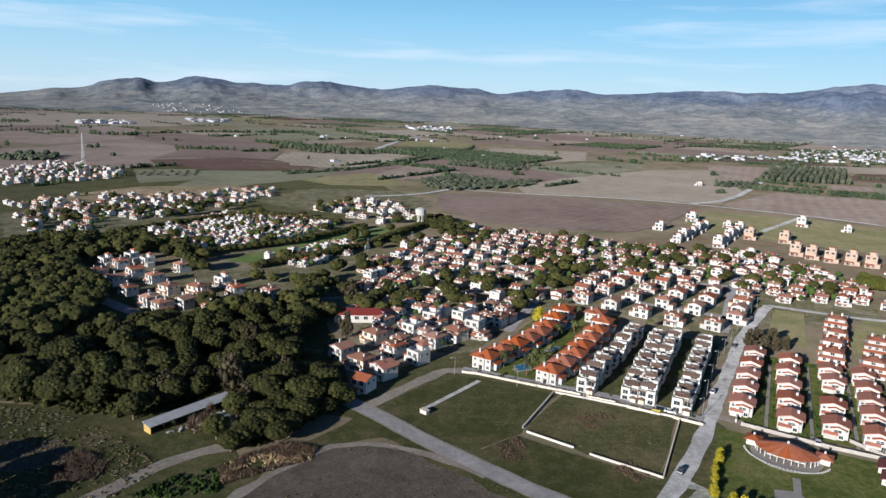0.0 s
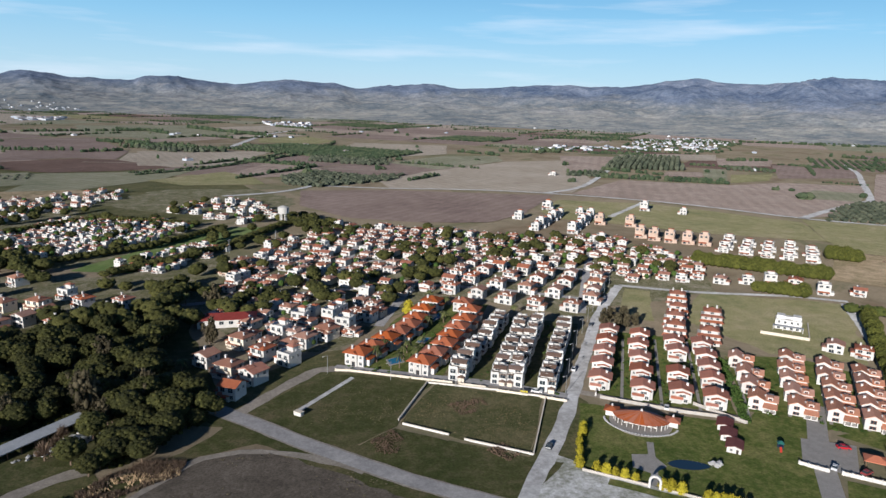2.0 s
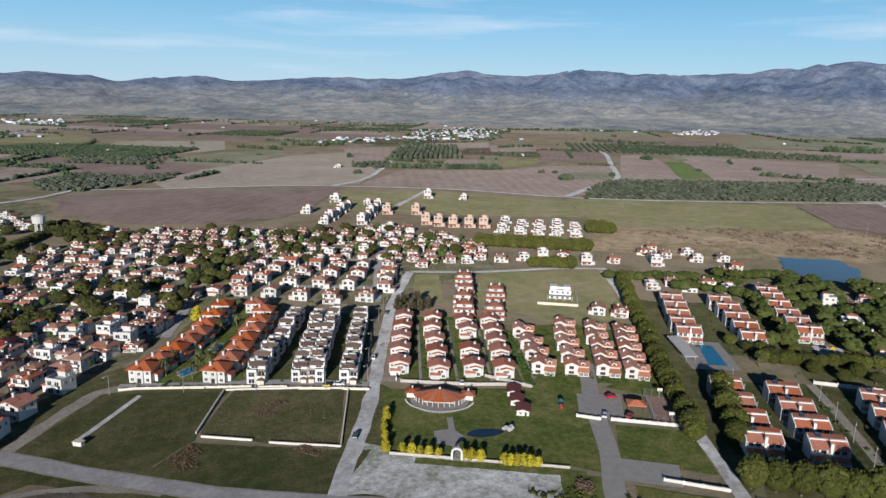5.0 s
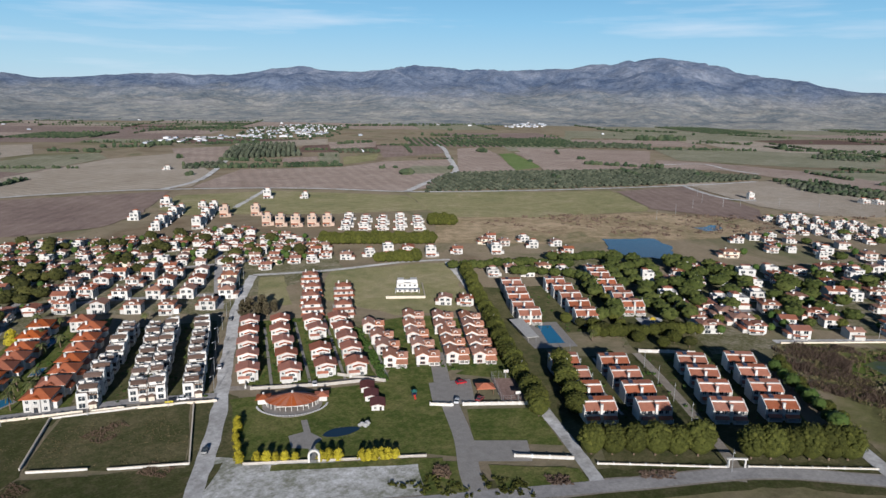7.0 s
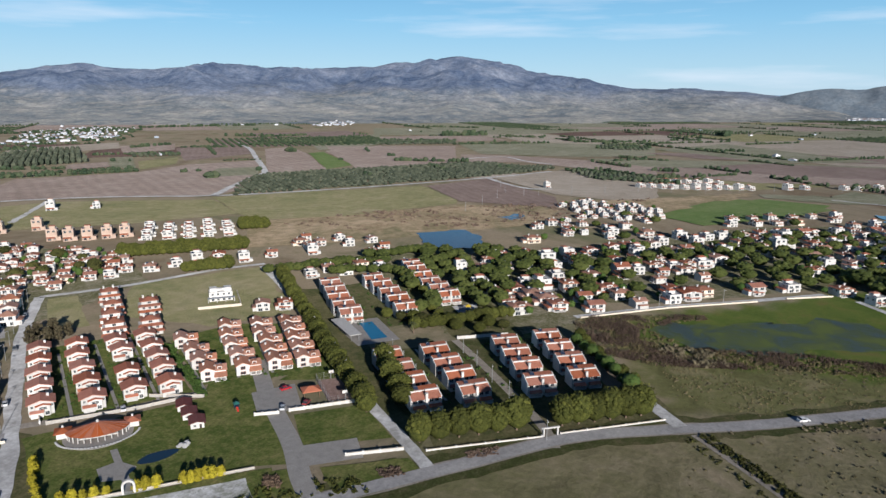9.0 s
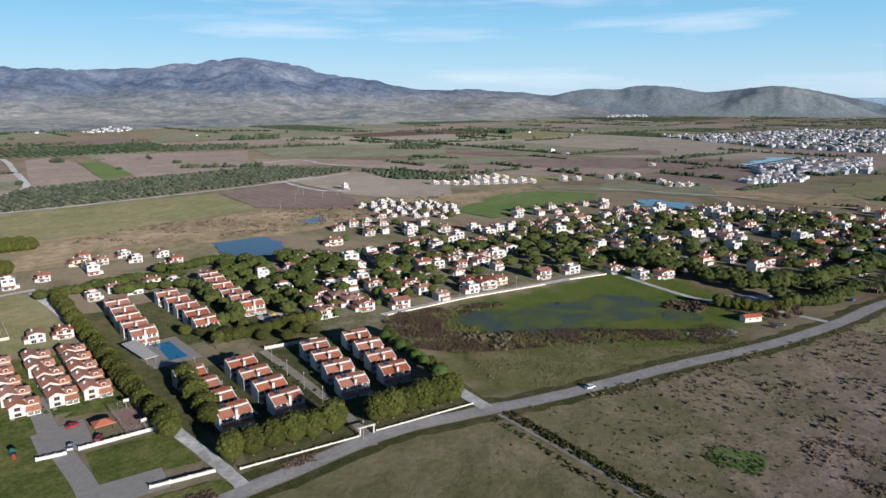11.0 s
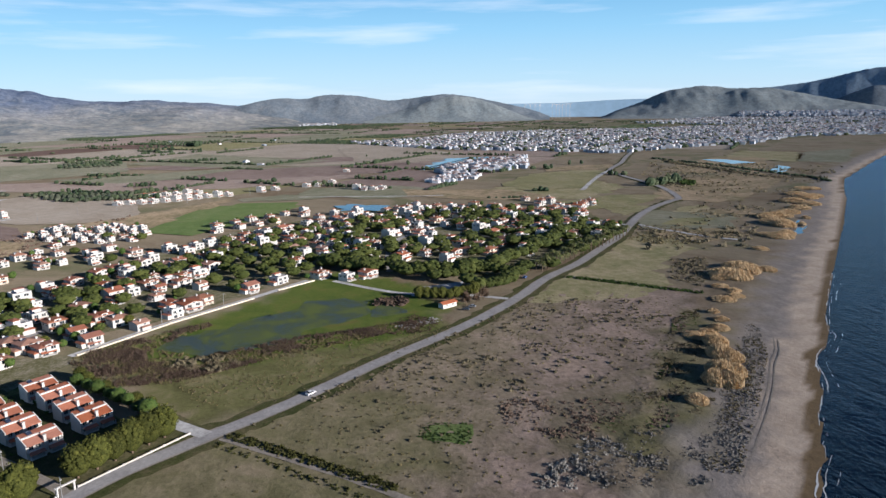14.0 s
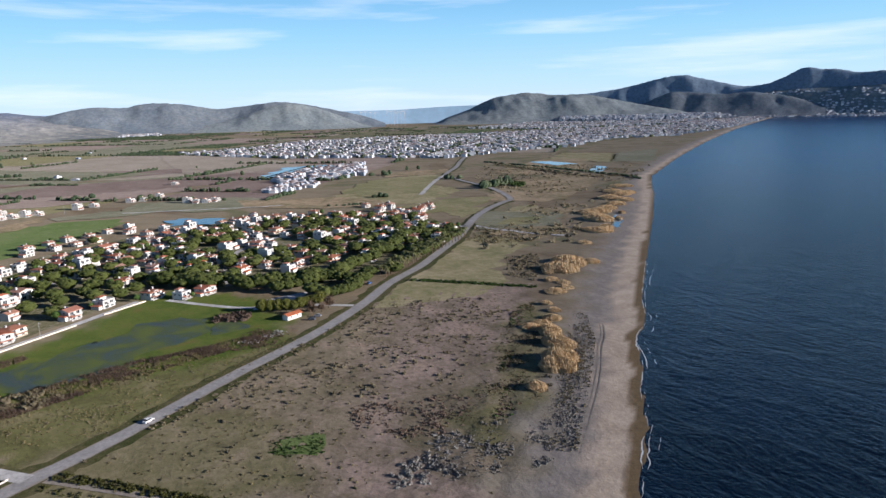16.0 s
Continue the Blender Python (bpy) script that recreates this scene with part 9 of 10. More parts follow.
play = thing("playground", "coloured climbing tower with a slide and a dark green roof", "playground", at=at(139, 165, -30) @ Matrix.Scale(0.66, 4))
part("tower", Mesh().box(-1.2, -1.2, 0, -1.0, -1.0, 3).box(1.0, -1.2, 0, 1.2, -1.0, 3).box(-1.2, 1.0, 0, -1.0, 1.2, 3).box(1.0, 1.0, 0, 1.2, 1.2, 3).box(-1.2, -1.2, 1.4, 1.2, 1.2, 1.55), M_TANK, play)
part("roof", Mesh().hip(-1.5, -1.5, 3.0, 1.5, 1.5, 1.2, 0.1), plain("green_plastic", (0.02, 0.10, 0.09), (0.03, 0.14, 0.12), 1.0, 0.5), play)
part("slide", Mesh().add([(-0.5, -1.2, 1.5), (0.5, -1.2, 1.5), (0.5, -4.2, 0.1), (-0.5, -4.2, 0.1), (-0.5, -1.2, 1.35), (0.5, -1.2, 1.35), (0.5, -4.2, 0.0), (-0.5, -4.2, 0.0)], [(0, 3, 2, 1), (4, 5, 6, 7), (0, 4, 7, 3), (1, 2, 6, 5), (3, 7, 6, 2)]), plain("red_plastic", (0.45, 0.04, 0.03), (0.55, 0.06, 0.04), 1.0, 0.4), play)
gz = thing("gazebo", "small dark red roofed gazebo on posts", "gazebo", at=at(160, 151.5, -36))
part("roof", Mesh().hip(-3.2, -2.6, 2.5, 3.2, 2.6, 1.1), M_TILE_RED, gz)
for x in (-2.6, 2.6):
    for y in (-2.0, 2.0):
        part("post", Mesh().cyl(x, y, 0, 2.5, 0.1), M_WOOD, gz)

M_POOL, _nt, _b = node_mat("pool_water", 0.06)
_b.inputs["Base Color"].default_value = (0.03, 0.20, 0.36, 1)
pool = thing("swimming_pool", "blue swimming pool with a pale tiled surround", "pool")
part("surround", sheet("surround", [(222, 196), (240, 184), (222, 158), (206, 168)], M_PAVING, 0.15, "", "").data, M_PAVING, pool)
bpy.data.objects.remove(bpy.data.objects["surround"]) if bpy.data.objects["surround"].parent is None else None
part("basin", Mesh().add([(*p, 0.2) for p in ((229, 186), (234, 182.5), (221, 164), (215, 168))], [(3, 2, 1, 0)]), M_POOL, pool)
for c in ([(30, 244.5), (35, 247), (34, 252), (29.5, 249.5)], [(56, 295), (60, 300), (62, 308), (57.5, 303)], [(44, 268), (47, 267), (50, 272), (47, 273.5)]):
    pond = thing("swimming_pool", "small blue garden pool with a pale rim between villas", "pool", "garden pools")
    mid = sum((Vector(q) for q in c), Vector((0, 0))) / 4
    part("rim", Mesh().add([(*(mid + (Vector(q) - mid) * 1.3), z) for z in (0.0, 0.17) for q in c], [(4, 5, 6, 7), (0, 1, 5, 4), (1, 2, 6, 5), (2, 3, 7, 6), (3, 0, 4, 7)]), M_PAVING, pond)
    part("basin", Mesh().add([(*q, 0.21) for q in c], [(0, 1, 2, 3)]), M_POOL, pond)
shade = thing("shade_roof", "long flat white shade roof beside the pool", "roof")
for x, y in [(220.6, 193.6), (224.2, 191.4), (209, 174), (211.8, 172.2)]:
    part("post", Mesh().cyl(x, y, 0, 2.7, 0.1), M_METAL, shade)
part("roof", Mesh().add([(x, y, z + q) for z in (2.6, 2.8) for x, y, q in ((220, 195, 0.0), (225, 191.9, 0.35), (212, 170.9, 0.35), (208, 174, 0.0))], [(0, 1, 2, 3), (7, 6, 5, 4), (0, 4, 5, 1), (1, 5, 6, 2), (2, 6, 7, 3), (3, 7, 4, 0)]), M_WHITE, shade)

# wind turbines at the far end of the plain
for i, a in enumerate((-106.5, -106.9, -107.3, -107.7, -108.7, -109.0, -109.25, -109.5, -109.8, -110.1)):
    q = 4280 + 25 * (i % 3)
    wt = thing("wind_turbine", "slim white wind turbine standing beyond the town", "wind turbine", "wind turbines", at=at(-math.sin(radians(a)) * q, math.cos(radians(a)) * q, a + 20 + 5 * (i % 4)))
    part("mast", Mesh().cyl(0, 0, 0, 84, 0.9, 0.6), M_WHITE, wt)
    part("nacelle", Mesh().box(-1.2, -2.5, 83.2, 1.2, 3.5, 85.8), M_WHITE, wt)
    for j in range(3):
        b = radians(31 * i + 120 * j)
        u, v = Vector((math.cos(b), 0, math.sin(b))), Vector((-math.sin(b), 0, math.cos(b)))
        c = Vector((0, -4.2, 84.5))
        part("blade", Mesh().add([c - v * 0.8, c + u * 22 - v * 0.2, c + u * 22 + v * 0.2, c + v * 0.8, c + Vector((0, 0.8, 0)), c + u * 22 + Vector((0, 0.3, 0))], [(0, 1, 2, 3), (0, 4, 5, 1), (3, 2, 5, 4)]), M_WHITE, wt)

# the white villa in the open field
bigv = thing("house", "large white villa with twin roof rooms in a walled field", "house", at=at(220, 268, -37) @ Matrix.Diagonal((0.86, 0.86, 0.78, 1)))
part("wall", Mesh().box(-6.5, -3.5, 0, 6.5, 4.0, 6.0).box(-6.0, -2.0, 6.0, -2.0, 3.0, 8.2).box(2.0, -2.0, 6.0, 6.0, 3.0, 8.2).box(-2.0, 0, 6.0, 2.0, 3.0, 7.2), M_WHITE, bigv)
part("veranda", Mesh().box(-7.5, -6.5, 2.6, 7.5, -3.5, 2.9), M_GREYPAINT, bigv)
for x in (-7.2, -2.4, 2.4, 7.2):
    part("column", Mesh().cyl(x, -6.2, 0, 2.6, 0.18), M_WHITE, bigv)
for x in (-4.6, -1.6, 1.6, 4.6):
    window(bigv, x, -3.5, 4.6, 1.2, 1.5, "f")
    window(bigv, x, -3.5, 1.3, 1.5, 1.9, "f")

# gate portal under the pines
gate = thing("gateway", "white portal frame over the estate entrance", "gate", at=at(178.3, 70.2, -43))
part("post", Mesh().box(-2.6, -0.25, 0, -2.1, 0.25, 2.6), M_WHITE, gate)
part("post", Mesh().box(2.1, -0.25, 0, 2.6, 0.25, 2.6), M_WHITE, gate)
part("beam", Mesh().box(-2.9, -0.3, 2.6, 2.9, 0.3, 2.95), M_WHITE, gate)

# long shed at the edge of the wood
shed = thing("shed", "long open-fronted shed with a pale sheet roof and yellow end", "shed", at=at(-77, 197.5, 52.5))
part("wall", Mesh().box(-14.0, 1.7, 0, 14.0, 1.95, 2.9).box(13.8, -1.7, 0, 14.0, 1.7, 2.7), M_CONCRETE, shed)
for i in range(8):
    part("post", Mesh().box(-13.9 + 3.9 * i, -1.8, 0, -13.7 + 3.9 * i, -1.6, 2.45), M_WOOD, shed)
part("roof", Mesh().add([(-14.6, -2.2, 2.5), (14.6, -2.2, 2.5), (14.6, 2.2, 3.1), (-14.6, 2.2, 3.1), (-14.6, -2.2, 2.38), (14.6, -2.2, 2.38), (14.6, 2.2, 2.98), (-14.6, 2.2, 2.98)], [(0, 1, 2, 3), (7, 6, 5, 4), (4, 5, 1, 0), (5, 6, 2, 1), (6, 7, 3, 2), (7, 4, 0, 3)]), plain("sheet_metal", (0.30, 0.33, 0.36), (0.46, 0.48, 0.50), 0.4, 0.6), shed)
part("end_panel", Mesh().box(-14.2, -1.9, 0, -14.0, 1.95, 2.4), plain("ochre_paint", (0.42, 0.30, 0.10), (0.5, 0.36, 0.13), 0.8, 0.8), shed)
for i in range(6):
    t = thing("parked_trailer", "white low trailer parked by the shed", "trailer", "trailers", at=at(-71.5 + 1.6 * i, 191.5 + 2.1 * i, -25))
    part("body", Mesh().box(-2.6, -0.8, 0.4, 2.6, 0.8, 1.2), M_WHITE, t)
    part("wheel", Mesh().cyl(0, -0.9, 0, 0.7, 0.35), M_DARK, t)

# hall with a red roof, hut by the road
hall = thing("hall", "long white hall with a dark red roof among trees", "hall", at=at(-36, 299, 4))
part("wall", Mesh().box(-12, -4.4, 0, 12, 4.4, 4.0), M_WHITE, hall)
part("roof", Mesh().hip(-13, -5.4, 4.0, 13, 5.4, 1.7), plain("crimson_sheet_roof", (0.20, 0.035, 0.03), (0.28, 0.055, 0.045), 0.5, 0.6), hall)
for x in (-10, -6, -2, 2, 6, 10):
    window(hall, x, -4.4, 2.3, 2.0, 1.6, "f")
hut = thing("hut", "small white hut with a red roof beside the road", "hut", at=at(328, -62, -60))
part("wall", Mesh().box(-4.5, -2, 0, 4.5, 2, 2.5), M_WHITE, hut)
part("roof", Mesh().gable(-5, -2.5, 2.5, 5, 2.5, 0.9, along="x"), M_TILE, hut)
window(hut, -2, -2, 1.5, 1.0, 1.0, "f")
window(hut, 2, -2, 1.5, 1.0, 1.0, "f")
bx = thing("concrete_hut", "small white concrete box on the grass plot", "hut", at=at(-4, 206, -40))
part("body", Mesh().box(-1.4, -0.8, 0, 1.4, 0.8, 1.3), M_WHITE, bx)
part("lid", Mesh().box(-1.55, -0.95, 1.3, 1.55, 0.95, 1.45), M_CREAM, bx)

# water tower and radio mast
tow = thing("water_tower", "white concrete water tower above the village", "tower", at=at(-19, 541)@Matrix.Scale(0.8, 4))
for a in range(0, 360, 60):
    part("leg", Mesh().cyl(3 * math.cos(radians(a)), 3 * math.sin(radians(a)), 0, 11, 0.5), M_WHITE, tow)
part("tank", Mesh().cyl(0, 0, 11, 17, 5.0, 5.4, 14), M_WHITE, tow)
part("cap", Mesh().cyl(0, 0, 17, 18.5, 5.4, 1.0, 14), M_WHITE, tow)
mast = thing("radio_mast", "thin lattice radio mast over the far village", "mast", at=at(-455, 860))
for a in (45, 135, 225, 315):
    part("leg", Mesh().cyl(2.4 * math.cos(radians(a)), 2.4 * math.sin(radians(a)), 0, 42, 0.35, 0.2, 5, x1=0.4 * math.cos(radians(a)), y1=0.4 * math.sin(radians(a))), M_METAL, mast)
for k in range(8):
    r = 2.4 - 0.24 * k
    part("ring", Mesh().box(-r * 0.75, -r * 0.75, 5 * k + 3, r * 0.75, r * 0.75, 5 * k + 3.3), M_METAL, mast)


# street lamps and poles
def lamp_post(x, y, turn, h=7.0):
    t = thing("street_lamp", "slim grey street lamp on a steel pole", "street lamp", "street lamps", at=at(x, y, turn))
    part("pole", Mesh().cyl(0, 0, 0, h, 0.11, 0.07, 6), M_METAL, t)
    part("arm", Mesh().box(-0.05, -1.6, h - 0.1, 0.05, 0.05, h), M_METAL, t)
    part("head", Mesh().box(-0.16, -2.1, h - 0.16, 0.16, -1.4, h - 0.02), M_WHITE, t)
    return t


lamp0 = None
for x, y in along([(88, 211), (99, 235), (112, 260), (136, 300), (166, 346)], 17) + along([(6, 239), (42, 225), (82, 206)], 24) + along([(175, 70), (195, 93), (230, 136)], 15) + along([(180, 152), (214, 200)], 18) + along([(330, 78), (364, 44)], 18) + along([(190, 128), (212, 158)], 14):
    if lamp0 is None:
        lamp0 = lamp_post(x, y, -60)
    else:
        copy_thing(lamp0, at(x, y, -60))
pole = thing("power_pole", "grey utility pole with a cross arm", "pole", "power poles", at=at(640, 300))
part("pole", Mesh().cyl(0, 0, 0, 9, 0.16, 0.11, 6), M_METAL, pole)
part("cross_arm", Mesh().box(-1.2, -0.07, 8.3, 1.2, 0.07, 8.5), M_METAL, pole)
for x, y in along([(655, 290), (700, 250), (760, 180), (820, 90), (880, 0)], 38) + along([(520, 300), (640, 320), (760, 400)], 45) + along([(-22, 470), (-60, 430), (-110, 400)], 40):
    copy_thing(pole, at(x, y, 30))


# cars
def car(colour, label, x, y, turn):
    t = thing("car", label, "car", "cars", at=at(x, y, turn, 0.15) @ Matrix.Diagonal((0.9, 0.94, 0.97, 1)))
    paint = plain("car_paint", tuple(v * 0.9 for v in colour), colour, 0.8, 0.3)
    b = Mesh()
    side = [(-2.15, 0.35), (2.15, 0.35), (2.2, 0.75), (1.25, 0.95), (-2.05, 1.0), (-2.2, 0.7)]
    b.add([(px, -0.86, pz) for px, pz in side] + [(px, 0.86, pz) for px, pz in side], [tuple(range(6)), tuple(range(11, 5, -1))] + [(i, 6 + i, 6 + (i + 1) % 6, (i + 1) % 6) for i in range(6)])
    part("body", b, paint, t)
    cab = [(-1.75, 0.97), (1.05, 0.95), (0.35, 1.45), (-1.15, 1.47)]
    part("glass_band", Mesh().add([(px, -0.76 + 0.1 * (pz > 1.2), pz) for px, pz in cab] + [(px, 0.76 - 0.1 * (pz > 1.2), pz) for px, pz in cab], [(0, 1, 2, 3), (7, 6, 5, 4)] + [(i, 4 + i, 4 + (i + 1) % 4, (i + 1) % 4) for i in (0, 1, 3)]), M_GLASS, t)
    part("roof", Mesh().box(-1.2, -0.68, 1.46, 0.4, 0.68, 1.52), paint, t)
    for wx in (-1.35, 1.35):
        for wy in (-0.82, 0.82):
            w = Mesh().cyl(0, 0, -0.1, 0.1, 0.33, n=12)
            part("wheel", w, M_DARK, t).matrix_basis = pose(wx, wy, 0.33, 90, 0, 0)
    return t


car((0.80, 0.80, 0.80), "white car driving on the coast road", 231, 5.5, -46)
car((0.08, 0.09, 0.10), "dark grey car parked on the street", 69, 175, 58)
car((0.45, 0.02, 0.03), "bright red car in the estate car park", 158.5, 162, -20)
car((0.06, 0.14, 0.38), "blue car standing beside the road", 375, -117, -40)
car((0.55, 0.57, 0.60), "silver car parked at the gate", 147, 152, 40)
car((0.30, 0.06, 0.06), "dark red car by the gazebo", 154, 148, 20)
car((0.75, 0.75, 0.76), "white car parked in the village street", 78, 213, -25)
for i, (x, y) in enumerate([(99, 231), (127, 281), (152, 322), (-28, 222), (118, 195), (320, -70), (324, -74)]):
    car(((0.7, 0.7, 0.72), (0.1, 0.11, 0.13), (0.35, 0.36, 0.38), (0.5, 0.04, 0.04))[i % 4], "parked car at the roadside", x, y, 60)
skip = thing("waste_container", "yellow waste container beside the street", "container", at=at(73.5, 213.5, -25))
part("body", Mesh().box(-1.3, -0.7, 0.2, 1.3, 0.7, 1.2), plain("yellow_paint", (0.55, 0.45, 0.04), (0.65, 0.55, 0.06), 1.0, 0.5), skip)
part("lid", Mesh().box(-1.35, -0.75, 1.2, 1.35, 0.75, 1.3), M_DARK, skip)


# ---- shrubs, reeds and tussocks ----
def tussocks(name, label, category, mat, outline, count, seed, size, squash=0.6, dens=None):
    rng = random.Random(seed)
    m = Mesh()
    xs, ys = [p[0] for p in outline], [p[1] for p in outline]
    n = tries = 0
    while n < count and tries < count * 25:
        tries += 1
        x, y = rng.uniform(min(xs), max(xs)), rng.uniform(min(ys), max(ys))
        if not inside(outline, x, y) or (dens and noise.noise((x * dens, y * dens, seed)) < rng.uniform(-0.35, 0.45)):
            continue
        r = size[0] + (size[1] - size[0]) * rng.random() ** 1.8
        turn, slim = rng.uniform(0, 3.14), rng.uniform(0.5, 1.0)
        ca, sa_ = math.cos(turn), math.sin(turn)
        if r > 0.75:
            for j in range(3):
                a, q = rng.uniform(0, 6.283), r * rng.uniform(0.1, 0.5)
                blob(m, (x + q * math.cos(a), y + q * math.sin(a), 0.2 * r * squash), r * rng.uniform(0.5, 0.75), rng.random() * 60, squash, 0.5)
        else:
            v, k = [], 6
            for z, q in ((-0.1, 1.0), (0.5, 0.85), (0.9, 0.4)):
                for i in range(k):
                    u, w = r * q * rng.uniform(0.7, 1.3) * math.cos(6.283 * i / k), slim * r * q * rng.uniform(0.7, 1.3) * math.sin(6.283 * i / k)
                    v.append((x + u * ca - w * sa_, y + u * sa_ + w * ca, r * squash * z * rng.uniform(0.75, 1.25)))
            m.add(v, [(n0 + i, n0 + (i + 1) % k, n0 + k + (i + 1) % k, n0 + k + i) for n0 in (0, k) for i in range(k)] + [tuple(range(2 * k, 3 * k))])
        for j in range(4):
            a = rng.uniform(0, 6.283)
            tuft(m, (x + r * 0.6 * math.cos(a), y + r * 0.6 * math.sin(a), r * squash * 0.6), Vector((math.cos(a), math.sin(a), 1)).normalized(), r * 0.8, rng)
        n += 1
    return tagged(new(name, m.done(name, mat, smooth=True)), label, category, kind="stuff")


def thicket(name, label, mat, outline, count, seed, tall, dens=0.05, bias=-0.1):
    """A tangle of thin bare stems, thick and thin by patches."""
    rng = random.Random(seed)
    m = Mesh()
    xs, ys = [p[0] for p in outline], [p[1] for p in outline]
    n = tries = 0
    while n < count and tries < count * 25:
        tries += 1
        x, y = rng.uniform(min(xs), max(xs)), rng.uniform(min(ys), max(ys))
        k = noise.noise((x * dens, y * dens, seed)) + 0.5 * noise.noise((x * dens * 3, y * dens * 3, seed))
        if not inside(outline, x, y) or k < bias + rng.uniform(-0.2, 0.2):
            continue
        h = rng.uniform(*tall) * (0.7 + 0.6 * max(0.0, min(1.0, k - bias)))
        for j in range(4):
            a, b = rng.uniform(0, 6.283), rng.uniform(0, 3.14)
            w, d = rng.uniform(0.08, 0.2), rng.uniform(0.1, 0.7) * h
            m.add([(x - w * math.cos(b), y - w * math.sin(b), -0.05), (x + w * math.cos(b), y + w * math.sin(b), -0.05), (x + d * math.cos(a), y + d * math.sin(a), h * rng.uniform(0.6, 1.0))], [(0, 1, 2)])
        n += 1
    return tagged(new(name, m.done(name, mat)), label, "shrubs", kind="stuff")


thicket("plot_weeds", "tan dry weeds in the walled plot", M_TAN, [(42, 222), (76, 207), (61, 175), (46, 185), (31, 197)], 700, 79, (0.2, 0.6), 0.07, -0.1)
thicket("plot_weeds", "tan weeds on the grass plot", M_TAN, [(-14, 214), (7, 236), (38, 224), (24, 196), (-6, 200)], 500, 81, (0.2, 0.5), 0.06, 0.1)
THICK = [(287, 106), (297, 99), (310, 84), (319, 70), (327, 56), (322, 53), (309, 64), (290, 76), (276, 72), (276, 52), (288, 32), (297, 9), (302, -20), (312, -44), (300, -48), (288, -19), (280, 8), (266, 30), (252, 58), (253, 78), (266, 96)]
thicket("brush", "dark brown thicket of bare stems by the wet meadow", M_BRUSH, THICK, 6500, 71, (0.7, 2.3), 0.075, -0.05)
tussocks("brush", "grey-brown bramble clumps by the wet meadow", "shrubs", M_TAN, THICK, 500, 89, (0.25, 0.7), 0.6, 0.06)
thicket("brush", "pale dry stems among the brown thicket", M_TAN, THICK, 1500, 72, (0.7, 1.8), 0.06, 0.0)
thicket("brush", "grey-brown stems at the end of the thicket", M_BARE, [(302, -20), (318, -44), (306, -56), (290, -46), (290, -20)], 700, 73, (0.6, 1.4), 0.08, -0.1)
thicket("brush", "dry tan reeds along the dirt track", M_BARE, [(-59, 169), (-53, 176), (-45, 182), (-34, 181), (-35, 174), (-46, 167), (-55, 160)], 2200, 74, (0.7, 1.8), 0.09, -0.4)
thicket("brush", "pale stems among the reeds along the track", M_REED, [(-59, 169), (-53, 176), (-45, 182), (-34, 181), (-35, 174), (-46, 167), (-55, 160)], 420, 104, (0.7, 1.7), 0.12, 0.0)
for k, outline in enumerate(([(17, 186), (24, 193), (27, 186), (24, 178), (18, 177)], [(44, 207), (57, 211), (59, 203), (48, 199)], [(50, 176), (56, 180), (60, 173), (55, 169)])):
    thicket("plot_weeds", "patch of dry brown weeds on the plot", M_BARE, outline, 420, 105 + k, (0.3, 0.9), 0.15, -0.35)
tussocks("rubble", "pale broken stones beside the shed", "rubble", M_GRAVEL, [(-80, 187), (-64, 202), (-62, 198), (-72.5, 181)], 110, 82, (0.25, 0.8), 0.7, 0.09)
tussocks("rough_tufts", "dark weeds over the rough grass", "grass", M_HEATH, [(-150, 200), (-114, 199), (-90, 182), (-74, 168), (-79, 153), (-106, 140), (-150, 160)], 800, 83, (0.25, 0.8), 0.5, 0.07)
tussocks("rough_tufts", "tan grass tufts over the rough ground", "grass", M_TAN, [(-150, 200), (-114, 199), (-90, 182), (-74, 168), (-79, 153), (-106, 140), (-150, 160)], 700, 84, (0.25, 0.8), 0.5, 0.06)
tussocks("green_shrubs", "low green bushes beside the dirt track", "shrubs", M_GREEN, [(-78, 153), (-68, 164), (-57, 168), (-55, 157), (-65, 154)], 160, 85, (0.4, 1.2), 0.8, 0.09)
thicket("brush", "brown bramble tangle on rough ground", M_BRUSH, [(-105, 167), (-100, 174), (-89, 169), (-88, 161), (-96, 157)], 900, 75, (0.6, 1.7), 0.1, -0.4)
thicket("brush", "rust-brown stems on the heath", M_BRUSH, [(208, -73), (196, -84), (189, -98), (226, -129), (232, -140), (198, -120), (184, -112), (184, -70), (189, -64)], 600, 76, (0.3, 0.8), 0.08, 0.05)
thicket("brush", "tan stems over the rough slope", M_TAN, [(228, 44), (262, 62), (270, 20), (296, -40), (306, -56), (292, -58), (250, -12), (226, 20)], 900, 77, (0.3, 0.8), 0.07, -0.05)
thicket("brush", "brown weeds along the edge of the pond meadow", M_BARE, [(383, 400), (480, 365), (620, 250), (560, 215), (470, 250), (400, 310)], 1600, 78, (0.8, 2.0), 0.03, 0.1)
tussocks("heath_shrubs", "dark low heath shrubs scattered over bare ground", "shrubs", M_HEATH, [(205, 10), (250, -30), (330, -112), (318, -190), (262, -150), (215, -110), (180, -50)], 140, 3, (0.45, 1.1), 0.45, 0.03)
tussocks("heath_shrubs", "brown and olive tussocks on the heath", "shrubs", M_BRUSH, [(213, -60), (205, -95), (196, -122), (178, -112), (176, -92), (182, -66), (196, -56)], 300, 5, (0.35, 0.9), 0.55, 0.06)
tussocks("heath_shrubs", "grey cushions of beach scrub", "shrubs", M_GREYHEATH, [(178, -84), (181, -98), (170, -104), (150, -88), (150, -66), (166, -70)], 330, 4, (0.5, 1.35), 0.6, 0.08)
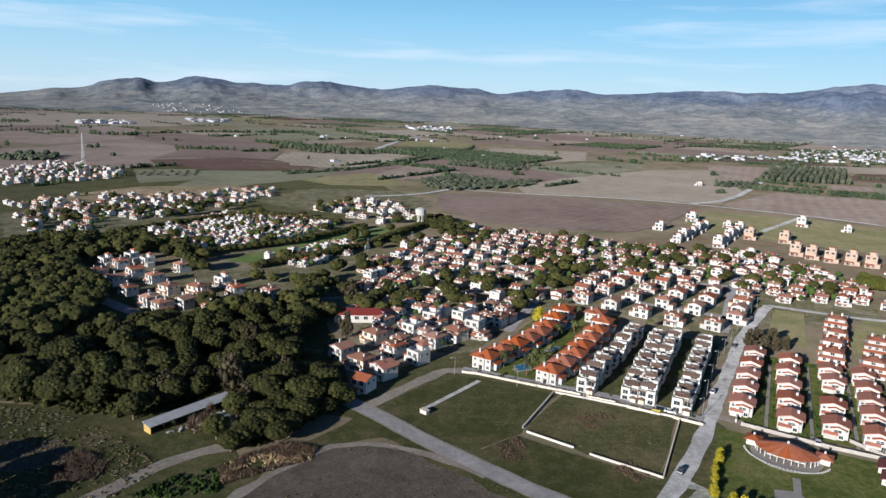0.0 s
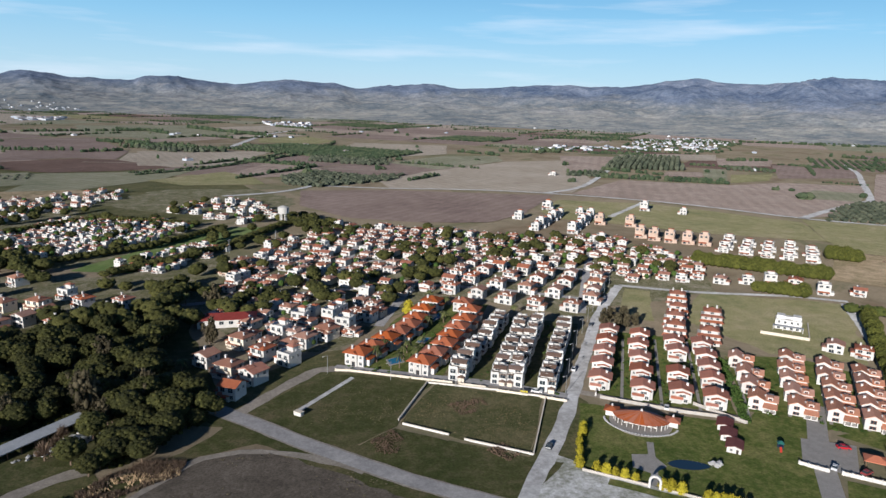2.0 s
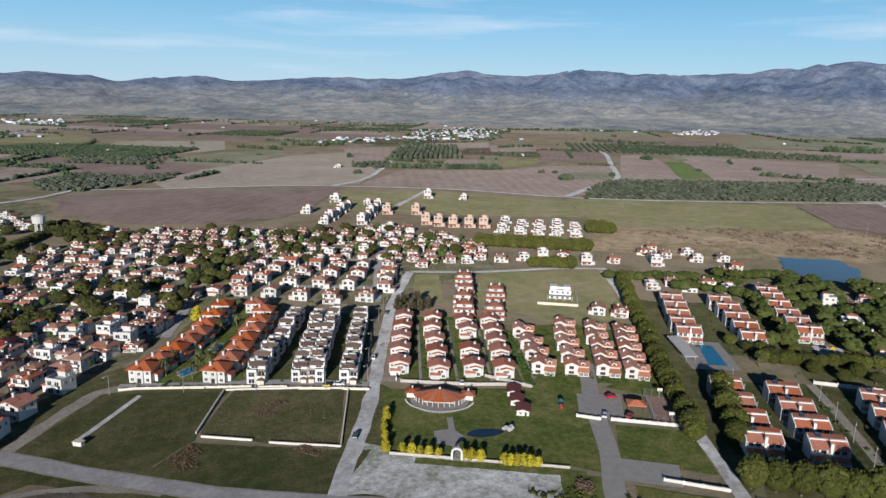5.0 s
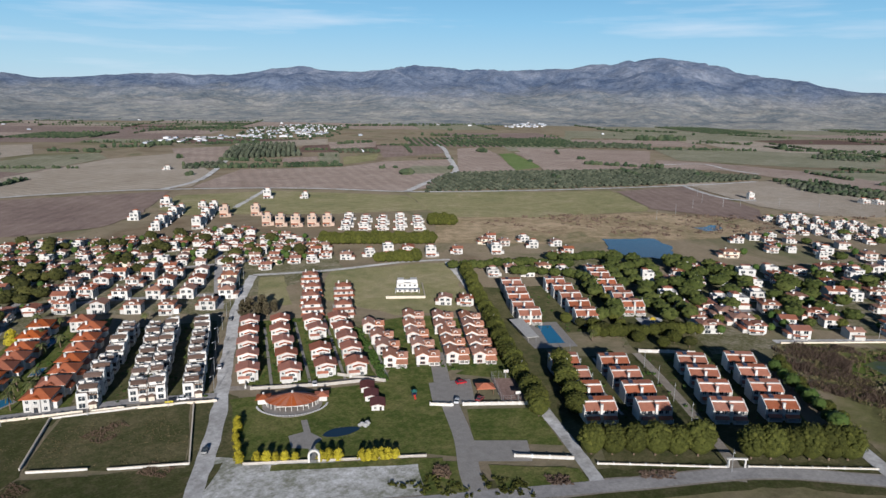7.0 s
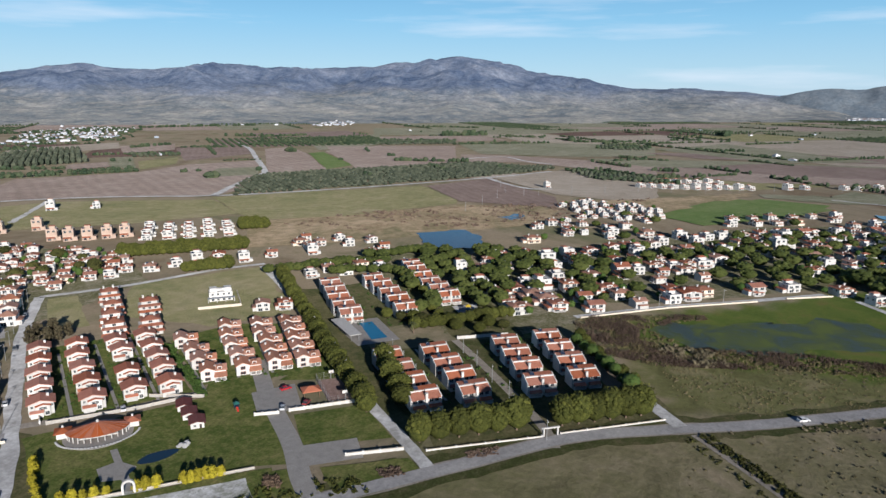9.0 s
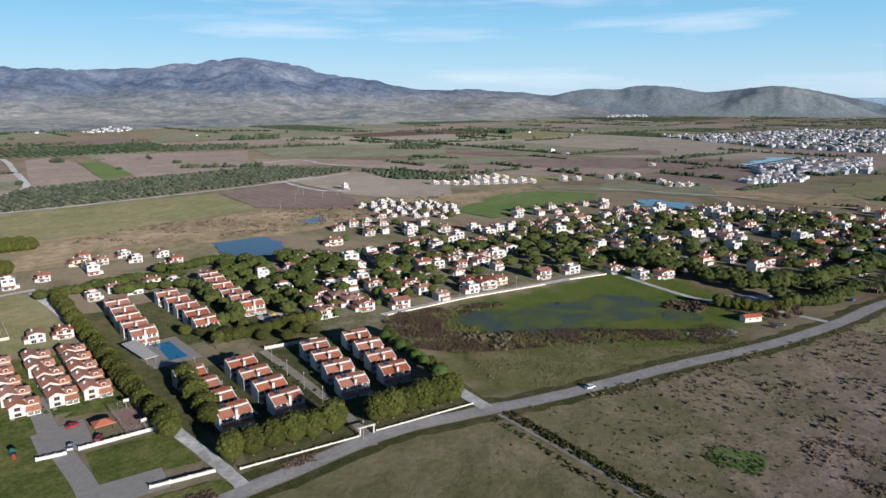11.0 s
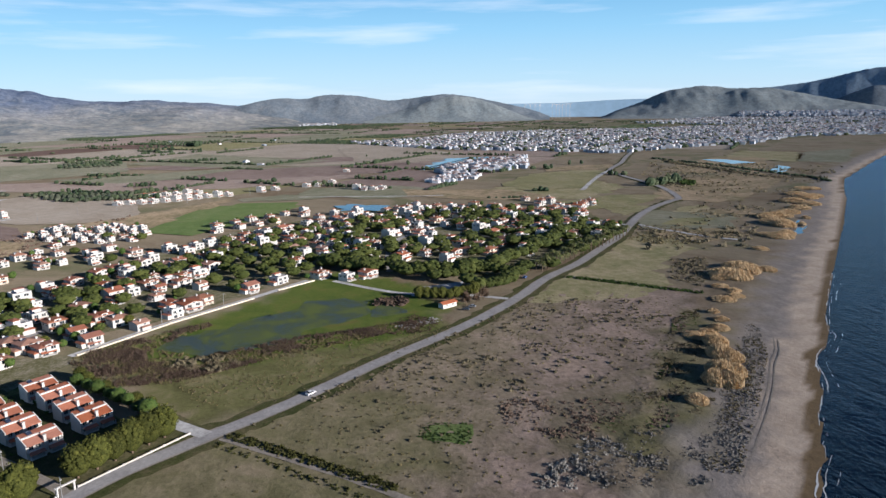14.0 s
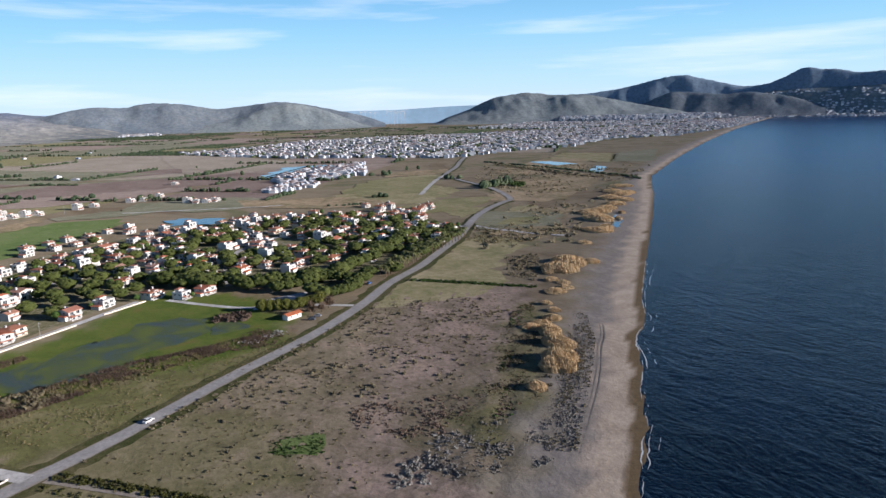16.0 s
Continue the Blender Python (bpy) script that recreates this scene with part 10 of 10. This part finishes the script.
tussocks("heath_shrubs", "grey cushions of beach scrub", "shrubs", M_GREYHEATH, [(171, -105), (174, -117), (150, -104), (148, -96)], 150, 24, (0.35, 0.9), 0.5, 0.08)
tussocks("heath_shrubs", "olive scrub beside the reeds", "shrubs", M_HEATH, [(222, -126), (236, -146), (262, -164), (230, -152), (196, -132), (186, -118)], 300, 25, (0.4, 1.2), 0.6, 0.05)
tussocks("heath_shrubs", "low dark beach plants on pale sand", "shrubs", M_HEATH, [(245, -172), (225, -168), (190, -140), (182, -128), (196, -134), (232, -160)], 300, 6, (0.3, 0.75), 0.5, 0.06)
tussocks("brush", "tan weeds on the rough slope", "shrubs", M_TAN, [(228, 44), (262, 62), (270, 20), (296, -40), (306, -56), (292, -58), (250, -12), (226, 20)], 320, 28, (0.2, 0.6), 0.5, 0.06)
tussocks("brush", "tall dark brambles in the brown thicket", "shrubs", M_HEATH, [(272, 66), (282, 40), (270, 30), (258, 46)], 60, 32, (1.0, 2.0), 0.9)
tussocks("brush", "tan grass tufts among the heath", "grass", M_TAN, [(150, 40), (205, 20), (260, -35), (340, -115), (325, -195), (240, -150), (175, -105), (120, -60), (100, 20)], 900, 33, (0.2, 0.6), 0.45, 0.02)
tussocks("stones", "pale stones at the edge of the meadow", "stones", M_GRAVEL, [(302, -32), (312, -52), (306, -56), (296, -38)], 160, 29, (0.25, 0.6), 0.7)
for k, (outline, count) in enumerate((([(98, 207), (131, 274), (168, 256), (140, 188)], 170), ([(145, 190), (168, 238), (217, 206), (178, 163)], 170), ([(12, 243), (50, 320), (88, 318), (45, 226)], 140), ([(50, 224), (86, 300), (122, 284), (84, 207)], 130), ([(170, 110), (196, 152), (262, 112), (215, 70)], 190), ([(222, 180), (262, 240), (320, 206), (262, 150)], 190))):
    tussocks("garden_shrubs", "green garden shrubs between the houses", "shrubs", M_GREEN, outline, count, 60 + k, (0.35, 1.0), 0.85)
tussocks("brush", "round brown thicket in the green meadow", "shrubs", M_BRUSH, [(334, -42), (346, -44), (350, -30), (338, -24)], 70, 8, (1.2, 2.2), 0.8)
tussocks("green_shrubs", "low dark green shrubs beside the drive", "shrubs", M_CLIPPED, [(98, 128), (112, 122), (118, 110), (108, 108)], 60, 13, (0.4, 0.95), 0.8)
tussocks("green_shrubs", "low dark green shrubs beside the drive", "shrubs", M_CLIPPED, [(120, 114), (128, 106), (124, 98), (116, 106)], 60, 14, (0.4, 0.95), 0.8)
tussocks("verge_shrubs", "dark weeds along the coast road verge", "shrubs", M_HEATH, [(210, 24), (260, -30), (330, -104), (324, -110), (255, -38), (206, 18)], 170, 15, (0.4, 1.0), 0.6, 0.05)
tussocks("meadow_tufts", "tufts of tan grass on the open meadow", "grass", M_BRUSH, [(383, 400), (480, 365), (620, 250), (700, 180), (560, 215), (470, 250), (400, 310)], 520, 16, (0.8, 2.6), 0.5, 0.02)
tussocks("dune_tufts", "tan and dark tufts behind the far dunes", "grass", M_HEATH, [(430, -200), (640, -380), (900, -440), (1100, -560), (900, -760), (640, -500), (420, -300)], 900, 18, (1.0, 3.5), 0.45, 0.012)
tussocks("hedge", "two low dark hedges along the beach path", "hedge", M_GREEN, [(374, -144), (327, -198), (324, -195), (371, -141)], 130, 19, (0.6, 1.1), 1.1)
tussocks("hedge", "two low dark hedges along the beach path", "hedge", M_GREEN, [(370, -149), (323, -202), (320, -199), (367, -146)], 130, 20, (0.6, 1.1), 1.1)
tussocks("hedge", "low dark green hedge along the ditch", "hedge", M_PINE, [(206, 29), (184, 3), (164, -20), (161, -17), (181, 6), (203, 32)], 260, 22, (0.45, 0.95), 0.9)
tussocks("hedge", "low dark green hedge along the ditch", "hedge", M_PINE, [(201, 34), (178, 8), (158, -14), (156, -12), (176, 10), (199, 36)], 90, 26, (0.35, 0.7), 0.7)
tussocks("heath_tufts", "fresh green grass tufts on the heath", "grass", M_GREEN, [(193, -27), (201, -33), (197, -46), (184, -44), (183, -36)], 190, 27, (0.25, 0.7), 0.35, 0.12)
tussocks("heath_shrubs", "olive and tan scrub beside the reeds", "shrubs", M_TAN, [(296, -184), (236, -141), (223, -135), (182, -100), (184, -87), (214, -112), (292, -172)], 1100, 30, (0.3, 0.9), 0.5, 0.05)
tussocks("heath_shrubs", "olive and tan scrub beside the reeds", "shrubs", M_GREEN, [(296, -184), (236, -141), (223, -135), (182, -100), (184, -87), (214, -112), (292, -172)], 330, 31, (0.25, 0.7), 0.5, 0.05)
tussocks("hedge", "clipped dark green garden hedge", "hedge", M_GREEN, [(141, 181), (165, 234), (163, 236), (139, 184)], 150, 23, (0.7, 1.3), 1.0)


def reed_bed(m, x, y, r, h, rng):
    """A dense stand of tall dry reeds: heaped plumes over a thicket of thin blades, leaning with the wind."""
    r *= 1.2
    for i in range(int(6 + r * r * 0.7)):
        a, d = rng.uniform(0, 6.283), 0.85 * r * math.sqrt(rng.random())
        k = h * (1 - 0.5 * (d / r) ** 2) * rng.uniform(0.6, 0.8)
        blob(m, (x + d * math.cos(a), y + d * math.sin(a), 0.2 * k), rng.uniform(0.38, 0.46) * k, rng.random() * 40, 1.5, 0.3, 1)
    for i in range(int((620 if math.hypot(x, y) < 330 else 210) * r)):
        a, d = rng.uniform(0, 6.283), 1.1 * r * math.sqrt(rng.random())
        px, py = x + d * math.cos(a), y + d * math.sin(a)
        k = h * rng.uniform(0.6, 1.08) * (1 - 0.45 * min(1.0, d / r) ** 2)
        b, w = rng.uniform(0, 3.14), rng.uniform(0.08, 0.2)
        tip = (px + rng.gauss(0.5, 0.4), py + rng.gauss(0.5, 0.4), k)
        m.add([(px - 0.5 * w * math.cos(b), py - 0.5 * w * math.sin(b), 0.1 * k), (px + 0.5 * w * math.cos(b), py + 0.5 * w * math.sin(b), 0.1 * k), (0.4 * px + 0.6 * tip[0] + w * math.cos(b), 0.4 * py + 0.6 * tip[1] + w * math.sin(b), 0.75 * k), tip, (0.4 * px + 0.6 * tip[0] - w * math.cos(b), 0.4 * py + 0.6 * tip[1] - w * math.sin(b), 0.75 * k)], [(0, 1, 2, 3, 4)])


reeds, reed_rng = Mesh(), random.Random(61)


def reed_stand(*beds):
    for x, y, r, h in beds:
        reed_bed(reeds, x, y, r, h, reed_rng)


reed_stand((196, -126, 2.7, 3.6), (210, -141, 3.4, 5.8), (208, -146, 3.4, 5.8), (217, -148, 4.6, 6.0), (215, -153, 2.6, 5.0), (234, -158, 4.3, 5.3), (230, -160, 3.7, 4.2), (248, -164, 3.9, 4.5), (258, -160, 3.7, 2.6), (260, -167, 3.7, 2.6), (265, -176, 3.3, 2.9))
reed_stand((276, -184, 2.6, 2.6), (288, -187, 2.1, 2.6), (306, -204, 4.7, 2.6), (310, -213, 3.5, 2.6), (330, -216, 3.4, 2.6), (320, -218, 3.0, 2.6), (347, -236, 7.1, 5.3), (352, -233, 7.2, 5.4), (357, -249, 6.6, 4.7), (366, -251, 8.3, 5.1), (363, -256, 3.8, 3.2))
reed_stand((346, -225, 3.5, 2.6), (358, -264, 4.1, 3.2), (412, -296, 4.3, 2.9), (448, -336, 8.0, 4.4), (456, -332, 5.7, 3.2), (456, -348, 4.8, 4.5), (488, -368, 7.2, 6.0), (501, -370, 9.4, 5.8), (531, -384, 8.2, 4.7), (532, -396, 8.3, 5.2), (546, -415, 7.4, 4.4))
reed_stand((567, -441, 7.8, 4.1), (586, -466, 8.1, 4.3), (605, -462, 9.5, 5.4), (626, -492, 9.3, 5.7), (633, -509, 6.1, 4.0), (652, -501, 8.9, 4.1), (694, -541, 8.0, 3.1), (688, -548, 6.6, 3.1), (490, -386, 2.6, 3.1), (515, -409, 2.7, 3.3))
tagged(new("reed_bed", reeds.done("reed_bed", M_REED, smooth=True)), "tall golden dry reeds behind the beach", "reeds", kind="stuff")


def foam():
    """Broken lines of white foam where small waves meet the sand."""
    rng = random.Random(31)
    m = Mesh()
    line = curve_through(SHORE[4:15], 1.5)
    for row, keep in ((-1.0, 0.12), (0.6, -0.02), (3.5, -0.2)):
        strip = []
        for i in range(1, len(line) - 1):
            p, d = line[i], (line[i + 1] - line[i - 1]).normalized()
            out = Vector((d.y, -d.x))
            c = p + out * (row + 1.0 * noise.noise((p.x * 0.045, p.y * 0.045, row)) + 0.7 * noise.noise((p.x * 0.3, p.y * 0.3, row)))
            strip.append((c, out, 0.6 * max(0.0, keep + 0.55 * noise.noise((p.x * 0.08, p.y * 0.08, row + 5)) + rng.uniform(-0.12, 0.12))))
        for (c, o, w), (c1, o1, w1) in zip(strip[:-1], strip[1:]):
            if w > 0.03 or w1 > 0.03:
                m.add([(*(c - o * w), SEA_Z + 0.05), (*(c1 - o1 * w1), SEA_Z + 0.05), (*(c1 + o1 * w1), SEA_Z + 0.05), (*(c + o * w), SEA_Z + 0.05)], [(0, 1, 2, 3)])
    mat = plain("sea_foam", (0.45, 0.48, 0.5), (0.6, 0.62, 0.64), 1.0, 0.6)
    tagged(new("foam", m.done("foam", mat)), "thin broken lines of white foam along the beach", "foam", kind="stuff")


foam()
tussocks("hedge", "dark scrub line across the coastal flats", "hedge", M_HEATH, [(1087, -574), (820, -580), (790, -640), (784, -634), (815, -572), (1085, -566)], 260, 42, (1.5, 3.2), 0.7)
tussocks("hedge", "dark green bushes beside the winding road", "hedge", M_GREEN, [(770, -430), (800, -450), (790, -460), (760, -440)], 40, 43, (2.5, 4.5), 0.9)
tussocks("heath_shrubs", "rust-brown and olive scrub on the heath", "shrubs", M_BRUSH, [(208, -73), (198, -81), (189, -98), (226, -129), (232, -140), (198, -120), (184, -112), (184, -70), (189, -64)], 260, 44, (0.3, 0.9), 0.45, 0.07)
tussocks("heath_shrubs", "dark scrub in the shelter of the reeds", "shrubs", M_HEATH, [(204, -122), (232, -150), (262, -160), (250, -150), (226, -132)], 320, 45, (0.5, 1.2), 0.7)
tussocks("heath_shrubs", "scattered dark cushions on the bare heath", "shrubs", M_HEATH, [(300, -90), (330, -120), (310, -180), (262, -150), (228, -118), (200, -60), (240, -20)], 300, 46, (0.5, 1.4), 0.6, 0.05)

SHELTER, BACKSHORE = [(284, -163), (291, -181), (245, -155), (216, -136), (194, -120), (173, -101), (164, -87), (185, -95), (207, -115), (238, -136)], [(284, -195), (262, -194), (233, -178), (205, -157), (176, -134), (151, -113), (156, -104), (182, -123), (204, -146), (230, -166), (258, -182)]
tussocks("heath_shrubs", "dark scrub in the shelter of the reeds", "shrubs", M_HEATH, SHELTER, 520, 90, (0.3, 1.1), 0.7, 0.05)
tussocks("heath_shrubs", "olive green plants in the shelter of the reeds", "shrubs", M_GREEN, SHELTER, 420, 91, (0.25, 0.8), 0.6, 0.06)
tussocks("heath_shrubs", "brown stems in the shelter of the reeds", "shrubs", M_BRUSH, SHELTER, 420, 92, (0.25, 0.9), 0.7, 0.07)
tussocks("beach_plants", "grey-green beach plants in rows on grey sand", "grass", M_HEATH, BACKSHORE, 900, 93, (0.15, 0.5), 0.7, 0.08)
tussocks("beach_plants", "pale grey beach plants on grey sand", "grass", M_GREYHEATH, BACKSHORE, 1100, 94, (0.15, 0.5), 0.7, 0.08)
tussocks("heath_shrubs", "dark round patch of bramble behind the reeds", "shrubs", M_HEATH, [(401, -223), (399, -247), (354, -224), (334, -206), (351, -198)], 260, 95, (0.5, 1.4), 0.7)
tussocks("hedge", "dark scrub line across the coastal grass", "hedge", M_HEATH, [(521, -257), (511, -285), (484, -303), (467, -331), (451, -320), (466, -287), (491, -264), (506, -250)], 420, 96, (0.5, 1.3), 0.8)
tussocks("hedge", "tan rows of cut reeds beside the road", "grass", M_TAN, [(499, -241), (496, -266), (464, -285), (439, -266), (449, -232), (471, -226)], 420, 97, (0.4, 1.1), 0.7, 0.05)
RUTS = [(151, -113), (169, -129), (187, -145), (204, -159), (223, -173), (237, -185), (250, -193)]
for side in (-0.85, 0.85):
    ribbon("wheel_rut", [(x + side, y + 0.5 * side) for x, y in RUTS], 0.5, M_DIRT, -0.12, "shallow wheel rut in the grey sand", "track", rough_edge=0.2)
tussocks("cuttings", "heap of dry brown cuttings on the grass", "cuttings", M_BRUSH, [(134, 103), (139, 99), (136, 95), (131, 99)], 120, 101, (0.3, 0.8), 0.6)
tussocks("cuttings", "heap of dry brown cuttings before the wall", "cuttings", M_BRUSH, [(156, 87), (164, 81), (160, 78), (153, 85)], 120, 102, (0.3, 0.8), 0.5)
tussocks("cuttings", "bare brown shrub in the gate bed", "shrubs", M_BARE, [(114, 126), (117, 123), (113, 119), (110, 122)], 90, 103, (0.3, 1.0), 0.9)
HEATH_ALL = [(205, 10), (250, -30), (330, -112), (318, -190), (262, -160), (215, -130), (170, -105), (140, -80), (150, -40), (180, -10)]
tussocks("heath_tufts", "small grey-brown tufts all over the heath", "grass", M_TAN, HEATH_ALL, 800, 51, (0.2, 0.55), 0.5, 0.04)
tussocks("heath_tufts", "small dark tufts all over the heath", "grass", M_HEATH, HEATH_ALL, 240, 52, (0.3, 0.8), 0.7, 0.05)
tussocks("heath_tufts", "dry grey plants on the sand behind the beach", "grass", M_GREYHEATH, [(262, -178), (240, -178), (196, -146), (160, -118), (150, -108), (172, -108), (204, -134), (226, -156)], 900, 53, (0.2, 0.6), 0.55, 0.06)
tussocks("heath_shrubs", "grey cushions of beach scrub", "shrubs", M_GREYHEATH, [(167, -60), (180, -78), (170, -95), (146, -82), (147, -62), (156, -55)], 380, 54, (0.4, 1.1), 0.7, 0.09)
tussocks("brush", "pale broken stems in the brown thicket", "shrubs", M_TAN, [(292, 98), (298, 80), (286, 62), (278, 44), (286, 20), (298, -8), (306, -40), (286, -16), (262, 42), (258, 64), (272, 86)], 700, 55, (0.3, 0.9), 0.8, 0.05)
tussocks("brush", "dark weeds over the rough slope", "shrubs", M_HEATH, [(228, 44), (262, 62), (270, 20), (296, -40), (306, -56), (292, -58), (250, -12), (226, 20)], 160, 56, (0.2, 0.6), 0.6, 0.05)
tussocks("plot_weeds", "dry weeds scattered over the walled plot", "grass", M_TAN, [(44, 225), (79, 209), (62, 172), (45, 183), (27, 197)], 160, 57, (0.2, 0.5), 0.5, 0.07)
tussocks("plot_weeds", "tufts of grass on the open plots", "grass", M_HEATH, [(-35, 184), (-12, 184), (10, 170), (30, 154), (10, 130), (-30, 130), (-50, 156)], 420, 58, (0.15, 0.4), 0.5, 0.05)
for k, outline in enumerate(([(-152, 207), (-124, 200), (-104, 195), (-92, 196), (-100, 206), (-150, 214)], [(-92, 196), (-84, 203), (-72, 214), (-66, 222), (-74, 222), (-90, 208)], [(-60, 178), (-50, 182), (-32, 205), (-30, 214), (-40, 210), (-56, 190)])):
    tussocks("undergrowth", "dark green bushes under the edge of the pines", "shrubs", M_PINE, outline, 120, 80 + k, (0.7, 2.2), 1.0)
sheet("paved_yard", [(262, 150), (274, 164), (284, 156), (268, 144)], M_GRAVEL, 0.11, "pale paved playground yard", "yard")
slide = thing("playground", "yellow slide and climbing frame on a pale yard", "playground", at=at(271, 153, 30))
M_YELLOW = plain("yellow_plastic", (0.55, 0.38, 0.03), (0.65, 0.46, 0.05), 1.0, 0.4)
part("slide", Mesh().add([(-0.6, -1.0, 1.8), (0.6, -1.0, 1.8), (0.6, -4.6, 0.15), (-0.6, -4.6, 0.15), (-0.6, -1.0, 1.6), (0.6, -1.0, 1.6), (0.6, -4.6, 0.0), (-0.6, -4.6, 0.0)], [(0, 3, 2, 1), (4, 5, 6, 7), (0, 4, 7, 3), (1, 2, 6, 5), (3, 7, 6, 2), (0, 1, 5, 4)]), M_YELLOW, slide)
for px_, py_ in ((-0.9, -0.9), (0.9, -0.9), (-0.9, 0.9), (0.9, 0.9)):
    part("post", Mesh().cyl(px_, py_, 0, 3.0, 0.1), M_METAL, slide)
part("platform", Mesh().box(-1.1, -1.1, 1.6, 1.1, 1.1, 1.8), M_TANK, slide)
part("roof", Mesh().hip(-1.4, -1.4, 3.0, 1.4, 1.4, 0.9, 0.1), M_YELLOW, slide)
